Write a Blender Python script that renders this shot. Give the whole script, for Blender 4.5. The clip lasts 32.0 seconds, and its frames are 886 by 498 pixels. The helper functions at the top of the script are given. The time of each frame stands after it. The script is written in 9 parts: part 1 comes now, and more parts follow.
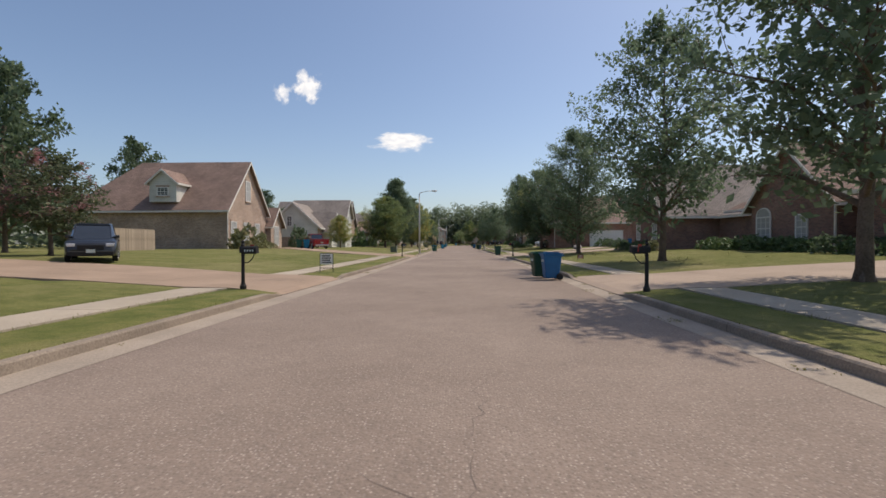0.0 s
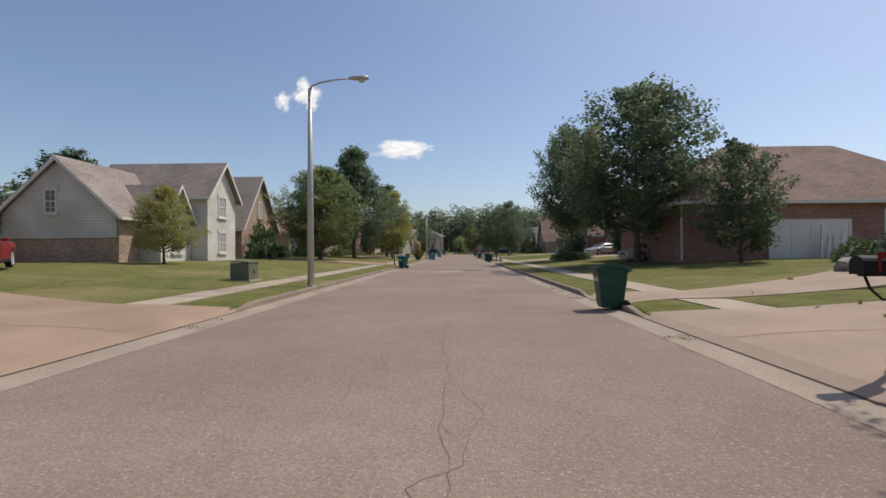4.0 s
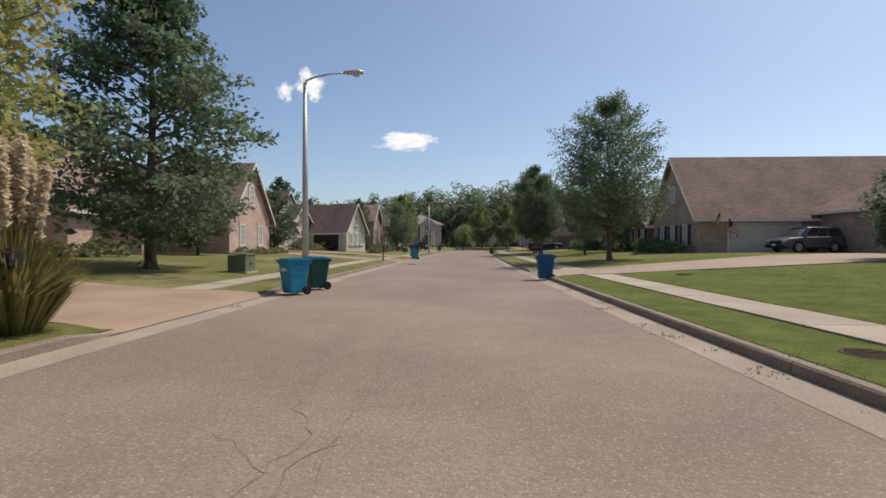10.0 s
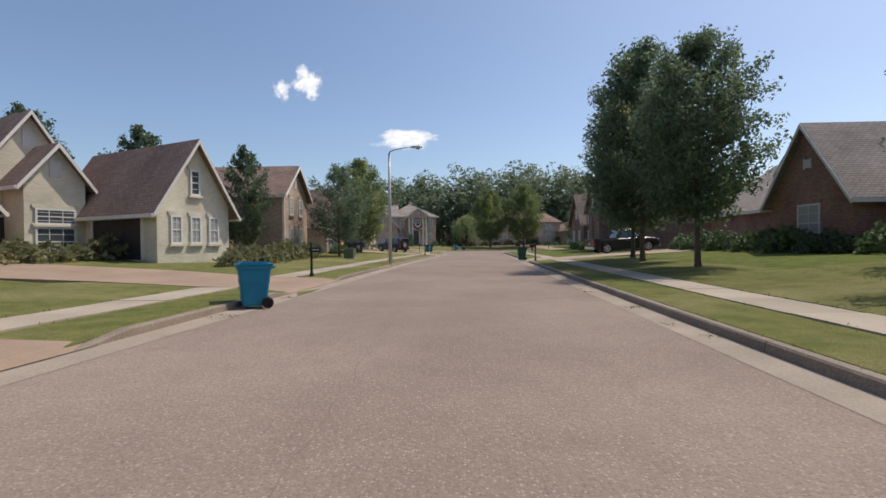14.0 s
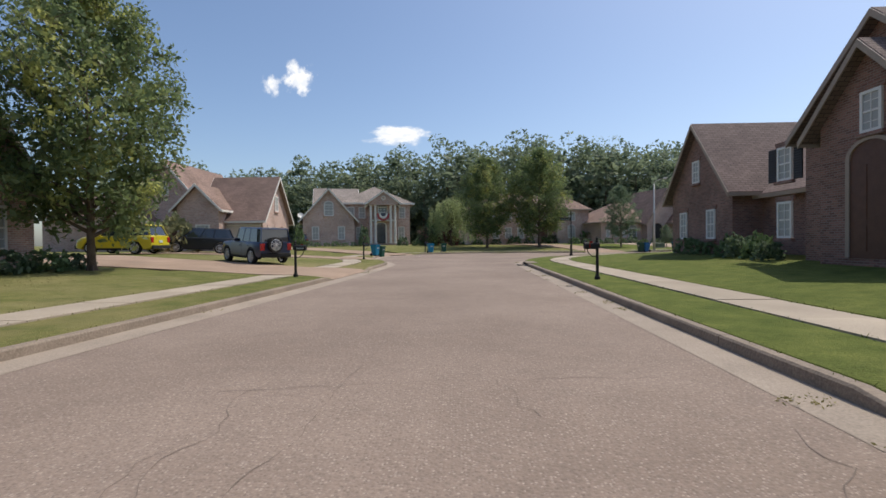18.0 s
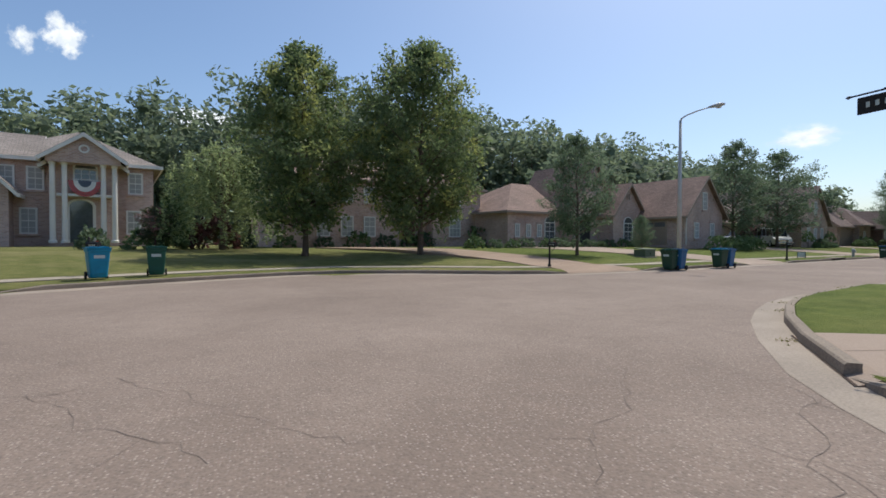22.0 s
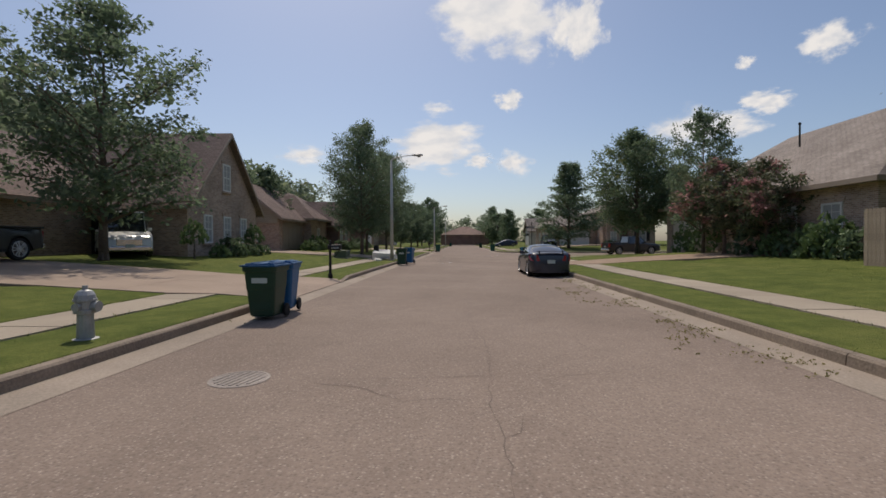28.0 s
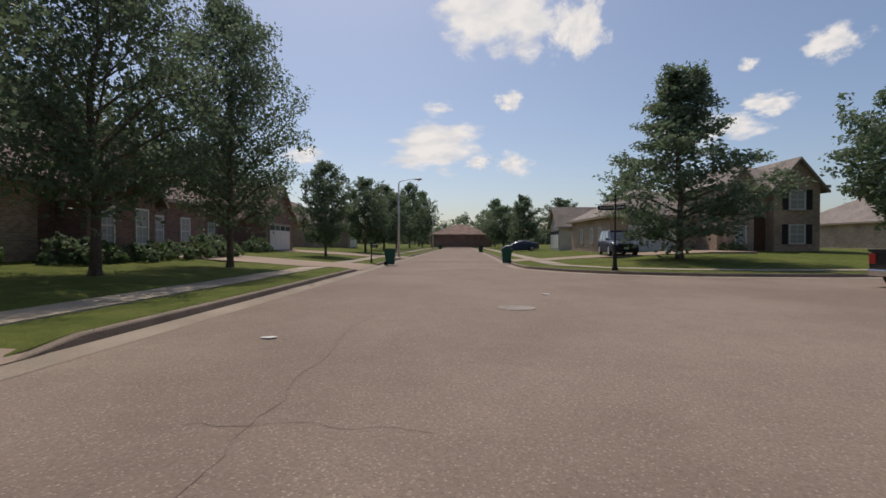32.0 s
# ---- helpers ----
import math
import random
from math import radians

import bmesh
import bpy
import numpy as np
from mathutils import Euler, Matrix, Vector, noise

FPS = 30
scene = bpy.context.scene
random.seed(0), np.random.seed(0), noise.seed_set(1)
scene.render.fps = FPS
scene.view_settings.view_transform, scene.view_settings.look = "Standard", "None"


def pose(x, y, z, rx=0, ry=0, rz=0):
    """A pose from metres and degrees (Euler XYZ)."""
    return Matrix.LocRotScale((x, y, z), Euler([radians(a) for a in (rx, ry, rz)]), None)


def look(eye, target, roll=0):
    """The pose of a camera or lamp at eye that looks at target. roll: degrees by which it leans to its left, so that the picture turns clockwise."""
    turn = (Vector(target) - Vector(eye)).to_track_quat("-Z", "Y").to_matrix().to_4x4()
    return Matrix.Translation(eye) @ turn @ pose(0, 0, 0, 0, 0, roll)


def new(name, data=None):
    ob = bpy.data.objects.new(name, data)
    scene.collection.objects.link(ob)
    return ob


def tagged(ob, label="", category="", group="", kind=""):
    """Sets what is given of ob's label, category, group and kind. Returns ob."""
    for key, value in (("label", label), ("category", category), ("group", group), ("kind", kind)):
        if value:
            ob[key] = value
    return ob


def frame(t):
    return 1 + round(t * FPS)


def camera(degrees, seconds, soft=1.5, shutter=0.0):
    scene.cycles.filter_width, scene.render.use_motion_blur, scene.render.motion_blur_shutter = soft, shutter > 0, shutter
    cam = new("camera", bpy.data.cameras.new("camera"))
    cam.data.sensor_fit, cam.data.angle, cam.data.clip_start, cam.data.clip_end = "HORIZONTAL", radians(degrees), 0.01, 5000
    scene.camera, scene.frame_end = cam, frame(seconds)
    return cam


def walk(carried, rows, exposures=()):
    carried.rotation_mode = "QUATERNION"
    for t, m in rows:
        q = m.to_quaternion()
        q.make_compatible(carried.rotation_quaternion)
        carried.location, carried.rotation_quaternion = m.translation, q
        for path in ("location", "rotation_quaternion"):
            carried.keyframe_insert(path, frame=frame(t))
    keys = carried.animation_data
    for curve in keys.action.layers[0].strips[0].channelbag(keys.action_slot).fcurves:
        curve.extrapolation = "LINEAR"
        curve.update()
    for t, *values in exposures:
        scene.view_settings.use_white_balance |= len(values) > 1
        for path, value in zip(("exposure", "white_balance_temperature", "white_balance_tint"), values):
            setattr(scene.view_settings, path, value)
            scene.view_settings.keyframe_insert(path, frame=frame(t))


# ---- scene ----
EXPOSURES = [(0, -0.02, 6780, 12), (3, -0.1, 6740, 12), (6, -0.06, 6740, 12), (10, 0.0, 6780, 11), (12, -0.08, 6580, 10), (14, 0.02, 6580, 11), (18, 0.08, 6480, 10), (20, 0.05, 6280, 7), (22, 0.04, 6200, 7), (23, -0.04, 6450, 10), (24, -0.14, 6520, 11), (25, -0.31, 6620, 11), (28, -0.42, 6780, 12), (32, -0.42, 6820, 13)]
cam = camera(86.73, 32.0, soft=1.6)
PATH = [
    (0.0, pose(0.000, 0.000, 1.4, 89.263, 0.198, 1.489)),
    (0.5, pose(-0.076, 4.844, 1.4, 89.253, -0.013, 0.862)),
    (1.0, pose(0.047, 9.647, 1.4, 88.915, 0.039, 0.309)),
    (1.5, pose(0.295, 14.560, 1.4, 88.887, 0.186, 0.187)),
    (2.0, pose(0.593, 19.545, 1.4, 89.484, -0.135, 0.455)),
    (2.5, pose(0.692, 24.325, 1.4, 89.866, 0.067, 0.803)),
    (3.0, pose(0.794, 29.184, 1.4, 89.470, 0.110, 0.714)),
    (3.5, pose(0.890, 34.106, 1.4, 90.260, 0.218, 1.129)),
    (5.5, pose(1.104, 55.528, 1.4, 90.197, 0.353, 2.786)),
    (6.0, pose(1.059, 61.015, 1.4, 89.939, 0.015, 2.705)),
    (6.5, pose(1.126, 66.218, 1.4, 89.690, 0.143, 2.525)),
    (7.0, pose(1.281, 71.141, 1.4, 89.513, -0.401, 2.614)),
    (7.5, pose(1.337, 76.098, 1.4, 90.536, -0.331, 2.556)),
    (8.0, pose(1.424, 81.044, 1.4, 89.897, 0.020, 2.565)),
    (8.5, pose(1.437, 86.100, 1.4, 89.662, -0.100, 2.526)),
    (9.0, pose(1.439, 91.391, 1.4, 89.755, -0.141, 2.440)),
    (9.5, pose(1.457, 96.653, 1.4, 89.696, 0.073, 2.184)),
    (10.0, pose(1.538, 101.726, 1.4, 89.562, 0.011, 2.277)),
    (10.5, pose(1.646, 106.526, 1.4, 90.207, 0.465, 2.568)),
    (11.0, pose(1.551, 111.271, 1.4, 89.504, -0.189, 2.489)),
    (11.5, pose(1.508, 115.979, 1.4, 89.493, -0.565, 2.414)),
    (12.0, pose(1.554, 120.641, 1.4, 89.763, -0.480, 2.408)),
    (12.5, pose(1.327, 125.601, 1.4, 89.463, 0.043, 2.089)),
    (13.0, pose(1.012, 130.218, 1.4, 89.012, 0.621, 1.716)),
    (13.5, pose(1.312, 134.132, 1.4, 89.482, 0.782, 1.878)),
    (14.0, pose(1.518, 138.306, 1.4, 89.372, 0.591, 2.346)),
    (14.5, pose(1.510, 142.393, 1.4, 89.544, 0.532, 2.413)),
    (16.5, pose(2.314, 160.075, 1.4, 89.107, 0.900, 0.289)),
    (17.0, pose(2.685, 164.568, 1.4, 89.421, 1.115, 0.789)),
    (17.5, pose(2.980, 168.996, 1.4, 89.255, 1.018, 1.198)),
    (18.0, pose(3.173, 173.409, 1.4, 89.094, 0.666, 1.560)),
    (18.5, pose(3.353, 177.782, 1.4, 89.266, 0.666, 1.922)),
    (19.0, pose(3.525, 181.971, 1.4, 89.020, 0.702, 2.158)),
    (19.5, pose(3.999, 186.401, 1.4, 89.291, 0.670, 2.745)),
    (20.0, pose(3.874, 190.924, 1.4, 89.260, 1.099, 1.496)),
    (20.5, pose(3.794, 195.270, 1.4, 89.279, 0.933, -0.151)),
    (21.0, pose(3.937, 199.548, 1.4, 89.468, 0.287, -3.777)),
    (21.5, pose(4.630, 203.620, 1.4, 89.047, 0.437, -10.640)),
    (22.0, pose(5.475, 207.535, 1.4, 89.005, -0.057, -20.115)),
    (22.5, pose(7.405, 211.263, 1.4, 88.990, -0.214, -30.791)),
    (23.0, pose(10.087, 214.057, 1.4, 89.173, -0.042, -41.429)),
    (23.5, pose(13.026, 216.109, 1.4, 89.107, 0.334, -51.790)),
    (24.0, pose(16.264, 217.717, 1.4, 88.864, 0.880, -60.799)),
    (24.5, pose(19.668, 219.280, 1.4, 89.029, 0.673, -67.701)),
    (25.0, pose(22.952, 220.326, 1.4, 88.619, 0.391, -71.086)),
    (25.5, pose(26.302, 221.265, 1.4, 88.519, 0.419, -72.626)),
    (27.5, pose(40.244, 224.320, 1.4, 88.628, 0.627, -73.800)),
    (28.0, pose(44.284, 225.192, 1.4, 89.117, 0.282, -73.979)),
    (28.5, pose(48.330, 226.222, 1.4, 89.142, 0.451, -74.601)),
    (29.0, pose(52.294, 226.972, 1.4, 88.745, 0.390, -74.735)),
    (29.5, pose(56.189, 227.924, 1.4, 88.812, 0.678, -75.035)),
    (30.0, pose(60.212, 228.680, 1.4, 89.223, 0.469, -75.243)),
    (30.5, pose(64.174, 229.633, 1.4, 89.168, 0.631, -75.139)),
    (31.0, pose(68.507, 230.382, 1.4, 89.136, 0.750, -74.805)),
    (31.5, pose(73.065, 231.098, 1.4, 89.078, 0.745, -74.381)),
    (32.0, pose(77.524, 232.058, 1.4, 89.279, -0.128, -74.062)),
]
walk(cam, PATH, EXPOSURES)

# ---- light ----
SUN_EL, SUN_DIR = radians(58.5), Vector((0.85, 0.53))
world = bpy.data.worlds.new("world")
scene.world = world
world.use_nodes = True
wn, wl = world.node_tree.nodes, world.node_tree.links
sky = wn.new("ShaderNodeTexSky")
sky.sky_type, sky.sun_disc = "NISHITA", False
sky.sun_elevation, sky.sun_rotation = SUN_EL, math.atan2(SUN_DIR.x, SUN_DIR.y)
sky.air_density, sky.dust_density, sky.ozone_density = 0.95, 1.5, 2.8
wn["Background"].inputs[1].default_value = 0.139
wl.new(sky.outputs[0], wn["Background"].inputs[0])
sun = new("sun", bpy.data.lights.new("sun", "SUN"))
sun.data.energy, sun.data.angle, sun.data.color = 3.45, radians(0.55), (1.0, 0.935, 0.825)
sun.matrix_world = look((SUN_DIR.x * 60, SUN_DIR.y * 60, 60 * math.tan(SUN_EL)), (0, 0, 0))
CLOUDS = [
    (-6.9, 12.6, 9.7, 4.0, 0.3),
    (-18.6, 18.4, 4.9, 5.2, 0.3),
    (-21.4, 17.4, 2.8, 3.6, 0.5),
    (79.6, 25.0, 20.0, 13.5, 0.25),
    (88.5, 23.3, 8.4, 10.1, 0.25),
    (80.9, 16.4, 4.9, 3.4, 0.3),
    (72.3, 11.4, 20.0, 7.5, 0.25),
    (77.2, 9.6, 5.6, 3.0, 0.35),
    (81.6, 9.3, 6.5, 4.6, 0.45),
    (112.2, 18.2, 7.1, 5.0, 0.3),
    (107.0, 13.6, 6.5, 3.4, 0.3),
    (103.9, 11.9, 10.3, 4.4, 0.35),
    (72.4, 15.6, 6.5, 2.7, 0.6),
    (105.4, 17.6, 2.8, 2.2, 0.4),
    (56.7, 9.9, 8.4, 3.6, 0.45),
    (100.0, 11.7, 10.3, 7.1, 0.4),
]

# ---- materials ----
def material(name, base, rough=0.8, metal=0.0, vary=0.25, scale=6.0, fine=60.0, bump=0.15, second=None, spec=0.35, coord="Object", rand=0.0):
    """A surface with two scales of variation: broad stains and fine grain."""
    m = bpy.data.materials.new(name)
    m.use_nodes = True
    n, l = m.node_tree.nodes, m.node_tree.links
    b = n["Principled BSDF"]
    b.inputs["Roughness"].default_value = rough
    b.inputs["Metallic"].default_value = metal
    b.inputs["Specular IOR Level"].default_value = spec
    tc = n.new("ShaderNodeTexCoord")
    big = n.new("ShaderNodeTexNoise")
    big.inputs["Scale"].default_value, big.inputs["Detail"].default_value = scale, 5
    small = n.new("ShaderNodeTexNoise")
    small.inputs["Scale"].default_value, small.inputs["Detail"].default_value = fine, 3
    l.new(tc.outputs[coord], big.inputs["Vector"])
    l.new(tc.outputs[coord], small.inputs["Vector"])
    add = n.new("ShaderNodeMath")
    add.operation = "ADD"
    l.new(big.outputs["Fac"], add.inputs[0])
    l.new(small.outputs["Fac"], add.inputs[1])
    ramp = n.new("ShaderNodeMapRange")
    ramp.inputs["From Min"].default_value, ramp.inputs["From Max"].default_value = 0.65, 1.35
    l.new(add.outputs[0], ramp.inputs["Value"])
    mix = n.new("ShaderNodeMix")
    mix.data_type = "RGBA"
    two = second or tuple(c * (1 - vary) for c in base)
    mix.inputs["A"].default_value = (*two, 1)
    mix.inputs["B"].default_value = (*[min(1, c * (1 + vary * 0.6)) for c in base], 1)
    l.new(ramp.outputs[0], mix.inputs["Factor"])
    out = mix.outputs["Result"]
    if rand:
        oi = n.new("ShaderNodeObjectInfo")
        hsv = n.new("ShaderNodeHueSaturation")
        mr = n.new("ShaderNodeMapRange")
        mr.inputs["To Min"].default_value, mr.inputs["To Max"].default_value = 1 - rand, 1 + rand
        l.new(oi.outputs["Random"], mr.inputs["Value"])
        l.new(mr.outputs[0], hsv.inputs["Value"])
        l.new(out, hsv.inputs["Color"])
        out = hsv.outputs[0]
    l.new(out, b.inputs["Base Color"])
    if bump:
        bp = n.new("ShaderNodeBump")
        bp.inputs["Strength"].default_value, bp.inputs["Distance"].default_value = bump, 0.02
        l.new(small.outputs["Fac"], bp.inputs["Height"])
        l.new(bp.outputs[0], b.inputs["Normal"])
    return m


def brick_material(name, a, b2, mortar, bump=0.6, w=0.21, h=0.075, gap=0.012):
    """Running-bond brick or shingle laid in metres over the UV map."""
    m = bpy.data.materials.new(name)
    m.use_nodes = True
    n, l = m.node_tree.nodes, m.node_tree.links
    b = n["Principled BSDF"]
    b.inputs["Roughness"].default_value = 0.88
    b.inputs["Specular IOR Level"].default_value = 0.25
    uv = n.new("ShaderNodeUVMap")
    br = n.new("ShaderNodeTexBrick")
    br.offset = 0.5
    br.inputs["Color1"].default_value, br.inputs["Color2"].default_value = (*a, 1), (*b2, 1)
    br.inputs["Mortar"].default_value = (*mortar, 1)
    br.inputs["Scale"].default_value = 1.0
    br.inputs["Mortar Size"].default_value = gap
    br.inputs["Mortar Smooth"].default_value = 0.2
    br.inputs["Brick Width"].default_value, br.inputs["Row Height"].default_value = w, h
    br.inputs["Bias"].default_value = -0.1
    l.new(uv.outputs[0], br.inputs["Vector"])
    no = n.new("ShaderNodeTexNoise")
    no.inputs["Scale"].default_value, no.inputs["Detail"].default_value = 0.45, 6
    l.new(uv.outputs[0], no.inputs["Vector"])
    fi = n.new("ShaderNodeTexNoise")
    fi.inputs["Scale"].default_value = 40
    l.new(uv.outputs[0], fi.inputs["Vector"])
    mr = n.new("ShaderNodeMapRange")
    mr.inputs["From Min"].default_value, mr.inputs["From Max"].default_value = 0.3, 0.7
    mr.inputs["To Min"].default_value, mr.inputs["To Max"].default_value = 0.78, 1.18
    l.new(no.outputs["Fac"], mr.inputs["Value"])
    hsv = n.new("ShaderNodeHueSaturation")
    l.new(br.outputs["Color"], hsv.inputs["Color"])
    l.new(mr.outputs[0], hsv.inputs["Value"])
    l.new(hsv.outputs[0], b.inputs["Base Color"])
    mx = n.new("ShaderNodeMath")
    mx.operation = "MULTIPLY_ADD"
    mx.inputs[1].default_value = -1.0
    l.new(br.outputs["Fac"], mx.inputs[0])
    l.new(fi.outputs["Fac"], mx.inputs[2])
    bp = n.new("ShaderNodeBump")
    bp.inputs["Strength"].default_value, bp.inputs["Distance"].default_value = bump, 0.012
    l.new(mx.outputs[0], bp.inputs["Height"])
    l.new(bp.outputs[0], b.inputs["Normal"])
    return m


def glass_material(name, tint, rough=0.06):
    """A dark reflecting pane, as a window looks by day from outside."""
    m = material(name, tint, rough, 0, 0.3, 1.5, 8, 0.0, spec=0.9)
    m.node_tree.nodes["Principled BSDF"].inputs["Coat Weight"].default_value = 0.6
    m.node_tree.nodes["Principled BSDF"].inputs["Coat Roughness"].default_value = 0.03
    return m


def leaf_material(name, a, b2, third=None, share=0.0, trans=0.4):
    m = bpy.data.materials.new(name)
    m.use_nodes = True
    n, l = m.node_tree.nodes, m.node_tree.links
    b = n["Principled BSDF"]
    b.inputs["Roughness"].default_value = 0.55
    b.inputs["Specular IOR Level"].default_value = 0.3
    geo = n.new("ShaderNodeNewGeometry")
    mix = n.new("ShaderNodeMix")
    mix.data_type = "RGBA"
    mix.inputs["A"].default_value, mix.inputs["B"].default_value = (*a, 1), (*b2, 1)
    l.new(geo.outputs["Random Per Island"], mix.inputs["Factor"])
    out = mix.outputs["Result"]
    if third:
        tc = n.new("ShaderNodeTexCoord")
        no = n.new("ShaderNodeTexNoise")
        no.inputs["Scale"].default_value, no.inputs["Detail"].default_value = 0.55, 3
        l.new(tc.outputs["Object"], no.inputs["Vector"])
        mr = n.new("ShaderNodeMapRange")
        mr.inputs["From Min"].default_value, mr.inputs["From Max"].default_value = 0.62 - share * 0.3, 0.72 - share * 0.2
        l.new(no.outputs["Fac"], mr.inputs["Value"])
        m2 = n.new("ShaderNodeMix")
        m2.data_type = "RGBA"
        l.new(mr.outputs[0], m2.inputs["Factor"])
        l.new(out, m2.inputs["A"])
        m2.inputs["B"].default_value = (*third, 1)
        out = m2.outputs["Result"]
    l.new(out, b.inputs["Base Color"])
    tr = n.new("ShaderNodeBsdfTranslucent")
    hs = n.new("ShaderNodeHueSaturation")
    hs.inputs["Saturation"].default_value, hs.inputs["Value"].default_value = 1.0, 1.55
    l.new(out, hs.inputs["Color"])
    l.new(hs.outputs[0], tr.inputs["Color"])
    sh = n.new("ShaderNodeMixShader")
    sh.inputs[0].default_value = trans
    l.new(b.outputs[0], sh.inputs[1])
    l.new(tr.outputs[0], sh.inputs[2])
    l.new(sh.outputs[0], n["Material Output"].inputs["Surface"])
    return m


def grass_material(name, deep, fresh, straw, share):
    """Mown grass: clumps of deep and fresh green with worn, straw-coloured patches."""
    m = bpy.data.materials.new(name)
    m.use_nodes = True
    n, l = m.node_tree.nodes, m.node_tree.links
    b = n["Principled BSDF"]
    b.inputs["Roughness"].default_value = 0.95
    b.inputs["Specular IOR Level"].default_value = 0.1
    tc = n.new("ShaderNodeTexCoord")

    def field(scale, detail, rough, lo, hi):
        t, r = n.new("ShaderNodeTexNoise"), n.new("ShaderNodeMapRange")
        t.inputs["Scale"].default_value, t.inputs["Detail"].default_value, t.inputs["Roughness"].default_value = scale, detail, rough
        r.inputs["From Min"].default_value, r.inputs["From Max"].default_value = lo, hi
        l.new(tc.outputs["Object"], t.inputs["Vector"])
        l.new(t.outputs["Fac"], r.inputs["Value"])
        return r.outputs[0], t.outputs["Fac"]

    def blend(f, a, c):
        x = n.new("ShaderNodeMix")
        x.data_type = "RGBA"
        l.new(f, x.inputs["Factor"])
        for k, q in (("A", a), ("B", c)):
            if isinstance(q, tuple):
                x.inputs[k].default_value = (*q, 1)
            else:
                l.new(q, x.inputs[k])
        return x.outputs["Result"]
    clump, _ = field(1.6, 6, 0.7, 0.35, 0.65)
    fine, grain = field(42, 3, 0.6, 0.3, 0.7)
    dry, _ = field(0.16, 6, 0.68, 0.56 - share * 0.12, 0.72 - share * 0.08)
    col = blend(clump, deep, fresh)
    worn = n.new("ShaderNodeMath")
    worn.operation = "MULTIPLY"
    worn.inputs[1].default_value = 0.35 + share * 0.5
    l.new(dry, worn.inputs[0])
    col = blend(worn.outputs[0], col, straw)
    hsv = n.new("ShaderNodeHueSaturation")
    mr = n.new("ShaderNodeMapRange")
    mr.inputs["To Min"].default_value, mr.inputs["To Max"].default_value = 0.7, 1.3
    l.new(fine, mr.inputs["Value"])
    l.new(mr.outputs[0], hsv.inputs["Value"])
    l.new(col, hsv.inputs["Color"])
    l.new(hsv.outputs[0], b.inputs["Base Color"])
    bp = n.new("ShaderNodeBump")
    bp.inputs["Strength"].default_value, bp.inputs["Distance"].default_value = 1.0, 0.03
    l.new(grain, bp.inputs["Height"])
    l.new(bp.outputs[0], b.inputs["Normal"])
    return m


def asphalt_material(name):
    """Worn asphalt: pale and dark stones, broad worn lanes and stains."""
    m = bpy.data.materials.new(name)
    m.use_nodes = True
    n, l = m.node_tree.nodes, m.node_tree.links
    b = n["Principled BSDF"]
    b.inputs["Roughness"].default_value = 0.9
    b.inputs["Specular IOR Level"].default_value = 0.25
    tc = n.new("ShaderNodeTexCoord")

    def noise_tex(scale, detail, rough, vec=None):
        t = n.new("ShaderNodeTexNoise")
        t.inputs["Scale"].default_value, t.inputs["Detail"].default_value, t.inputs["Roughness"].default_value = scale, detail, rough
        l.new(vec or tc.outputs["Object"], t.inputs["Vector"])
        return t.outputs["Fac"]

    def remap(v, a, b2, c, d):
        r = n.new("ShaderNodeMapRange")
        for k, q in zip(("From Min", "From Max", "To Min", "To Max"), (a, b2, c, d)):
            r.inputs[k].default_value = q
        l.new(v, r.inputs["Value"])
        return r.outputs[0]

    def mixed(f, a, b2):
        x = n.new("ShaderNodeMix")
        x.data_type = "RGBA"
        l.new(f, x.inputs["Factor"])
        for k, q in (("A", a), ("B", b2)):
            if isinstance(q, tuple):
                x.inputs[k].default_value = (*q, 1)
            else:
                l.new(q, x.inputs[k])
        return x.outputs["Result"]
    broad = noise_tex(0.22, 6, 0.62)
    blot = noise_tex(2.3, 5, 0.7)
    col = mixed(remap(broad, 0.36, 0.64, 0, 1), (0.222, 0.167, 0.132), (0.3, 0.23, 0.184))
    col = mixed(remap(blot, 0.42, 0.72, 0, 0.3), col, (0.155, 0.12, 0.1))
    vo = n.new("ShaderNodeTexVoronoi")
    vo.inputs["Scale"].default_value = 40
    l.new(tc.outputs["Object"], vo.inputs["Vector"])
    sep = n.new("ShaderNodeSeparateColor")
    l.new(vo.outputs["Color"], sep.inputs[0])
    stone = mixed(remap(sep.outputs[0], 0.35, 1.0, 0, 1), (0.155, 0.12, 0.1), (0.52, 0.43, 0.36))
    col = mixed(remap(vo.outputs["Distance"], 0.2, 0.5, 0.58, 0.0), col, stone)
    fine = noise_tex(26, 4, 0.75)
    col2 = n.new("ShaderNodeHueSaturation")
    l.new(remap(fine, 0.3, 0.7, 0.8, 1.18), col2.inputs["Value"])
    l.new(col, col2.inputs["Color"])
    l.new(col2.outputs[0], b.inputs["Base Color"])
    bp = n.new("ShaderNodeBump")
    bp.inputs["Strength"].default_value, bp.inputs["Distance"].default_value = 0.5, 0.008
    l.new(vo.outputs["Distance"], bp.inputs["Height"])
    l.new(bp.outputs[0], b.inputs["Normal"])
    return m


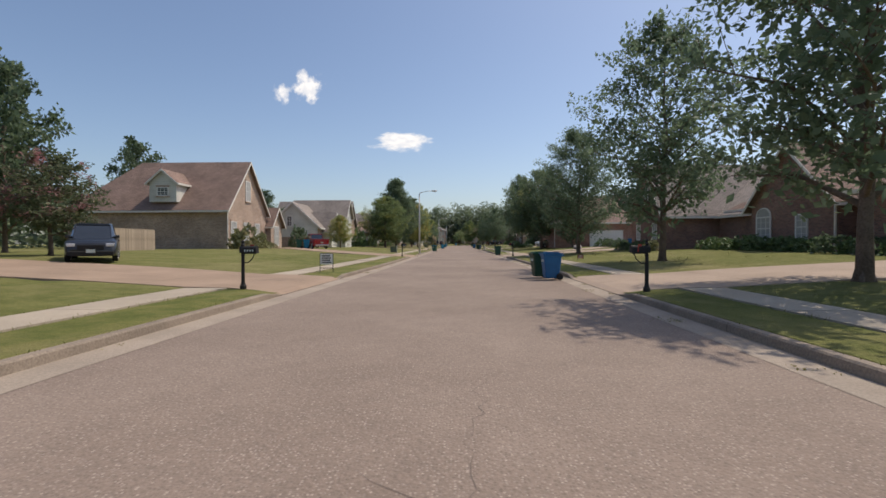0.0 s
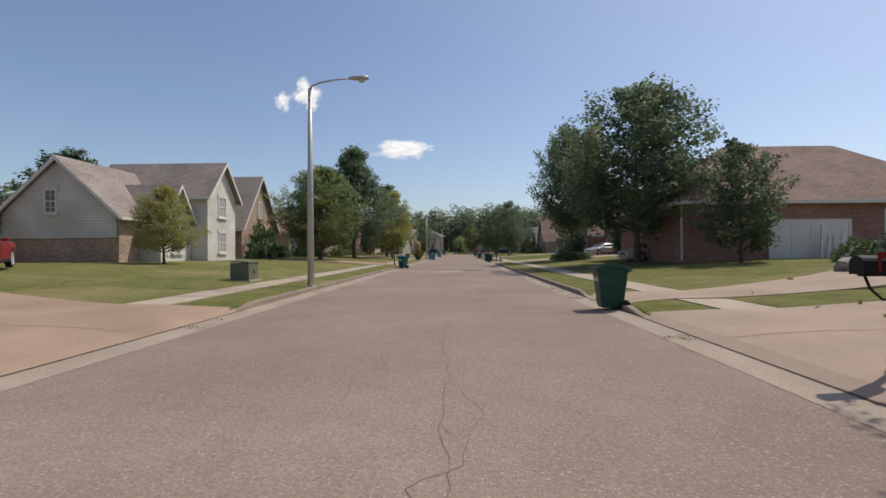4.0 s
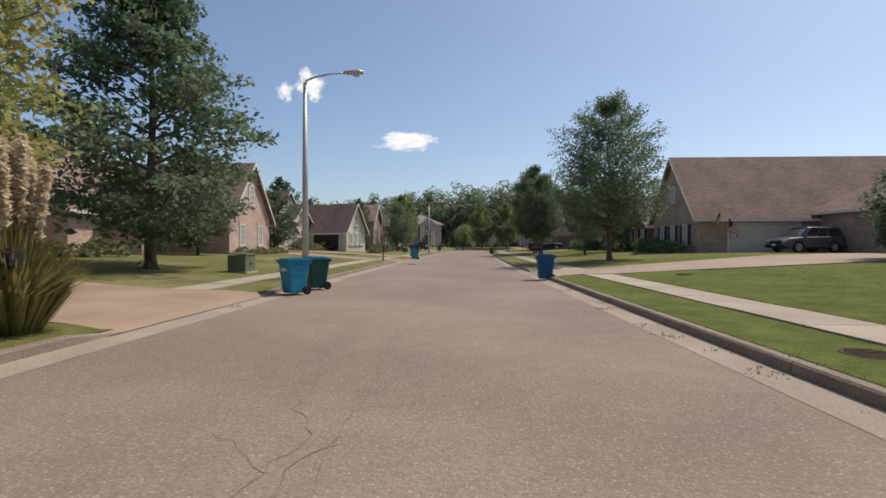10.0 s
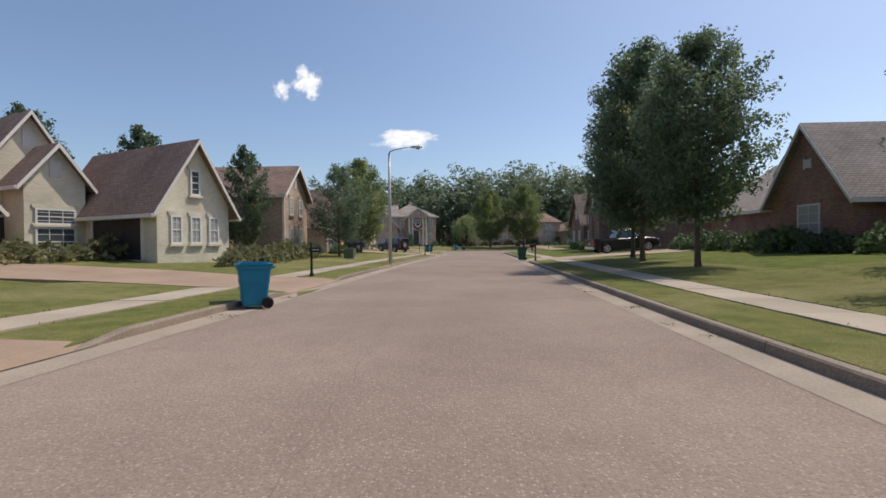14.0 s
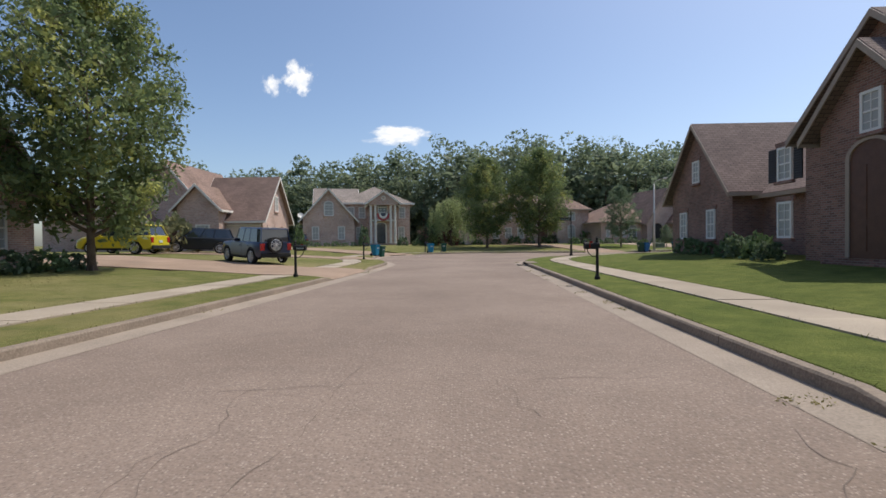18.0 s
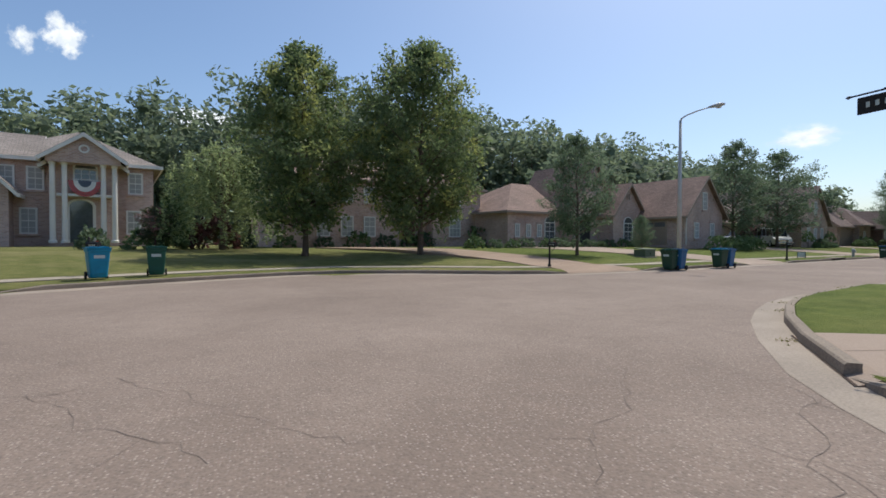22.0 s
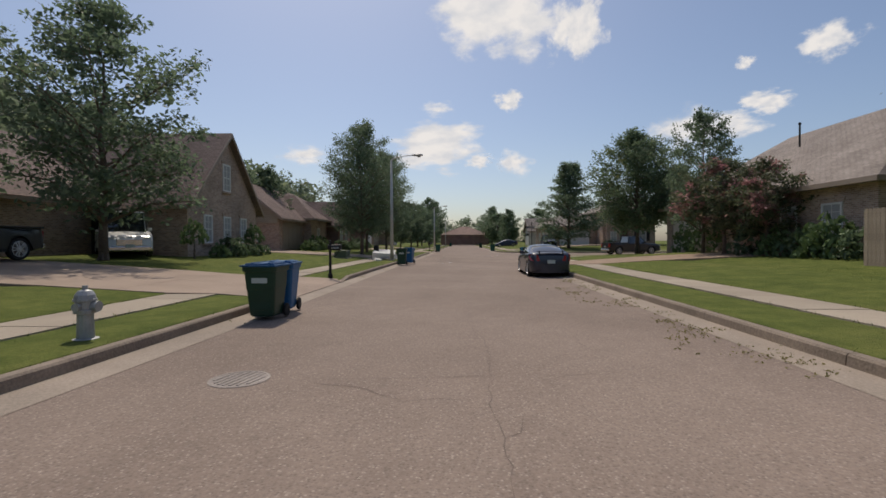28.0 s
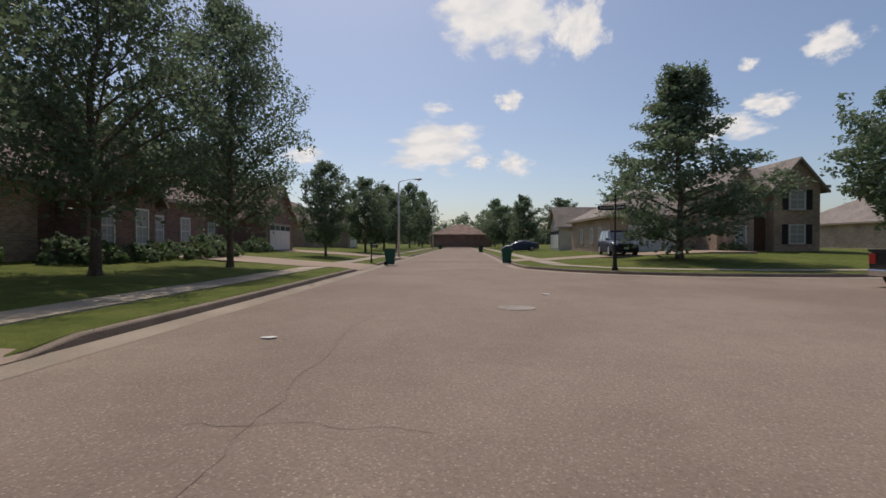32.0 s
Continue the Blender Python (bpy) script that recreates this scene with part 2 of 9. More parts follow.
ASPHALT = asphalt_material("asphalt_old")
GUTTER = material("gutter_concrete", (0.35, 0.285, 0.225), 0.9, 0, 0.3, 0.8, 40, 0.3)
KERB = material("kerb_concrete", (0.27, 0.215, 0.165), 0.9, 0, 0.4, 1.2, 35, 0.35)
SLAB = material("sidewalk_concrete", (0.39, 0.325, 0.25), 0.9, 0, 0.22, 0.8, 45, 0.25, rand=0.09)
AGGREGATE = material("aggregate_drive", (0.345, 0.245, 0.175), 0.9, 0, 0.3, 0.6, 70, 0.4)
CONCRETE = material("drive_concrete", (0.37, 0.28, 0.215), 0.9, 0, 0.25, 0.5, 50, 0.3)
GRASS = grass_material("lawn_grass", (0.11, 0.122, 0.036), (0.19, 0.185, 0.066), (0.285, 0.24, 0.12), 0.68)
# Greener turf, also darkened to paint in the look of backlit grass.
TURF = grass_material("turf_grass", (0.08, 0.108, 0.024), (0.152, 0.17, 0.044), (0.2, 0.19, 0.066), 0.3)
GRASS_DRY = grass_material("verge_grass", (0.1, 0.12, 0.032), (0.185, 0.178, 0.06), (0.28, 0.23, 0.112), 0.68)
BLADE = leaf_material("grass_blade", (0.105, 0.115, 0.03), (0.185, 0.18, 0.058), trans=0.2)
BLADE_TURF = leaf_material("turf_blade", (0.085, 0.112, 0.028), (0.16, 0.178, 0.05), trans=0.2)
BLADE_DRY = leaf_material("grass_blade_dry", (0.16, 0.15, 0.05), (0.26, 0.22, 0.09), trans=0.3)
B_RED = brick_material("brick_red", (0.41, 0.18, 0.13), (0.205, 0.085, 0.064), (0.36, 0.29, 0.24))
B_PINK = brick_material("brick_pink", (0.6, 0.395, 0.325), (0.385, 0.225, 0.185), (0.58, 0.51, 0.45))
B_BUFF = brick_material("brick_buff", (0.529, 0.391, 0.253), (0.414, 0.287, 0.184), (0.517, 0.437, 0.322))
B_DARK = brick_material("brick_dark", (0.31, 0.16, 0.128), (0.15, 0.08, 0.066), (0.28, 0.22, 0.185))
B_CREAM = brick_material("brick_cream", (0.74, 0.67, 0.53), (0.64, 0.56, 0.43), (0.70, 0.64, 0.53))
B_TAN = brick_material("brick_tan", (0.53, 0.37, 0.275), (0.27, 0.17, 0.128), (0.5, 0.42, 0.35))
SIDING = brick_material("siding_white", (0.66, 0.64, 0.58), (0.62, 0.6, 0.55), (0.42, 0.41, 0.38), 0.4, 30.0, 0.18, 0.012)
SIDING_TAN = brick_material("siding_tan", (0.42, 0.36, 0.28), (0.40, 0.34, 0.27), (0.25, 0.21, 0.17), 0.4, 30.0, 0.18, 0.012)
R_BROWN = brick_material("shingle_brown", (0.311, 0.213, 0.169), (0.228, 0.153, 0.126), (0.138, 0.096, 0.081), 0.9, 0.32, 0.15, 0.014)
R_GREY = brick_material("shingle_grey", (0.344, 0.292, 0.258), (0.262, 0.220, 0.191), (0.158, 0.135, 0.118), 0.9, 0.32, 0.15, 0.014)
R_DARK = brick_material("shingle_dark", (0.241, 0.174, 0.154), (0.178, 0.130, 0.114), (0.105, 0.079, 0.069), 0.9, 0.32, 0.15, 0.014)
TRIM = material("trim_paint", (0.74, 0.70, 0.64), 0.6, 0, 0.12, 1.5, 30, 0.05)
TRIM_TAN = material("trim_tan", (0.36, 0.28, 0.22), 0.65, 0, 0.15, 1.5, 30, 0.05)
WHITE = material("white_paint", (0.74, 0.72, 0.68), 0.5, 0, 0.1, 1.2, 30, 0.04)
GARAGE = material("garage_paint", (0.62, 0.55, 0.46), 0.55, 0, 0.1, 1.2, 30, 0.04)
GARAGE_TAN = material("garage_tan", (0.33, 0.25, 0.19), 0.6, 0, 0.12, 1.2, 30, 0.04)
SHUTTER = material("shutter_dark", (0.035, 0.03, 0.03), 0.6, 0, 0.2, 3, 30, 0.1)
PANE = glass_material("window_pane", (0.10, 0.11, 0.115))
BLIND = material("window_blind", (0.38, 0.375, 0.36), 0.55, 0, 0.15, 2.5, 60, 0.05, spec=0.6)
DOOR = material("door_wood", (0.12, 0.055, 0.035), 0.5, 0, 0.3, 4, 40, 0.1)
BARK = material("tree_bark", (0.17, 0.125, 0.095), 0.95, 0, 0.45, 3, 24, 1.0)
LEAF_OAK = leaf_material("leaf_oak", (0.085, 0.125, 0.07), (0.165, 0.215, 0.13), trans=0.45)
LEAF_PEAR = leaf_material("leaf_pear", (0.078, 0.118, 0.064), (0.16, 0.208, 0.118), (0.27, 0.275, 0.11), 0.05, trans=0.44)
LEAF_YELLOW = leaf_material("leaf_turning", (0.19, 0.225, 0.08), (0.37, 0.36, 0.125), (0.44, 0.31, 0.1), 0.2)
# Yellow-green patches: turning tips, plus sunlit leaves painted into the colour.
LEAF_EDGE = leaf_material("leaf_edge_turned_sunlit", (0.095, 0.135, 0.06), (0.185, 0.23, 0.095), (0.36, 0.37, 0.12), 0.3, trans=0.45)
LEAF_DARK = leaf_material("leaf_dark", (0.07, 0.105, 0.06), (0.135, 0.18, 0.1), trans=0.38)
LEAF_OLIVE = leaf_material("leaf_olive", (0.136, 0.147, 0.070), (0.237, 0.232, 0.124), (0.305, 0.249, 0.136), 0.15)
LEAF_HEDGE = leaf_material("leaf_hedge", (0.085, 0.136, 0.054), (0.164, 0.226, 0.096), trans=0.2)
LEAF_LIME = leaf_material("leaf_lime", (0.136, 0.192, 0.034), (0.226, 0.271, 0.068))
LEAF_WILLOW = leaf_material("leaf_willow", (0.2, 0.245, 0.115), (0.32, 0.36, 0.17), trans=0.45)
LEAF_PLUM = leaf_material("leaf_plum", (0.068, 0.034, 0.034), (0.136, 0.062, 0.056), (0.090, 0.102, 0.034), 0.3)
LEAF_MYRTLE = leaf_material("leaf_myrtle", (0.06, 0.085, 0.045), (0.13, 0.14, 0.075), (0.38, 0.18, 0.19), 0.28)
# Paler than the street trees: distance haze is put into the leaf colour.
LEAF_WOODS_HAZE = leaf_material("leaf_woods_haze", (0.115, 0.15, 0.095), (0.2, 0.24, 0.15), (0.23, 0.26, 0.13), 0.12, trans=0.45)
PLUME = leaf_material("plume", (0.5, 0.42, 0.3), (0.62, 0.54, 0.4))
BIN_GREEN = material("bin_green", (0.012, 0.085, 0.06), 0.45, 0, 0.25, 3, 60, 0.08, rand=0.12)
BIN_DKGREEN = material("bin_dark_green", (0.014, 0.055, 0.032), 0.45, 0, 0.25, 3, 60, 0.08, rand=0.12)
BIN_BLUE = material("bin_blue", (0.012, 0.11, 0.26), 0.45, 0, 0.25, 3, 60, 0.08, rand=0.12)
BIN_CYAN = material("bin_cyan", (0.012, 0.22, 0.36), 0.45, 0, 0.25, 3, 60, 0.08, rand=0.08)
LABEL = material("label_pale", (0.5, 0.56, 0.52), 0.5, 0, 0.1, 4, 30, 0.0)
RUBBER = material("rubber", (0.018, 0.018, 0.018), 0.8, 0, 0.3, 5, 40, 0.15)
BLACK = material("black_iron", (0.018, 0.017, 0.016), 0.68, 0.0, 0.3, 5, 50, 0.1)
GALV = material("galvanised_steel", (0.52, 0.50, 0.47), 0.5, 0.35, 0.2, 2, 30, 0.08)
SILVER = material("silver_paint", (0.42, 0.42, 0.41), 0.5, 0.4, 0.25, 6, 60, 0.15)
CHROME = material("chrome", (0.62, 0.62, 0.62), 0.18, 1.0, 0.1, 4, 30, 0.0)
ALLOY = material("alloy_wheel", (0.62, 0.62, 0.61), 0.35, 0.35, 0.1, 4, 30, 0.0, spec=0.7)
UTILITY = material("utility_box_paint", (0.13, 0.15, 0.1), 0.6, 0, 0.2, 2, 30, 0.05)
FENCE = material("fence_wood", (0.40, 0.315, 0.235), 0.9, 0, 0.4, 1.5, 30, 0.4, rand=0.18)
LAMP_GLASS = material("lamp_lens", (0.5, 0.5, 0.47), 0.25, 0, 0.1, 5, 40, 0.0)
TAIL = material("tail_light", (0.35, 0.012, 0.012), 0.2, 0, 0.2, 5, 40, 0.0, spec=0.8)
HEAD = material("head_light", (0.6, 0.6, 0.6), 0.12, 0, 0.1, 5, 40, 0.0, spec=0.9)
MULCH = material("mulch", (0.085, 0.055, 0.04), 0.95, 0, 0.5, 4, 40, 1.0)
ROCK = material("rock", (0.33, 0.3, 0.27), 0.9, 0, 0.4, 3, 25, 0.7)
CRACK = material("crack_tar", (0.185, 0.145, 0.12), 0.9, 0, 0.3, 4, 40, 0.1)
PATCH_GREY = material("patch_concrete", (0.36, 0.31, 0.27), 0.9, 0, 0.3, 1.2, 40, 0.4)
PATCH_DARK = material("patch_asphalt", (0.17, 0.13, 0.112), 0.92, 0, 0.3, 1.0, 55, 0.5)
IRON = material("cast_iron", (0.17, 0.14, 0.12), 0.75, 0.3, 0.4, 6, 50, 0.4)


def car_paint(name, c):
    m = material(name, c, 0.3, 0.1, 0.08, 1.2, 30, 0.0, spec=0.5)
    m.node_tree.nodes["Principled BSDF"].inputs["Coat Weight"].default_value = 0.5
    m.node_tree.nodes["Principled BSDF"].inputs["Coat Roughness"].default_value = 0.06
    return m


P_BLACK = car_paint("car_paint_black", (0.014, 0.015, 0.018))
P_DUSK = car_paint("car_paint_dusk", (0.014, 0.02, 0.042))
P_NAVY = car_paint("car_paint_navy", (0.016, 0.028, 0.07))
P_RED = car_paint("car_paint_red", (0.33, 0.02, 0.022))
P_SILVER = car_paint("car_paint_silver", (0.42, 0.4, 0.36))
P_GREY = car_paint("car_paint_grey", (0.10, 0.10, 0.115))
P_WHITE = car_paint("car_paint_white", (0.66, 0.65, 0.62))
P_YELLOW = car_paint("car_paint_yellow", (0.62, 0.5, 0.02))
CAR_GLASS = glass_material("car_glass", (0.02, 0.024, 0.028), 0.04)

# ---- building helpers ----
def finish(name, bm, mat, uv=False, smooth=False):
    bmesh.ops.recalc_face_normals(bm, faces=bm.faces)
    if uv:
        lay = bm.loops.layers.uv.new("UVMap")
        for f in bm.faces:
            nz = f.normal
            if abs(nz.z) > 0.97:
                a, b = Vector((1, 0, 0)), Vector((0, 1, 0))
            else:
                a = Vector((-nz.y, nz.x, 0)).normalized()
                b = nz.cross(a)
            for lp in f.loops:
                lp[lay].uv = (lp.vert.co.dot(a), lp.vert.co.dot(b))
    me = bpy.data.meshes.new(name)
    bm.to_mesh(me)
    bm.free()
    me.materials.append(mat)
    if smooth:
        me.shade_smooth()
    return me


def part(name, bm, mat, parent=None, label="", uv=False, smooth=False):
    """Link a bmesh as one mesh object, under a thing or a part."""
    ob = new(name, finish(name, bm, mat, uv, smooth))
    if parent is not None:
        ob.parent = parent
    if label:
        ob["label"] = label
    return ob


def share(name, mesh, parent, m):
    ob = new(name, mesh)
    ob.parent = parent
    ob.matrix_basis = m
    return ob


def thing(name, m, label, category, group="", kind=""):
    ob = new(name)
    ob.matrix_basis = m
    ob.empty_display_size = 0.3
    return tagged(ob, label, category, group, kind)


def box(bm, x0, x1, y0, y1, z0, z1, bev=0.0):
    vs = [bm.verts.new((x, y, z)) for x in (x0, x1) for y in (y0, y1) for z in (z0, z1)]
    fs = [bm.faces.new([vs[i] for i in q]) for q in ((0, 1, 3, 2), (4, 6, 7, 5), (0, 4, 5, 1), (2, 3, 7, 6), (0, 2, 6, 4), (1, 5, 7, 3))]
    if bev:
        bmesh.ops.bevel(bm, geom=list({e for f in fs for e in f.edges}), offset=bev, segments=2, affect="EDGES", profile=0.6)
    return bm


def prism(bm, pts, vec):
    """Extrude a polygon of 3D points along vec into a solid."""
    v = Vector(vec)
    a = [bm.verts.new(p) for p in pts]
    b = [bm.verts.new(Vector(p) + v) for p in pts]
    bm.faces.new(a)
    bm.faces.new(b[::-1])
    k = len(a)
    for i in range(k):
        bm.faces.new((a[i], b[i], b[(i + 1) % k], a[(i + 1) % k]))
    return bm


def tube(bm, pts, radii, n=8, cap=True):
    """A round bar through points with a radius at each."""
    rings = []
    pts = [Vector(p) for p in pts]
    for i, p in enumerate(pts):
        d = (pts[min(i + 1, len(pts) - 1)] - pts[max(i - 1, 0)]).normalized()
        a = d.orthogonal().normalized() if i == 0 else (rings_a - d * rings_a.dot(d)).normalized()
        rings_a = a
        b = d.cross(a)
        rings.append([bm.verts.new(p + (a * math.cos(2 * math.pi * k / n) + b * math.sin(2 * math.pi * k / n)) * radii[i]) for k in range(n)])
    for r, q in zip(rings, rings[1:]):
        for k in range(n):
            bm.faces.new((r[k], r[(k + 1) % n], q[(k + 1) % n], q[k]))
    if cap:
        bm.faces.new(rings[0][::-1])
        bm.faces.new(rings[-1])
    return bm


def lathe(bm, prof, n=14, c=(0, 0, 0)):
    """Turn a profile of (radius, z) round the z axis."""
    rings = [[bm.verts.new((c[0] + r * math.cos(2 * math.pi * k / n), c[1] + r * math.sin(2 * math.pi * k / n), c[2] + z)) for k in range(n)] for r, z in prof]
    for r, q in zip(rings, rings[1:]):
        for k in range(n):
            bm.faces.new((r[k], r[(k + 1) % n], q[(k + 1) % n], q[k]))
    bm.faces.new(rings[0][::-1])
    bm.faces.new(rings[-1])
    return bm


def quads_mesh(name, co, mat, n=4):
    """A mesh of separate n-gons from an array (count, n, 3)."""
    co = np.asarray(co, dtype=np.float32)
    k = co.shape[0]
    me = bpy.data.meshes.new(name)
    me.vertices.add(k * n)
    me.vertices.foreach_set("co", co.reshape(-1))
    me.loops.add(k * n)
    me.loops.foreach_set("vertex_index", np.arange(k * n, dtype=np.int32))
    me.polygons.add(k)
    me.polygons.foreach_set("loop_start", np.arange(0, k * n, n, dtype=np.int32))
    me.update(calc_edges=True)
    me.materials.append(mat)
    return me


def leaf_cards(rng, centres, spread, per, size, flat=0.75):
    """Small bent leaf sprays scattered in balls round the centres."""
    c = np.repeat(np.asarray(centres), per, 0)
    k = len(c)
    off = rng.normal(size=(k, 3))
    off *= (rng.random((k, 1)) ** 0.45) / np.linalg.norm(off, axis=1, keepdims=True)
    p = c + off * np.asarray(spread) * np.array([1, 1, flat])
    a = rng.normal(size=(k, 3))
    a[:, 2] *= 0.6
    a /= np.linalg.norm(a, axis=1, keepdims=True)
    b = np.cross(a, rng.normal(size=(k, 3)))
    b /= np.linalg.norm(b, axis=1, keepdims=True)
    s = size * (0.55 + 0.9 * rng.random((k, 1)))
    w = s * (0.35 + 0.25 * rng.random((k, 1)))
    return np.stack([p - a * s, p - b * w, p + a * s, p + b * w], 1)


# ---- plan: the two streets ----
CENTRE = np.array([(-60, -0.9), (-30, -0.6), (8, -0.3), (31, 0.2), (80, 0.4), (113, 0.65), (160, 0.6), (190, 1.5), (218, 2.5), (232, 3.4)])
ALONG = 0.8646                     # metres to one station of the plan along either street
TURN = radians(14.55)
U2, N2 = Vector((math.cos(TURN), math.sin(TURN))), Vector((-math.sin(TURN), math.cos(TURN)))
ORG2 = Vector((44.28, 225.19))
# stations on the second street and their metres from ORG2; the way its middle wanders to the left
RUN2 = np.array([(80, -80), (105.7, -45.2), (113.8, -33.2), (119.1, -25.6), (122.6, -21.0), (125, -19.2), (126.3, -17.3), (136.4, -6.2), (142.42, 0), (442.42, 300 * ALONG)])
BEND = np.array([(113, 1.0), (122, 0.85), (133, 0.45), (142, 0.15), (150, -0.1), (165, -0.3), (177, -0.55), (190, -0.9), (240, -1.6), (300, -2.4), (380, -3.5)])


def cx(s):
    return float(np.interp(s, CENTRE[:, 0], CENTRE[:, 1]))


def at1(s, d, z=0.0):
    """A point on the first street: s stations along it, d metres to the right of its middle."""
    return Vector((cx(s) + d, s * ALONG, z))


def run2(u):
    return float(np.interp(u, RUN2[:, 0], RUN2[:, 1]))


def near2(m, n, z=0.0):
    """A point by the second street: m metres along it from ORG2, n to the left."""
    p = ORG2 + U2 * m + N2 * n
    return Vector((p.x, p.y, z))


def at2(u, n, z=0.0):
    """A point on the second street: u stations along it, n metres to the left of its middle."""
    return near2(run2(u), n + float(np.interp(u, BEND[:, 0], BEND[:, 1])), z)


def catmull(pts, step=1.0):
    P = [Vector((*p[:2], 0)) for p in pts]
    P = [P[0] * 2 - P[1]] + P + [P[-1] * 2 - P[-2]]
    out = []
    for i in range(1, len(P) - 2):
        n = max(1, int((P[i + 1] - P[i]).length / step))
        for k in range(n):
            t = k / n
            a, b, c, d = P[i - 1:i + 3]
            out.append(0.5 * ((2 * b) + (c - a) * t + (2 * a - 5 * b + 4 * c - d) * t * t + (3 * b - a - 3 * c + d) * t ** 3))
    out.append(P[-2])
    return out


HALF1, HALF2 = 3.95, 3.72
pl = [at1(s, -HALF1) for s in range(-60, 212, 12)]
pl += [Vector(p) for p in ((-1.15, 187.5), (-0.75, 193.5), (-0.55, 199.7), (-0.65, 202.6), (-1.45, 205.9), (-2.85, 210.2), (-3.4, 213.9), (-3.4, 217.4), (-2.7, 220.3), (-1.0, 222.4), (0.8, 223.6), (2.9, 224.9), (4.8, 225.9),
                           (6.3, 226.6), (7.9, 226.85), (9.5, 226.5), (11.1, 226.0), (12.6, 225.2), (14.1, 224.45), (15.9, 223.95), (17.6, 223.7), (19.4, 223.95), (21.4, 224.2), (24.1, 224.4))]
pl += [at2(u, HALF2) for u in (127, 131, 136, 143, 150, 170, 190, 210, 240, 300, 380)]
pr = [at1(s, HALF1) for s in range(-60, 212, 12)]
pr += [Vector(p) for p in ((6.3, 187.5), (6.45, 193.5), (6.6, 199.5), (6.75, 201.7), (7.0, 203.2), (7.5, 205.0), (8.3, 207.0), (9.4, 209.15), (10.6, 210.9), (11.95, 212.2), (13.35, 213.35), (14.7, 214.25), (16.1, 215.0), (17.6, 215.55), (19.4, 216.0), (21.5, 216.6))]
pr += [at2(u, -HALF2) for u in (124, 130, 136, 143, 150, 164, 176, 181)]
pr += [at2(u, n) for u, n in ((184.5, -4.6), (187.8, -6.8), (190, -10), (190.9, -14), (192, -24), (196, -60), (200, -100))]
ps = [at2(u, n) for u, n in ((212, -100), (208, -60), (204.6, -24), (203.9, -14), (204.6, -9.8), (206.5, -6.6), (209.6, -4.6), (213, -HALF2))]
ps += [at2(u, -HALF2) for u in (225, 240, 300, 380)]
EDGE_L, EDGE_R, EDGE_S = catmull(pl), catmull(pr), catmull(ps)


class Edge:
    """A kerb line: points, and the way outwards at each (side -1: left of the line, 1: right)."""

    def __init__(self, pts, side):
        self.p = np.array([(v.x, v.y) for v in pts])
        t = np.gradient(self.p, axis=0)
        t /= np.linalg.norm(t, axis=1, keepdims=True)
        self.n = np.stack([t[:, 1], -t[:, 0]], 1) * side
        self.s = np.concatenate([[0], np.cumsum(np.linalg.norm(np.diff(self.p, axis=0), axis=1))])

    def near(self, x, y):
        return int(np.argmin(((self.p - (x, y)) ** 2).sum(1)))

    def at(self, i, d, z):
        q = self.p[i] + self.n[i] * d
        return (q[0], q[1], z)


EL, ER, ES = Edge(EDGE_L, -1), Edge(EDGE_R, 1), Edge(EDGE_S, 1)
EDGES = (EL, ER, ES)
ALLP = np.concatenate([e.p for e in EDGES])
ALLN = np.concatenate([e.n for e in EDGES])
GUT, KERB_W = 0.45, 0.16          # gutter and kerb widths
D_GRASS, D_WALK0, D_WALK1 = 0.61, 2.05, 3.25


def lawn(d):
    """Height of the ground at d metres out from the asphalt's edge."""
    return float(np.interp(d, (0, D_GRASS, D_WALK0, D_WALK1, 6.5, 14, 20), (0.14, 0.15, 0.18, 0.2, 0.42, 0.82, 0.88)))


def outward(x, y):
    """How far a place lies outside the nearest kerb line; below zero on the road."""
    v = ALLP - (x, y)
    k = int(np.argmin((v ** 2).sum(1)))
    d = math.hypot(*v[k])
    return d if -(v[k] @ ALLN[k]) > 0 else -d


def ground(x, y):
    d = outward(x, y)
    return lawn(d) if d > 0 else 0.0

# ---- ground, roads, kerbs, pavements, drives ----
outline = [Vector((x, y, 0)) for x, y in EL.p] + [Vector((x, y, 0)) for x, y in ES.p[::-1]] + [Vector((x, y, 0)) for x, y in ER.p[::-1]]
from mathutils.geometry import tessellate_polygon
me = bpy.data.meshes.new("road")
me.from_pydata([tuple(v) for v in outline], [], [tuple(t) for t in tessellate_polygon([outline])])
me.materials.append(ASPHALT)
bmr = bmesh.new()
bmr.from_mesh(me)
bmesh.ops.recalc_face_normals(bmr, faces=bmr.faces)
if sum(f.normal.z for f in bmr.faces) < 0:
    bmesh.ops.reverse_faces(bmr, faces=bmr.faces)
bmr.to_mesh(me)
bmr.free()
road = tagged(new("road", me), "worn reddish asphalt road bending between lawns", "road", kind="structure")

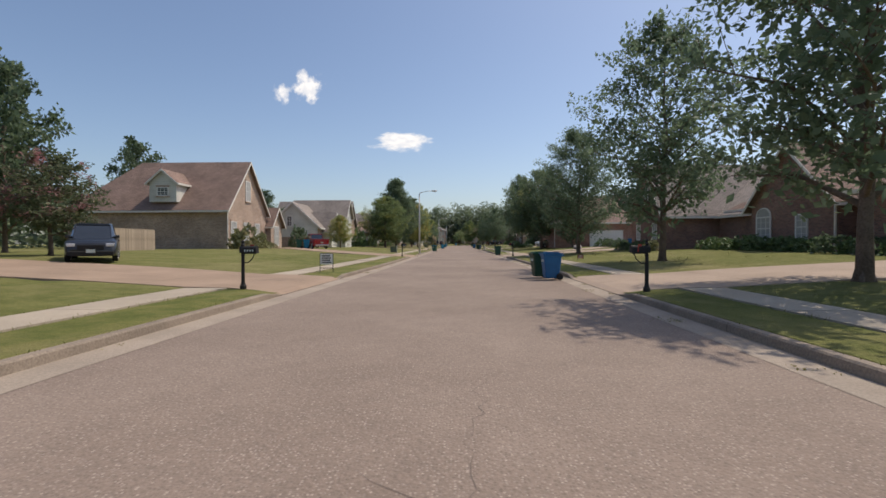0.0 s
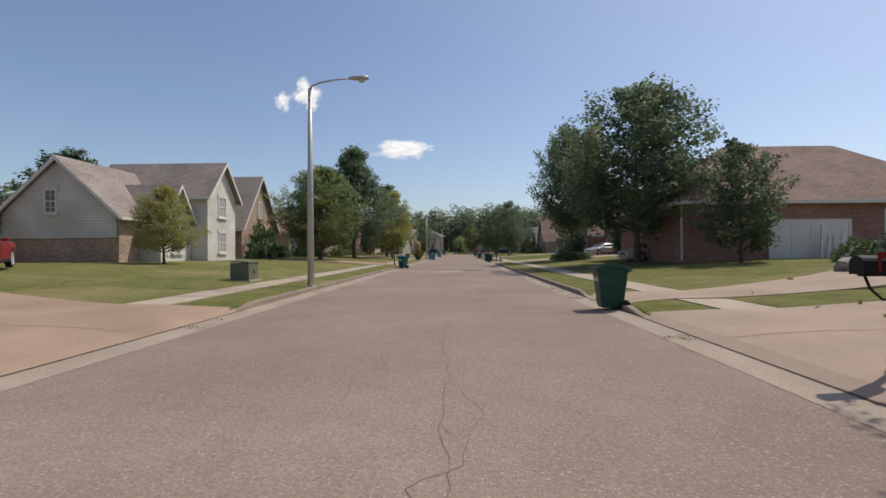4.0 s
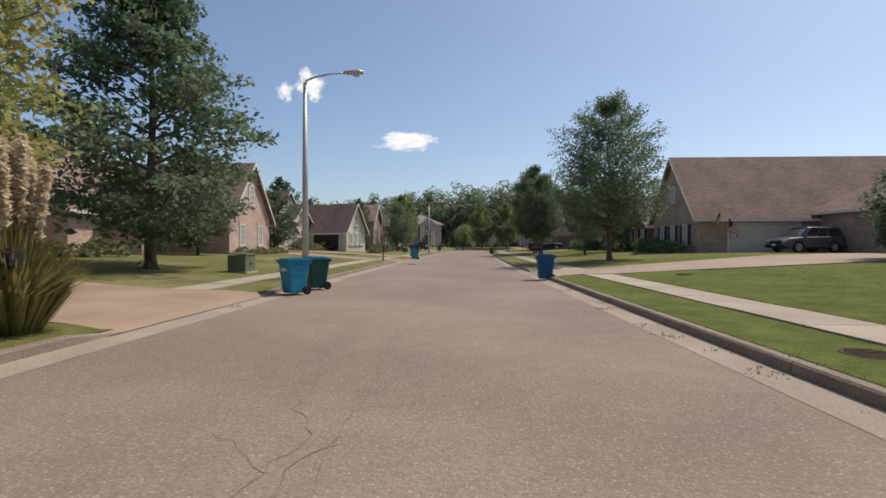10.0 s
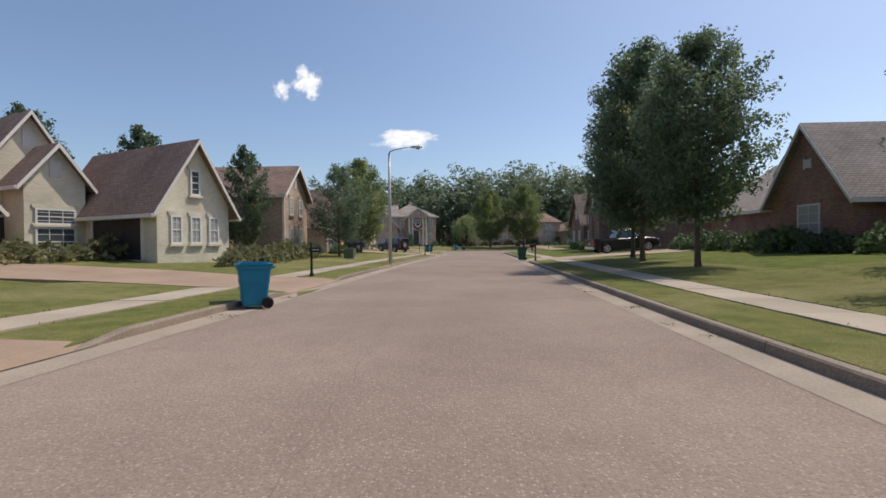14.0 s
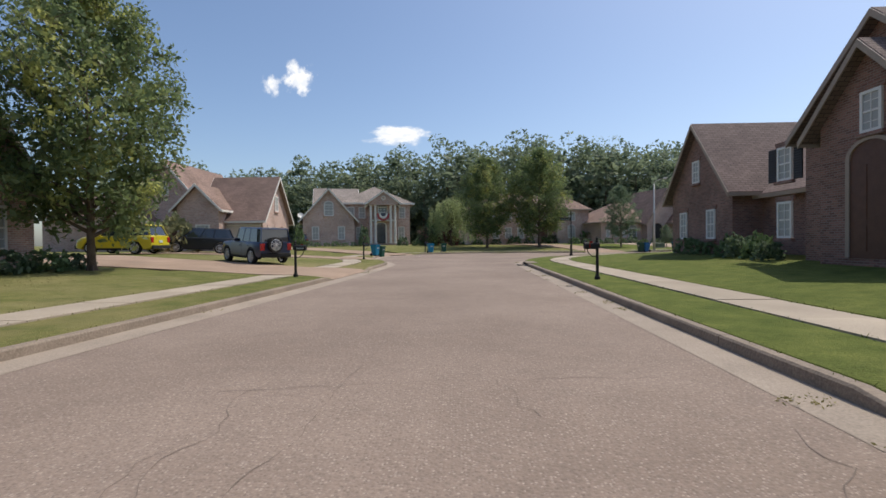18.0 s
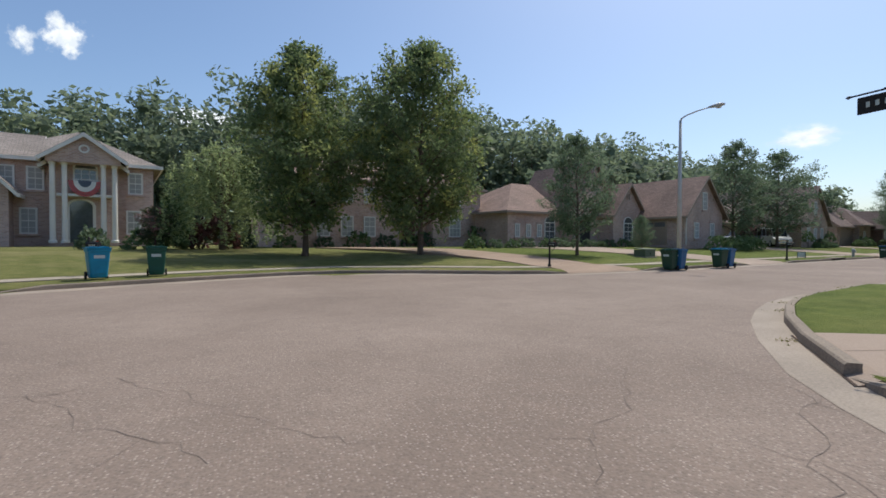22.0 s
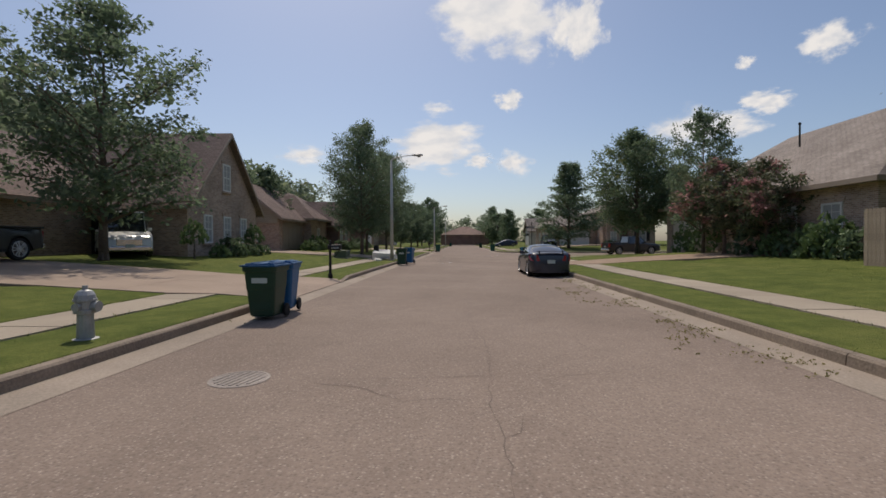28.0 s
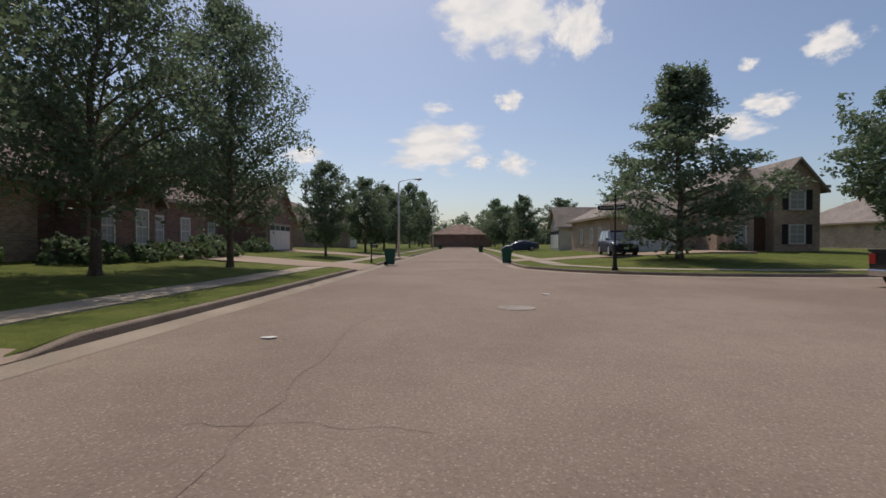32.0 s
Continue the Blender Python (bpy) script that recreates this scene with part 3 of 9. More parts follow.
# (edge, first kerb end, second kerb end, metres out, shift along the street at the far end, half width at the far end, material)
DRIVES = [
    (EL, (-4.6, 12.6), (-4.4, 17.8), 17, -1.0, 3.2, AGGREGATE),
    (EL, (-4.2, 43.4), (-4.0, 49.5), 18, 11.0, 3.4, AGGREGATE),
    (EL, (-3.7, 82.1), (-3.5, 87.5), 20, 3.0, 3.0, AGGREGATE),
    (EL, (-3.6, 108.6), (-3.5, 114.1), 18, 2.5, 3.0, AGGREGATE),
    (EL, (-3.5, 140.3), (-3.5, 144.2), 17, 4.5, 2.6, AGGREGATE),
    (EL, (-3.4, 151.0), (-3.2, 155.6), 17, -2.0, 3.4, AGGREGATE),
    (EL, (-1.3, 190.4), (-1.0, 195.4), 22, 2.0, 4.2, AGGREGATE),
    (EL, (-2.1, 208.2), (-3.2, 212.6), 17, -2.0, 2.8, AGGREGATE),
    (EL, (-3.1, 219.0), (-0.6, 222.6), 34, -4.0, 2.6, AGGREGATE),
    (EL, (17.2, 223.8), (21.6, 224.2), 20, -6.0, 2.4, AGGREGATE),
    (EL, at2(130.8, 3.8)[:2], at2(135.4, 3.8)[:2], 17, -3.0, 4.0, CONCRETE),
    (EL, at2(155.3, 3.8)[:2], at2(161.7, 3.8)[:2], 20, 1.0, 4.0, CONCRETE),
    (EL, at2(182.6, 3.8)[:2], at2(187.6, 3.8)[:2], 18, 1.0, 3.2, CONCRETE),
    (EL, at2(209.0, 3.8)[:2], at2(214.0, 3.8)[:2], 20, 6.0, 3.2, CONCRETE),
    (EL, at2(228, 3.8)[:2], at2(233, 3.8)[:2], 20, 3.0, 3.2, CONCRETE),
    (ER, (3.7, 12.3), (3.9, 17.3), 19, -1.0, 3.0, CONCRETE),
    (ER, (4.4, 43.7), (4.5, 48.8), 20, 5.0, 2.4, CONCRETE),
    (ER, (4.5, 51.0), (4.6, 53.3), 20, 15.0, 3.4, CONCRETE),
    (ER, (4.6, 89.6), (4.6, 94.6), 22, 6.0, 7.5, CONCRETE),
    (ER, (4.6, 121.0), (4.6, 125.5), 24, 4.0, 6.0, CONCRETE),
    (ER, (5.5, 172.1), (5.8, 175.9), 20, 2.0, 3.4, CONCRETE),
    (ER, (10.4, 210.7), (11.4, 211.7), 3.3, 0.0, 0.7, CONCRETE),
    (ER, at2(120.6, -3.6)[:2], at2(122.9, -3.6)[:2], 9, 0.0, 1.8, CONCRETE),
    (ER, at2(170.6, -3.8)[:2], at2(174.6, -3.8)[:2], 18, -3.0, 3.2, AGGREGATE),
    (ES, at2(220, -3.8)[:2], at2(224, -3.8)[:2], 17, 1.0, 3.2, CONCRETE),
]


def strip(name, e, i0, i1, prof, mat, parent=None, step=1):
    """A band along a kerb line between two of its points, through (d, z) pairs."""
    bm = bmesh.new()
    rows = []
    ends = name in ("verge", "lawn")
    idx = list(range(i0, i1 + 1, step))
    if idx[-1] != i1:
        idx.append(i1)
    for i in idx:
        low = name == "verge" and i in (i0, i1)
        rows.append([bm.verts.new(e.at(i, d, min(z, float(np.interp(d, (GUT, GUT + KERB_W + 0.1, 1.3, D_WALK0), (0.03, 0.105, 0.165, 0.185)))) if low else z)) for d, z in prof])
    for a, b in zip(rows, rows[1:]):
        for k in range(len(prof) - 1):
            bm.faces.new((a[k], a[k + 1], b[k + 1], b[k]))
    for r in ((rows[0], rows[-1]) if ends else ()):
        low = [bm.verts.new((v.co.x, v.co.y, v.co.z - 0.22)) for v in r]
        for k in range(len(prof) - 1):
            bm.faces.new((r[k], r[k + 1], low[k + 1], low[k]))
    me = bpy.data.meshes.new(name)
    bmesh.ops.recalc_face_normals(bm, faces=bm.faces)
    if sum(f.normal.z for f in bm.faces) < 0:
        bmesh.ops.reverse_faces(bm, faces=bm.faces)
    bm.to_mesh(me)
    bm.free()
    me.materials.append(mat)
    ob = new(name, me)
    if parent is not None:
        ob.parent = parent
    return ob


DRAINS = [(ER, (6.6, 198.4), (6.7, 201.2), True), (EL, (42.8, 228.6), (45.6, 229.3), False), (ER, (45.9, 222.1), (47.7, 222.5), False)]
GAPS = {id(e): [] for e in EDGES}
for e, a, b, out, shift, half, mat in DRIVES:
    i, j = sorted((e.near(*a), e.near(*b)))
    GAPS[id(e)].append((i, j))
    bm = bmesh.new()
    pa, pb = Vector(e.p[i]), Vector(e.p[j])
    nrm = Vector(e.n[(i + j) // 2])
    tan = (pb - pa).normalized()
    wid = (pb - pa).length
    ds = [GUT, GUT + KERB_W + 0.1, 1.3, D_WALK0, D_WALK1, 4.5, 6, 8, 10, 12, 14, 17, 20, 24]
    ds = [d for d in ds if d < out] + [out]
    rows = []
    for d in ds:
        t = max(0.0, (d - D_WALK1) / max(0.1, out - D_WALK1))
        flare = 0.55 * max(0.0, 1 - d / 1.6)
        h = (wid / 2) * (1 - t) + half * t + flare
        c = (pa + pb) / 2 + nrm * d + tan * shift * t * t
        z = float(np.interp(d, (GUT, GUT + KERB_W + 0.1, 1.3, D_WALK0), (0.032, 0.11, 0.172, 0.19))) if d < D_WALK0 else lawn(d) + 0.035
        row = []
        for k in range(7):
            q = c + tan * h * (k / 3 - 1)
            if d == GUT:
                m = e.near(q.x, q.y)
                q = Vector(e.p[m]) + nrm * GUT + tan * (q - nrm * GUT - Vector(e.p[m])).dot(tan)
            row.append(bm.verts.new((q.x, q.y, z)))
        row = [bm.verts.new((row[0].co.x, row[0].co.y, z - 0.2))] + row + [bm.verts.new((row[-1].co.x, row[-1].co.y, z - 0.2))]
        rows.append(row)
    for r, q in zip(rows, rows[1:]):
        for k in range(len(r) - 1):
            bm.faces.new((r[k], r[k + 1], q[k + 1], q[k]))
    lines = [([r[k].co.copy() for k in range(1, 8)], 0.035 if r is rows[0] else 0.014) for r, d in zip(rows, ds) if d in (GUT, 4.5, 8, 12)]
    lines.append(([r[4].co.copy() for r in rows[1:]], 0.014))
    drv = part("driveway", bm, mat)
    if sum(p.normal.z for p in drv.data.polygons) < 0:
        drv.data.flip_normals()
    jb = bmesh.new()
    for pts, w in lines:
        for p, q in zip(pts, pts[1:]):
            side = Vector((-(q - p).y, (q - p).x, 0)).normalized() * w / 2
            jb.faces.new([jb.verts.new(v + Vector((0, 0, 0.005))) for v in (p - side, q - side, q + side, p + side)])
    joint = part("joint", jb, MULCH, drv)
    if sum(p.normal.z for p in joint.data.polygons) < 0:
        joint.data.flip_normals()
    tagged(drv, "reddish aggregate concrete driveway crossing the verge" if mat is AGGREGATE else "pale concrete driveway crossing the verge", "driveway", kind="structure")



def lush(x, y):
    """The greener watered lawns round the bend and along the second street, also darkened as backlit grass."""
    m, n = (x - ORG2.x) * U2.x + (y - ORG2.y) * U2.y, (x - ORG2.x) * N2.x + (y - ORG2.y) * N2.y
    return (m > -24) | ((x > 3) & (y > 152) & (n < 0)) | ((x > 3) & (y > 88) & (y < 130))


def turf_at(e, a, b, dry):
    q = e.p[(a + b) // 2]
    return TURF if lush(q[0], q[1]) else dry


for e, nm in zip(EDGES, ("first", "inner", "side")):
    last = len(e.p) - 1
    tagged(strip("gutter", e, 0, last, ((-0.02, 0.004), (0.05, 0.008), (GUT, 0.03), (GUT + 0.3, 0.02)), GUTTER), "stained concrete gutter along the kerb", "gutter", kind="structure")
    kerb = tagged(new("kerb"), "weathered concrete kerb in jointed lengths", "kerb", kind="structure")
    walk_way = tagged(new("pavement"), "concrete pavement of square slabs between lawn and verge", "pavement", kind="structure")
    gaps = sorted(GAPS[id(e)])

    holes = [sorted((e.near(*a), e.near(*b))) for f, a, b, grate in DRAINS if f is e]

    def free(i):
        return all(not (a < i < b) for a, b in gaps + holes)
    i = 0
    while i < last:
        if not free(i) or not free(i + 1) or any(g[0] <= i < g[1] for g in holes):
            i += 1
            continue
        j = i + 1
        while j < last and j - i < 3 and free(j + 1) and j not in [g[0] for g in gaps + holes]:
            j += 1
        a, b = e.s[i], e.s[j]
        bm = bmesh.new()
        rows = []
        n = j - i + 1
        lowa = any(g[1] == i for g in gaps)
        lowb = any(g[0] == j for g in gaps)
        for k in range(i, j + 1):
            sh = 0.008 if k == i else (-0.008 if k == j else 0)
            t = Vector((-e.n[k][1], e.n[k][0])) * sh
            top = 0.035 if (k == i and lowa) or (k == j and lowb) else 0.168
            prof = ((GUT, -0.05), (GUT, 0.02), (GUT + 0.012, max(0.03, top - 0.025)), (GUT + 0.035, top), (GUT + KERB_W, top), (GUT + KERB_W, -0.05))
            rows.append([bm.verts.new((e.at(k, d, z)[0] + t.x, e.at(k, d, z)[1] + t.y, z)) for d, z in prof])
        for r, q in zip(rows, rows[1:]):
            for k in range(5):
                bm.faces.new((r[k], r[k + 1], q[k + 1], q[k]))
        bm.faces.new(rows[0])
        bm.faces.new(rows[-1][::-1])
        part("kerb_length", bm, KERB, kerb)
        i = j
    # verge and lawn bands, broken by the drives
    runs, s0 = [], 0
    for a, b in gaps + [(last, last)]:
        if a > s0:
            runs.append((s0, a))
        s0 = b
    for a, b in runs:
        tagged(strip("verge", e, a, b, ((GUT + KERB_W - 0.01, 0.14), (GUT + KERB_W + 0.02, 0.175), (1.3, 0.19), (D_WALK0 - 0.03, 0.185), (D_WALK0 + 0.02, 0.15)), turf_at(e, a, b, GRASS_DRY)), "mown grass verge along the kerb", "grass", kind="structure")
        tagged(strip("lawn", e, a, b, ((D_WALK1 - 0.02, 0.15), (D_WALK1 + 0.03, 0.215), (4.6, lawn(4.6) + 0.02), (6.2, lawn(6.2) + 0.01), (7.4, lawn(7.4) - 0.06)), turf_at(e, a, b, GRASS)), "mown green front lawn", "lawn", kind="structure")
        k = a
        while k < b:
            j = min(k + 2, b)
            if math.hypot(*(e.p[k] - (30, 180))) < 300:
                bm = bmesh.new()
                for w in range(1):
                    q = [e.at(k, D_WALK0, 0), e.at(k, D_WALK1, 0), e.at(j, D_WALK1, 0), e.at(j, D_WALK0, 0)]
                    c = sum((Vector(v) for v in q), Vector()) / 4
                    q = [c + (Vector(v) - c) * 0.993 for v in q]
                    tilt = random.uniform(-0.006, 0.006)
                    prism(bm, [Vector((v.x, v.y, 0.1)) for v in q], (0, 0, 0.108 + tilt))
                part("slab", bm, SLAB, walk_way)
            k = j
        tagged(strip("pavement_bed", e, a, b, ((D_WALK0 - 0.01, 0.15), (D_WALK1 + 0.01, 0.17)), MULCH), "dark joint bed under the pavement slabs", "pavement", kind="structure")

for e, a, b, grate in DRAINS:
    i, j = sorted((e.near(*a), e.near(*b)))
    ob = thing("storm_drain", pose(0, 0, 0), "kerb inlet with a concrete lid over a dark opening", "storm drain", kind="structure")

    def bar(bm, i0, i1, d0, d1, z0, z1, off0=0.0, off1=0.0):
        q = []
        for k, o in ((i0, off0), (i1, off1)):
            t = (e.p[k] + (e.p[i1] - e.p[i0]) / np.linalg.norm(e.p[i1] - e.p[i0]) * o)
            q.append([(*(t + e.n[k] * d), z) for d, z in ((d0, z0), (d1, z0), (d1, z1), (d0, z1))])
        va, vb = [bm.verts.new(v) for v in q[0]], [bm.verts.new(v) for v in q[1]]
        for k in range(4):
            bm.faces.new((va[k], va[(k + 1) % 4], vb[(k + 1) % 4], vb[k]))
        bm.faces.new(va[::-1])
        bm.faces.new(vb)
    bm = bmesh.new()
    for k in range(i, j):
        bar(bm, k, k + 1, GUT - 0.015, GUT + 0.55, 0.155, 0.205)
    part("lid", bm, KERB, ob, "weathered concrete slab")
    # Black back wall and iron-dark cheeks put the inlet's shade into their colour.
    bm = bmesh.new()
    for k in range(i, j):
        bar(bm, k, k + 1, GUT + 0.26, GUT + 0.36, -0.2, 0.154)
    part("back_wall", bm, BLACK, ob)
    for k, o in ((i, 0.0), (j, -0.12)):
        bm = bmesh.new()
        bar(bm, max(0, k - (k == j)), k + (k == i), GUT + 0.005, GUT + 0.5, -0.1, 0.154, 0.0 if k == i else float(e.s[j] - e.s[j - 1]) - 0.12, -float(e.s[i + 1] - e.s[i]) + 0.12 if k == i else 0.0)
        part("cheek", bm, IRON, ob)
    if grate:
        i, j = i + 1, i + 2
        for k in range(10):
            bm = bmesh.new()
            d = 0.05 + (GUT - 0.08) * k / 9
            bar(bm, i, j, d - 0.01, d + 0.01, 0.034, 0.05)
            part("grate_bar", bm, GUTTER, ob, "rust-pale grate bar")
        # Black sheet below the bars, coloured as the shade in the pit.
        bm = bmesh.new()
        bar(bm, i, j, 0.02, GUT, 0.012, 0.03)
        part("pit_shade", bm, BLACK, ob)

gx = np.concatenate([[-4000, -1800, -900, -500, -300, -200], np.arange(-150, 300, 3.0), [320, 400, 600, 1200, 2400, 4000]])
gy = np.concatenate([[-4000, -1500, -600, -250, -150], np.arange(-100, 420, 3.0), [440, 500, 700, 1200, 2400, 4000]])
GX, GY = np.meshgrid(gx, gy, indexing="ij")
pts = np.stack([GX.ravel(), GY.ravel()], 1)
dd = np.empty(len(pts))
for a in range(0, len(pts), 2000):
    v = pts[a:a + 2000, None, :] - ALLP[None]
    q = (v ** 2).sum(2)
    k = q.argmin(1)
    r = np.arange(len(k))
    sgn = (v[r, k] * ALLN[k]).sum(1)
    dd[a:a + 2000] = np.where(sgn > 0, 1, -1) * np.sqrt(q[r, k])
gz = np.interp(dd, (-1, 0, D_GRASS, D_WALK0, D_WALK1, 6.5, 14, 20), (-0.25, 0.0, 0.15, 0.18, 0.2, 0.42, 0.82, 0.88)) - np.where(dd < 7.2, 0.11, 0.0) - np.where(dd < 0, 0.1, 0)
ny = len(gy)
faces = [(i * ny + j, (i + 1) * ny + j, (i + 1) * ny + j + 1, i * ny + j + 1) for i in range(len(gx) - 1) for j in range(ny - 1)]
me = bpy.data.meshes.new("ground")
me.from_pydata([(x, y, z) for (x, y), z in zip(pts, gz)], [], faces)
me.materials.append(GRASS)
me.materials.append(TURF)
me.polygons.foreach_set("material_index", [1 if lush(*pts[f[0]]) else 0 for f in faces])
me.shade_smooth()
tagged(new("ground", me), "green lawns and ground reaching to the horizon", "ground", kind="structure")

# ---- houses ----
BASE = 0.78


class House:
    """Walls, roofs, windows and doors given by stations along the street (s) and metres out from its middle (d)."""

    def __init__(self, street, side, sc, dc, wall, roof, label, trim=TRIM, base=BASE, turn=0.0, spot=None, step=ALONG):
        self.side, self.sc, self.dc, self.step = side, sc, dc, step
        self.wall, self.roof, self.trim, self.base = wall, roof, trim, base
        if street == 1:
            p, rot = at1(sc, side * dc), -90 if side > 0 else 90
        else:
            p, rot = at2(sc, -side * dc) if spot is None else near2(*spot), math.degrees(math.atan2(U2.y, U2.x)) + (180 if side > 0 else 0)
        self.root = thing("house", pose(p.x, p.y, 0, 0, 0, rot + turn), label, "house")
        self.flip = -1 if side > 0 else 1

    def x(self, s):
        return (s - self.sc) * self.step * self.flip

    def y(self, d):
        return d - self.dc

    def block(self, s0, s1, d0, d1, eave, ridge, axis, wall=None, roof=None, z0=0.0, over=0.4, hip=0.0):
        """One body: axis 's' or 'd' is the way its ridge runs, 'hip' slopes on all sides. Heights are above the ground at the house."""
        b = self.base
        x0, x1 = sorted((self.x(s0), self.x(s1)))
        y0, y1 = self.y(d0), self.y(d1)
        e, r, z = b + eave, b + ridge, b + z0 - (0.5 if z0 == 0 else 0)
        bm = bmesh.new()
        t, o = 0.15, over
        rb = bmesh.new()
        tb = bmesh.new()
        if axis == "d":
            m = (x0 + x1) / 2
            prism(bm, [(x0, y0, z), (x1, y0, z), (x1, y0, e), (m, y0, r), (x0, y0, e)], (0, y1 - y0, 0))
            for v in bm.verts:
                if hip and v.co.y > y1 - 0.01 and v.co.z > r - 0.01:
                    v.co.z = e
            k = o * (r - e) / (m - x0)
            ch = [(x0 - o, e - k), (m, r), (x1 + o, e - k), (x1 + o, e - k + t), (m, r + t), (x0 - o, e - k + t)]
            prism(rb, [(x, y0 - o, q + 0.01) for x, q in ch], (0, y1 - y0 + 2 * o, 0))
            for v in rb.verts:
                if hip and v.co.y > y1 and v.co.z > r:
                    v.co.y -= hip
            for yy in ((y0 - o - 0.05,) if hip else (y0 - o - 0.05, y1 + o)):
                tr = [(x0 - o, e - k - 0.1), (m, r - 0.1), (x1 + o, e - k - 0.1), (x1 + o, e - k + 0.13), (m, r + 0.13), (x0 - o, e - k + 0.13)]
                prism(tb, [(x, yy, q) for x, q in tr], (0, 0.05, 0))
            for xx in (x0 - o - 0.09, x1 + o - 0.02):
                box(tb, xx, xx + 0.11, y0 - o, y1 + o, e - k - 0.06, e - k + 0.12)
        elif axis == "s":
            m = (y0 + y1) / 2
            prism(bm, [(x0, y0, z), (x0, y1, z), (x0, y1, e), (x0, m, r), (x0, y0, e)], (x1 - x0, 0, 0))
            k = o * (r - e) / (m - y0)
            ch = [(y0 - o, e - k), (m, r), (y1 + o, e - k), (y1 + o, e - k + t), (m, r + t), (y0 - o, e - k + t)]
            prism(rb, [(x0 - o, y, q + 0.01) for y, q in ch], (x1 - x0 + 2 * o, 0, 0))
            for xx in (x0 - o - 0.05, x1 + o):
                tr = [(y0 - o, e - k - 0.1), (m, r - 0.1), (y1 + o, e - k - 0.1), (y1 + o, e - k + 0.13), (m, r + 0.13), (y0 - o, e - k + 0.13)]
                prism(tb, [(xx, y, q) for y, q in tr], (0.05, 0, 0))
            for yy in (y0 - o - 0.09, y1 + o - 0.02):
                box(tb, x0 - o, x1 + o, yy, yy + 0.11, e - k - 0.06, e - k + 0.12)
        else:
            box(bm, x0, x1, y0, y1, z, e)
            w, l = x1 - x0 + 2 * o, y1 - y0 + 2 * o
            X0, X1, Y0, Y1 = x0 - o, x1 + o, y0 - o, y1 + o
            h = hip or min(w, l) / 2
            if w >= l:
                top = [(X0 + h, (Y0 + Y1) / 2), (X1 - h, (Y0 + Y1) / 2)]
            else:
                top = [((X0 + X1) / 2, Y0 + h), ((X0 + X1) / 2, Y1 - h)]
            lo = [rb.verts.new((x, y, e - 0.05)) for x, y in ((X0, Y0), (X1, Y0), (X1, Y1), (X0, Y1))]
            md = [rb.verts.new((x, y, e + 0.1)) for x, y in ((X0, Y0), (X1, Y0), (X1, Y1), (X0, Y1))]
            tp = [rb.verts.new((x, y, r)) for x, y in top]
            rb.faces.new(lo[::-1])
            for k in range(4):
                rb.faces.new((lo[k], lo[(k + 1) % 4], md[(k + 1) % 4], md[k]))
            if w >= l:
                for q in ((0, 1, 1, 0), (2, 3, 0, 1)):
                    rb.faces.new((md[q[0]], md[q[1]], tp[q[2]], tp[q[3]]))
                rb.faces.new((md[1], md[2], tp[1]))
                rb.faces.new((md[3], md[0], tp[0]))
            else:
                rb.faces.new((md[1], md[2], tp[1], tp[0]))
                rb.faces.new((md[3], md[0], tp[0], tp[1]))
                rb.faces.new((md[0], md[1], tp[0]))
                rb.faces.new((md[2], md[3], tp[1]))
            for a in ((X0, X1, Y0 - 0.1, Y0), (X0, X1, Y1, Y1 + 0.1), (X0 - 0.1, X0, Y0 - 0.1, Y1 + 0.1), (X1, X1 + 0.1, Y0 - 0.1, Y1 + 0.1)):
                box(tb, *a, e - 0.08, e + 0.12)
        part("wall", bm, wall or self.wall, self.root, uv=True)
        part("roof", rb, roof or self.roof, self.root, uv=True)
        part("eaves_trim", tb, self.trim, self.root)

    def frame_at(self, face, a, plane, z):
        """Pose of an opening: face 'street' looks at the street, 'back' towards smaller s, 'fore' towards larger s."""
        if face == "street":
            return pose(self.x(a), self.y(plane), self.base + z, 0, 0, 0)
        s = -1 if face == "back" else 1
        return pose(self.x(plane), self.y(a), self.base + z, 0, 0, (-90 if s * self.flip < 0 else 90))

    def window(self, face, a, plane, z, w=0.95, h=1.6, arch=False, shutters=False, blind=True, cols=2, wall=None):
        fr, sill, pane, sh, bars = window_meshes(w, h, arch, cols, WHITE, blind, wall or self.wall)
        ob = share("window", fr, self.root, self.frame_at(face, a, plane, z))
        share("pane", pane, ob, pose(0, 0, 0))
        share("sill", sill, ob, pose(0, 0, 0))
        for me in bars:
            share(me.name.split(".")[0], me, ob, pose(0, 0, 0))
        if sh:
            share("lintel", sh, ob, pose(0, 0, 0))
        if shutters:
            for k in (-1, 1):
                share("shutter", shutter_mesh(0.42, h), ob, pose(k * (w / 2 + 0.3), 0, 0))

    def garage(self, face, a, plane, w=4.9, h=2.15, mat=None, lights=False):
        d, f, pm, glass, spots = garage_meshes(w, h, mat or GARAGE, self.trim, lights)
        ob = share("garage_door", d, self.root, self.frame_at(face, a, plane, 0))
        for x, z, top in spots:
            share("light" if lights and top else "panel", glass if lights and top else pm, ob, pose(x, 0, z))
        share("door_frame", f, ob, pose(0, 0, 0))

    def door(self, face, a, plane, w=1.1, h=2.3, arch=True, mat=None):
        d, f = door_meshes(w, h, arch, mat or DOOR, self.trim)
        ob = share("front_door", d, self.root, self.frame_at(face, a, plane, 0))
        share("door_frame", f, ob, pose(0, 0, 0))

    def chimney(self, s, d, z0, z1, w=0.9):
        bm = bmesh.new()
        x, y = self.x(s), self.y(d)
        box(bm, x - w / 2, x + w / 2, y - w / 2, y + w / 2, self.base + z0, self.base + z1)
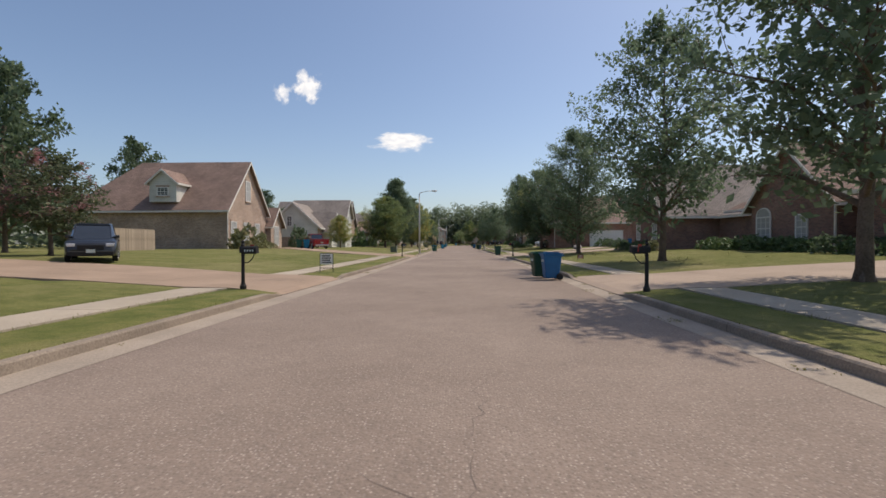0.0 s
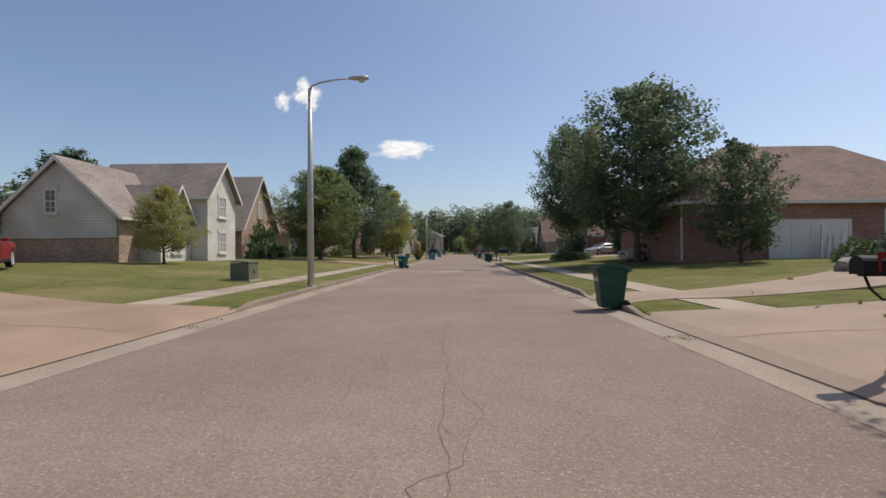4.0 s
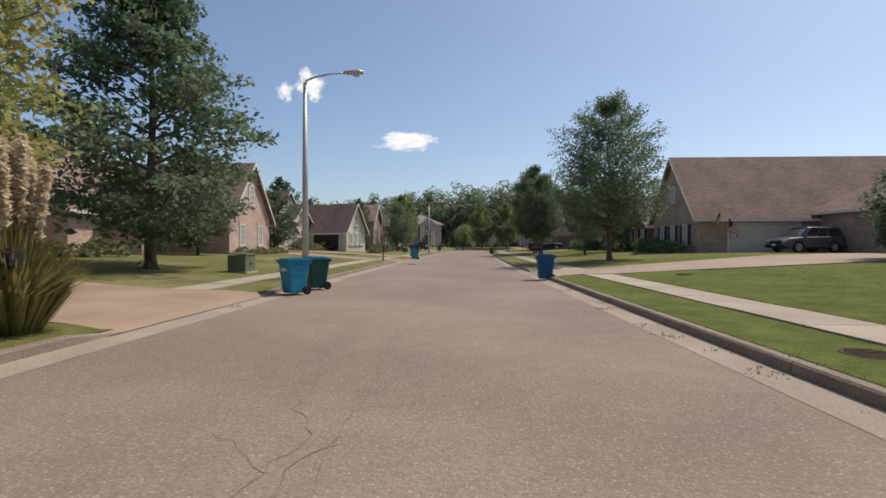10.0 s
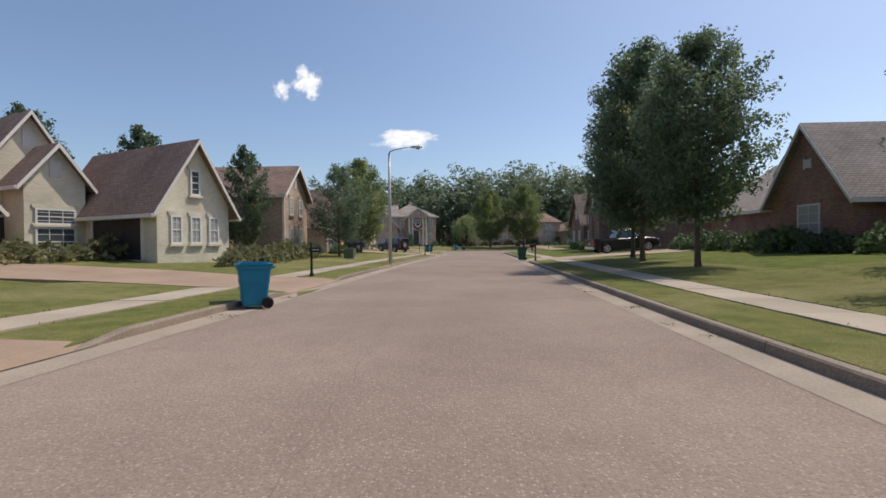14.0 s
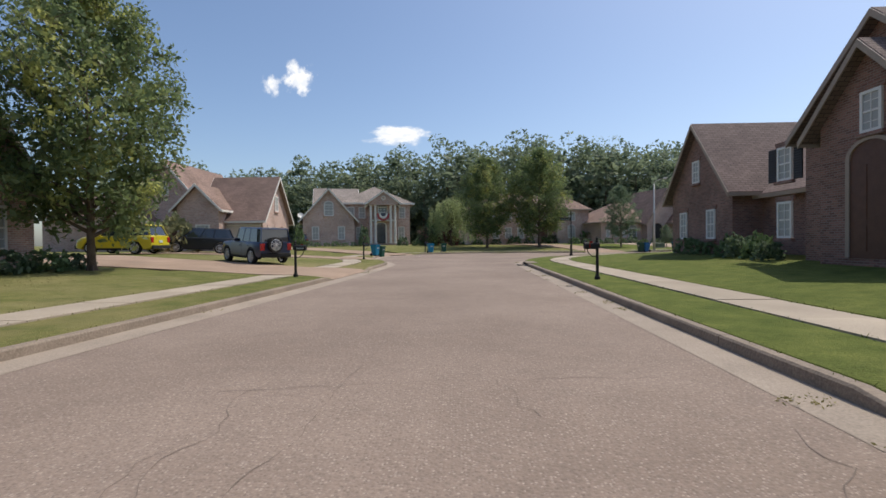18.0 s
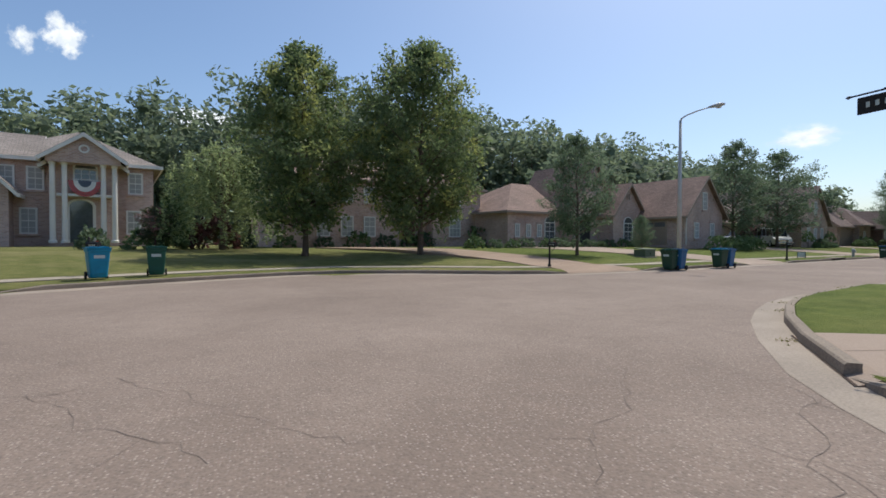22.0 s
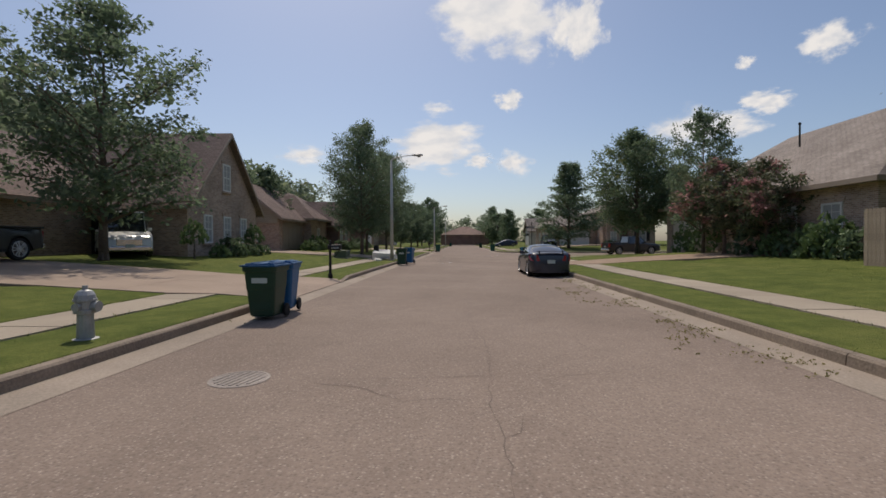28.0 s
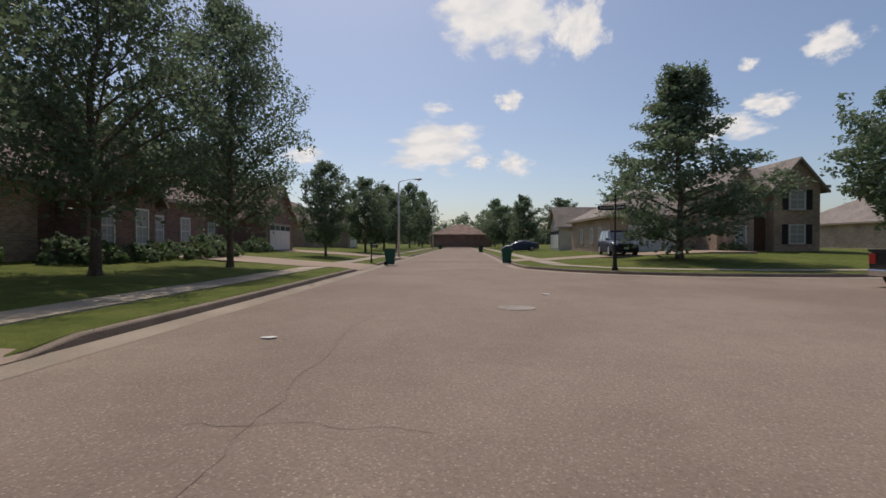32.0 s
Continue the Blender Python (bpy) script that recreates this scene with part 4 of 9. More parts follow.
        box(bm, x - w / 2 - 0.07, x + w / 2 + 0.07, y - w / 2 - 0.07, y + w / 2 + 0.07, self.base + z1, self.base + z1 + 0.14)
        part("chimney", bm, self.wall, self.root, uv=True)

    def pipe(self, s, d, z0, z1):
        bm = bmesh.new()
        tube(bm, [(self.x(s), self.y(d), self.base + z0), (self.x(s), self.y(d), self.base + z1)], [0.05, 0.05], 8)
        tube(bm, [(self.x(s), self.y(d), self.base + z1 - 0.12), (self.x(s), self.y(d), self.base + z1)], [0.075, 0.075], 8)
        part("vent_pipe", bm, BLACK, self.root)

    def louvre(self, a, plane, z, w=0.4, h=0.85):
        """A slatted gable vent in the street face."""
        bm = bmesh.new()
        x, y, q = self.x(a), self.y(plane), self.base + z
        box(bm, x - w / 2, x + w / 2, y - 0.02, y + 0.01, q, q + h)
        box(bm, x - w / 2 - 0.05, x - w / 2, y - 0.06, y, q - 0.05, q + h + 0.05)
        box(bm, x + w / 2, x + w / 2 + 0.05, y - 0.06, y, q - 0.05, q + h + 0.05)
        for k in range(int(h / 0.09)):
            prism(bm, [(x - w / 2, y - 0.02, q + k * 0.09 + 0.06), (x - w / 2, y - 0.055, q + k * 0.09 + 0.01), (x - w / 2, y - 0.045, q + k * 0.09 + 0.005), (x - w / 2, y - 0.01, q + k * 0.09 + 0.05)], (w, 0, 0))
        part("gable_vent", bm, self.trim, self.root)

    def cladding(self, s, d0, d1, z0, z1, mat):
        """Boarding on the upper part of a side wall that looks towards smaller s."""
        bm = bmesh.new()
        x = self.x(s)
        out = -self.flip * 0.03
        box(bm, min(x, x + out), max(x, x + out), self.y(d0), self.y(d1), self.base + z0, self.base + z1)
        part("cladding", bm, mat, self.root, uv=True)
        bm = bmesh.new()
        box(bm, min(x, x + out * 2), max(x, x + out * 2), self.y(d0), self.y(d1), self.base + z0 - 0.08, self.base + z0)
        part("band_board", bm, self.trim, self.root)

    def spout(self, s, d, h):
        bm = bmesh.new()
        x, y = self.x(s), self.y(d)
        box(bm, x - 0.045, x + 0.045, y - 0.09, y - 0.01, self.base, self.base + h)
        part("downspout", bm, TRIM, self.root)


WINDOWS, SHUTTERS, GARAGES, DOORS = {}, {}, {}, {}


def window_meshes(w, h, arch, cols, mat, blind, wall):
    key = (w, h, arch, cols, mat.name, blind, wall.name)
    if key not in WINDOWS:
        b = 0.09
        bm = bmesh.new()
        ring = [[bm.verts.new((x, y, z)) for x, z in ((-w / 2 + q, q), (w / 2 - q, q), (w / 2 - q, h - q), (-w / 2 + q, h - q))] for q, y in ((0, -0.07), (b, -0.07), (b, 0.01), (0, 0.01))]
        for r, q in zip(ring, ring[1:] + ring[:1]):
            for k in range(4):
                bm.faces.new((r[k], r[(k + 1) % 4], q[(k + 1) % 4], q[k]))
        bars = []
        for x0, x1, z0, z1, y in [(-w / 2 + b, w / 2 - b, h / 2 - 0.03, h / 2 + 0.03, -0.06)] + [(w * k / cols - w / 2 - 0.015, w * k / cols - w / 2 + 0.015, b, h - b, -0.05) for k in range(1, cols)] + [(-w / 2 + b, w / 2 - b, z - 0.012, z + 0.012, -0.048) for z in (h * 0.25, h * 0.75)]:
            gb = bmesh.new()
            box(gb, x0, x1, y, 0.01, z0, z1)
            bars.append(finish("glazing_bar", gb, mat))
        ab = None
        if arch:
            ab = bmesh.new()
            rows = [[ab.verts.new((r * math.cos(math.pi * k / 12), y, h + 0.002 + r * math.sin(math.pi * k / 12) * 0.8)) for r, y in ((w / 2 - b, -0.07), (w / 2, -0.07), (w / 2, 0.01), (w / 2 - b, 0.01))] for k in range(13)]
            for r, q in zip(rows, rows[1:]):
                for k in range(4):
                    ab.faces.new((r[k], r[(k + 1) % 4], q[(k + 1) % 4], q[k]))
            bars.append(finish("arch_frame", ab, mat))
        pb = bmesh.new()
        box(pb, -w / 2 + 0.05, w / 2 - 0.05, -0.03, 0.005, 0.05, h - 0.05)
        if arch:
            prism(pb, [((w / 2 - 0.05) * math.cos(math.pi * k / 12), -0.03, h - 0.05 + (w / 2 - 0.05) * math.sin(math.pi * k / 12) * 0.8) for k in range(13)], (0, 0.035, 0))
        sb = bmesh.new()
        box(sb, -w / 2 - 0.1, w / 2 + 0.1, -0.13, 0.02, -0.12, -0.002, 0.01)
        lb = None
        if not arch:
            lb = bmesh.new()
            prism(lb, [(-w / 2 - 0.08, -0.05, h + 0.002), (w / 2 + 0.08, -0.05, h + 0.002), (w / 2 + 0.13, -0.05, h + 0.2), (-w / 2 - 0.13, -0.05, h + 0.2)], (0, 0.07, 0))
        WINDOWS[key] = (finish("window", bm, mat), finish("sill", sb, wall, uv=True), finish("pane", pb, BLIND if blind else PANE), finish("lintel", lb, wall, uv=True) if lb else None, bars)
    return WINDOWS[key]


def shutter_mesh(w, h):
    """One louvred board: a saw-edged profile drawn across its width."""
    if (w, h) not in SHUTTERS:
        bm = bmesh.new()
        n = int(h / 0.09)
        prof = [(-w / 2, 0.005, 0), (-w / 2, 0.005, h)]
        for k in range(n, 0, -1):
            prof += [(-w / 2, -0.04, h * k / n), (-w / 2, -0.06, h * (k - 0.75) / n)]
        prism(bm, prof + [(-w / 2, -0.04, 0)], (w, 0, 0))
        SHUTTERS[(w, h)] = finish("shutter", bm, SHUTTER)
    return SHUTTERS[(w, h)]


def garage_meshes(w, h, mat, trim, lights):
    key = (w, h, mat.name, trim.name, lights)
    if key not in GARAGES:
        bm = bmesh.new()
        nx, nz = max(2, int(w / 1.1)), 4
        prism(bm, [(-w / 2, -0.03, 0), (w / 2, -0.03, 0), (w / 2, -0.03, h), (-w / 2, -0.03, h)], (0, 0.05, 0))
        pb = bmesh.new()
        x1 = w / nx - 0.14
        z1 = h / nz - 0.12
        prism(pb, [(0, -0.05, 0), (x1, -0.05, 0), (x1, -0.05, z1), (0, -0.05, z1)], (0, 0.025, 0))
        spots = [(-w / 2 + w * i / nx + 0.07, h * k / nz + 0.06, k == nz - 1) for i in range(nx) for k in range(nz)]
        fb = bmesh.new()
        box(fb, -w / 2 - 0.14, -w / 2, -0.08, 0.02, 0, h + 0.14)
        box(fb, w / 2, w / 2 + 0.14, -0.08, 0.02, 0, h + 0.14)
        box(fb, -w / 2, w / 2, -0.08, 0.02, h, h + 0.14)
        pm = finish("panel", pb, mat)
        glass = pm.copy()
        glass.materials[0] = PANE
        GARAGES[key] = (finish("garage_door", bm, mat), finish("door_frame", fb, trim), pm, glass, spots)
    return GARAGES[key]


def door_meshes(w, h, arch, mat, trim):
    key = (w, h, arch, mat.name, trim.name)
    if key not in DOORS:
        bm = bmesh.new()
        box(bm, -w / 2, w / 2, -0.04, 0.02, 0, h)
        for i in (-1, 1):
            for z0, z1 in ((0.2, 0.95), (1.1, h - 0.2)):
                box(bm, i * w / 4 - w * 0.16, i * w / 4 + w * 0.16, -0.055, -0.03, z0, z1)
        fb = bmesh.new()
        box(fb, -w / 2 - 0.14, -w / 2, -0.08, 0.02, 0, h)
        box(fb, w / 2, w / 2 + 0.14, -0.08, 0.02, 0, h)
        if arch:
            n, r0, r1 = 12, w / 2, w / 2 + 0.14
            for k in range(n):
                a0, a1 = math.pi * k / n, math.pi * (k + 1) / n
                prism(fb, [(r * math.cos(a), -0.08, h + r * math.sin(a) * 0.7) for r, a in ((r0, a0), (r1, a0), (r1, a1), (r0, a1))], (0, 0.1, 0))
            prism(bm, [(w / 2 * math.cos(math.pi * k / n), -0.03, h + w / 2 * 0.7 * math.sin(math.pi * k / n)) for k in range(n + 1)], (0, 0.04, 0))
        else:
            box(fb, -w / 2 - 0.14, w / 2 + 0.14, -0.08, 0.02, h, h + 0.14)
        DOORS[key] = (finish("front_door", bm, mat), finish("door_frame", fb, trim))
    return DOORS[key]

# first street, left side
h = House(1, -1, 30, 26, B_DARK, R_BROWN, "dark brick house half hidden behind yard trees", TRIM)
h.block(-6, 16, 24, 33, 3.0, 6.6, "s")
h.block(4, 12, 20, 26, 3.0, 6.0, "d")
for a in (6, 8, 10):
    h.window("street", a, 20, 0.7, 1.0, 1.6)
h.window("street", 14.4, 24, 0.7, 1.6, 1.6, cols=3)

h = House(1, -1, 52, 26, B_TAN, R_BROWN, "tan brick house with a steep gable and a white dormer")
h.block(54.5, 65.9, 23.5, 40, 4.3, 9.6, "d", hip=5.0)
h.block(64.0, 77.0, 27.5, 38, 3.6, 7.6, "s")
h.block(66.0, 70.1, 22.9, 30, 3.0, 5.0, "d")
h.block(54.4, 60.0, 28.6, 31.4, 6.9, 8.1, "s", SIDING, z0=4.9, over=0.25)
for a in (56.2, 59.6, 62.9):
    h.window("street", a, 23.5, 0.45, 1.25, 2.5)
h.window("street", 60.2, 23.5, 5.3, 1.2, 2.3)
h.window("back", 30, 54.4, 5.5, 1.2, 0.9, blind=False, cols=3)
h.window("street", 68.0, 22.9, 0.3, 1.55, 2.5)
h.door("back", 26.2, 66.0, 1.3)
h.spout(54.6, 23.5, 4.2)
h.pipe(66.5, 30, 6.0, 8.6)

h = House(1, -1, 84, 26, SIDING, R_GREY, "grey brick house with a pale siding gable end")
h.block(78.0, 92, 20.2, 27.6, 3.1, 6.5, "s", B_TAN)
h.block(77.9, 78.4, 20.3, 27.5, 3.15, 6.45, "s", SIDING, z0=1.55, over=0.3)
h.block(80.2, 84.2, 18.8, 23, 2.7, 5.2, "d")
h.block(84.3, 89.2, 17.6, 26, 5.0, 7.4, "d", SIDING)
h.block(89.2, 97.0, 22.0, 30, 3.2, 6.6, "s", B_TAN)
h.window("back", 24.4, 77.9, 3.1, 0.8, 1.5, blind=False)
h.window("street", 86.7, 17.6, 0.6, 1.2, 1.6)
h.window("street", 86.7, 17.6, 3.3, 1.2, 1.6)
h.window("street", 82.2, 18.8, 0.6, 1.2, 1.8)
h.window("street", 92.5, 22.0, 0.6, 1.2, 1.6)

h = House(1, -1, 102, 27, B_TAN, R_GREY, "tan brick house with a tall street gable", TRIM)
h.block(96.2, 105.6, 20.0, 33, 3.2, 8.3, "d")
h.block(104, 112, 25, 34, 2.9, 7.0, "s")
h.window("street", 100.9, 20.0, 4.1, 0.95, 1.75)
for a in (98.4, 101.0, 103.6):
    h.window("street", a, 20.0, 0.6, 0.95, 1.7)

h = House(1, -1, 121, 26, SIDING_TAN, R_BROWN, "low tan house behind shade trees")
h.block(110.5, 124.5, 20, 33, 2.9, 6.6, "hip")
h.block(121.5, 128.0, 18.5, 28, 2.8, 5.6, "d", B_TAN)
for a in (113, 115.5, 118, 120.5):
    h.window("street", a, 20, 0.8, 0.8, 1.2)
for a in (123.3, 124.7, 126.1):
    h.window("street", a, 18.5, 0.6, 0.95, 1.7)

h = House(1, -1, 136, 26, B_BUFF, R_GREY, "two-storey buff brick house with a front gable")
h.block(132.8, 138.2, 19.5, 30, 5.0, 7.9, "d")
h.block(129.0, 134, 22, 31, 2.9, 6.4, "s")
h.block(137.6, 147, 23.5, 33, 2.9, 6.6, "s")
h.window("street", 135.5, 19.5, 3.1, 1.5, 1.5, shutters=True, cols=3)
h.window("street", 135.5, 19.5, 0.5, 1.5, 1.6, cols=3)
for a in (139.5, 142, 144.5):
    h.window("street", a, 23.5, 0.6, 1.0, 1.6)

h = House(1, -1, 162, 24, B_PINK, R_BROWN, "pink brick house with a steep white-trimmed gable")
h.block(158.2, 166.8, 16.8, 30, 2.95, 7.4, "d")
h.block(147.5, 159, 21.5, 31, 2.9, 7.2, "s")
h.block(150.5, 153.5, 19, 23, 2.8, 4.6, "d")
for a in (160.6, 164.4):
    h.window("street", a, 16.8, 0.6, 0.95, 1.75)
h.window("street", 162.5, 16.8, 4.0, 0.95, 1.7)
h.window("street", 152, 19, 0.6, 1.2, 1.6)

h = House(1, -1, 184, 23, B_CREAM, R_BROWN, "cream brick house with three white-trimmed gables", turn=-24)
h.block(189.0, 193.6, 15.3, 24.0, 2.7, 5.9, "d")
h.block(176.5, 190, 26, 37, 2.6, 6.3, "hip")
h.block(180.6, 183.7, 19.3, 30, 2.55, 4.25, "d")
h.block(184.6, 189.8, 23.4, 34, 4.2, 7.6, "d")
h.block(186.0, 189.05, 21.4, 27, 4.0, 5.75, "d")
for a in (190.1, 191.3, 192.5):
    h.window("street", a, 15.3, 0.75, 0.6, 1.4)
h.window("street", 191.3, 15.3, 3.2, 0.55, 1.3, blind=False, cols=1)
h.garage("back", 18.5, 189.0, 4.1, 2.0, SHUTTER)
h.window("street", 182.15, 19.3, 0.7, 1.15, 1.5, cols=3)
h.window("street", 187.5, 21.4, 0.2, 1.75, 1.45, cols=3, blind=False)
h.window("street", 187.5, 21.4, 1.78, 1.75, 0.8, cols=3, blind=False)
h.louvre(187.5, 21.4, 4.2)
h.louvre(187.2, 23.4, 5.9)
# Near-black door: the shade of the arched entry recess is its colour.
h.door("street", 185.3, 23.4, 1.5, 2.1, mat=SHUTTER)
h.pipe(181.4, 29, 5.0, 6.9)

h = House(1, -1, 205, 24, B_TAN, R_BROWN, "two-storey tan brick house with a low hipped wing")
h.block(200.2, 206.6, 14.0, 27, 4.6, 6.9, "d")
h.block(206, 212, 19.5, 28, 2.9, 6.2, "s")
h.block(196.2, 200.4, 17.0, 23, 2.5, 4.5, "hip")
for z in (0.6, 3.0):
    h.window("street", 202.2, 14.0, z, 0.8, 1.4)
    h.window("street", 204.6, 14.0, z, 0.8, 1.4)
h.louvre(203.4, 14.0, 5.2)
h.window("back", 19.4, 196.2, 0.7, 0.9, 1.3)
h.spout(200.4, 14.0, 4.5)

h = House(1, -1, 216, 22, B_PINK, R_BROWN, "pinkish brick house with a steep gable beside a shade tree")
h.block(213.4, 219.6, 14.4, 26, 2.9, 6.3, "d")
h.block(206.5, 214, 17.0, 27, 2.8, 6.4, "s")
for a in (214.9, 217.9):
    h.window("street", a, 14.4, 0.5, 0.8, 1.5)
h.window("street", 216.4, 14.4, 3.4, 0.8, 1.5)
h.window("street", 210.2, 17.0, 0.5, 1.5, 1.7, cols=3)

h = House(1, -1, 243, 20, B_PINK, R_BROWN, "pinkish brick house of steep gables round a drive")
h.block(247.3, 254.6, 17.0, 22.4, 2.95, 6.7, "d")
h.block(247.0, 258.0, 22.4, 28.4, 4.4, 7.9, "s")
h.block(245.8, 251, 20.2, 23.8, 3.8, 5.6, "s")
h.block(245.4, 252, 26.2, 31.0, 2.8, 5.0, "s")
h.block(249, 262, 24, 38, 3.0, 7.4, "hip")
for a in (248.9, 250.9, 252.9):
    h.window("street", a, 17.0, 0.6, 0.72, 1.5)
h.window("street", 250.9, 17.0, 3.6, 0.8, 1.4)
h.garage("back", 19.4, 247.3, 4.2, 2.2, GARAGE)
h.window("back", 21.6, 245.8, 0.7, 1.2, 1.6, cols=3)
h.window("back", 28.6, 245.4, 0.7, 1.2, 1.5, cols=3)
h.door("back", 24.9, 247.0, 1.3, 2.4)
h.window("back", 25.4, 247.0, 4.9, 0.6, 1.2)

# second street, far side of the bend
h = House(2, -1, 104, 30, B_PINK, R_GREY, "two-storey pinkish brick house with a white columned porch", TRIM, spot=(-47.1, 51.0), step=1.0)
h.root.scale = (1.62, 1.5, 1.53)
h.block(101.4, 108.9, 27.0, 37, 4.7, 7.2, "hip")
h.block(98.5, 103, 29.5, 37, 4.5, 7.0, "s")
h.block(97.2, 102.6, 25.6, 34, 3.0, 6.2, "d")
h.block(104.2, 107.2, 26.0, 28.5, 4.6, 5.9, "d")
for a in (104.35, 104.85, 106.5, 107.0):
    bm = bmesh.new()
    lathe(bm, [(0.19, 0), (0.19, 0.12), (0.13, 0.16), (0.115, 4.3), (0.16, 4.38), (0.16, 4.5)], 14, (h.x(a), h.y(25.1), BASE))
    part("column", bm, TRIM, h.root, smooth=False)
h.block(104.1, 107.3, 24.8, 26.1, 4.75, 6.0, "d", z0=4.45, over=0.25)
bm = bmesh.new()
lathe(bm, [(0.24, -0.03), (0.24, 0.03), (0.15, 0.03), (0.15, -0.03)], 14)
part("round_vent", bm, WHITE, h.root).matrix_basis = pose(h.x(105.7), h.y(24.78), BASE + 5.25, 90, 0, 0)
bm = bmesh.new()
box(bm, h.x(104.5), h.x(106.9), h.y(25.2), h.y(26.0), BASE + 2.62, BASE + 2.76)
part("balcony", bm, WHITE, h.root)
for k, (r0, r1, mt) in enumerate(((0.62, 0.9, TAIL), (0.36, 0.62, WHITE), (0.0, 0.36, P_NAVY))):
    bm = bmesh.new()
    for w in range(10):
        t0, t1 = math.pi * (1 + w / 10), math.pi * (1 + (w + 1) / 10)
        prism(bm, [(h.x(105.7) + r * math.cos(t) * 0.8, h.y(25.14) + 0.03 * (w % 2), BASE + 3.5 + r * math.sin(t)) for r, t in ((r0, t0), (r1, t0), (r1, t1), (r0 + 0.001, t1))], (0, 0.02, 0))
    part("bunting", bm, mt, h.root, "pleated fan of red, white and blue bunting")
bm = bmesh.new()
lathe(bm, [(0.02, 0.0), (0.2, 0.03), (0.34, 0.1), (0.35, 0.11), (0.2, 0.05), (0.02, 0.02)], 16)
part("satellite_dish", bm, WHITE, h.root, "white satellite dish on the wall corner").matrix_basis = pose(h.x(97.0), h.y(25.5), BASE + 3.2, 60, 0, 20)
h.window("street", 99.9, 25.6, 3.2, 1.0, 1.3, arch=True)
for a in (98.5, 101.2):
    h.window("street", a, 25.6, 0.5, 0.75, 1.5)
for a in (103.2, 107.9):
    h.window("street", a, 27.0, 0.5, 0.75, 1.5)
for a in (102.3, 103.5, 108.0):
    h.window("street", a, 27.0, 3.0, 0.75, 1.35)
h.door("street", 105.5, 26.0, 1.0, 2.1, mat=PANE)
h.window("street", 105.7, 26.0, 3.0, 1.1, 1.3, blind=False, cols=3, arch=True)

h = House(2, -1, 124, 33, B_PINK, R_BROWN, "two-storey brick house behind two shade trees", TRIM_TAN, base=1.15, spot=(-23.1, 32.4), step=0.78)
h.block(113, 134.5, 29.5, 40, 5.2, 8.0, "hip")
h.block(129.5, 136.5, 28.4, 36, 5.0, 7.4, "hip")
for a in (117, 119.6, 122.2):
    h.window("street", a, 29.5, 0.6, 1.1, 1.7)
    h.window("street", a, 29.5, 3.4, 1.1, 1.4)
h.door("street", 127, 29.5, 1.4, 2.5)
h.window("street", 132.6, 28.4, 0.6, 1.3, 1.6, arch=True, cols=3)
h.window("street", 132.6, 28.4, 3.3, 1.3, 1.4, cols=3)

h = House(2, -1, 140, 22, B_PINK, R_BROWN, "pinkish brick house with arched windows and a double garage", TRIM_TAN, base=1.05, spot=(-3.2, 23.2))
h.block(127.5, 148, 22, 34, 2.9, 6.4, "hip")
h.block(144.4, 152.6, 14.2, 28, 2.9, 6.4, "d")
h.block(135.4, 142.6, 20.6, 28, 3.2, 7.9, "d")
h.block(139.6, 145.0, 18.8, 26, 3.1, 5.8, "d")
h.garage("back", 18.4, 144.4, 4.8, 2.2, GARAGE_TAN, lights=True)
h.window("street", 148.5, 14.2, 3.3, 0.85, 1.7)
for a in (146.8, 150.2):
    h.window("street", a, 14.2, 0.6, 0.8, 1.5)
h.window("street", 133.6, 22, 0.4, 1.4, 1.7, arch=True, blind=False)
# Door coloured near black in place of the shaded entry arch.
h.door("street", 137.4, 20.6, 1.5, 2.2, mat=SHUTTER)
h.window("street", 142.3, 18.8, 0.4, 1.5, 1.7, arch=True, blind=False)
h.louvre(139.0, 20.6, 6.2, 0.4, 0.5)
h.louvre(142.3, 18.8, 4.4, 0.4, 0.5)
for a in (128.8, 130.4, 132.0):
    h.window("street", a, 22, 0.7, 0.6, 1.2)
h.spout(144.6, 14.2, 2.9)

h = House(2, -1, 175, 22, B_TAN, R_DARK, "tan brick house with a steep gable over a garage", TRIM_TAN)
h.block(171.0, 181.0, 14.8, 27, 2.9, 7.3, "d")
h.block(158, 172, 20, 30, 2.9, 6.6, "s")
h.garage("back", 19.5, 171.0, 4.9, 2.2, SHUTTER)
h.window("street", 176, 14.8, 3.8, 0.95, 1.7)
for a in (173.4, 176.0, 178.6):
    h.window("street", a, 14.8, 0.6, 0.9, 1.65)

h = House(2, -1, 192, 24, B_TAN, R_DARK, "tan brick house with a hipped gable and a garage", TRIM_TAN)
h.block(188.6, 200.4, 16.0, 23.4, 2.9, 5.9, "s")
h.block(188.45, 188.9, 16.1, 23.3, 2.95, 5.8, "s", SIDING_TAN, z0=2.3, over=0.3)
h.block(196, 202, 15.2, 24, 2.9, 5.6, "hip")
h.garage("street", 192.2, 16.0, 4.6, 2.2, GARAGE_TAN)
for a in (18.2, 21.2):
    h.window("back", a, 188.6, 0.7, 0.7, 1.3)
h.window("street", 198.6, 15.2, 0.6, 0.9, 1.5)

h = House(2, -1, 208, 24, B_DARK, R_DARK, "dark brick house shaded by three trees", TRIM_TAN)
h.block(200.5, 216, 15.5, 27, 2.9, 6.6, "hip")
h.block(203, 208, 14.2, 20, 2.8, 5.2, "d")
for a in (204.2, 206.8):
    h.window("street", a, 14.2, 0.5, 0.95, 1.7)
for a in (210.5, 213.5):
    h.window("street", a, 15.5, 0.5, 1.0, 1.6)

h = House(2, -1, 230, 24, B_DARK, R_BROWN, "brick house with a white panelled garage door", TRIM_TAN)
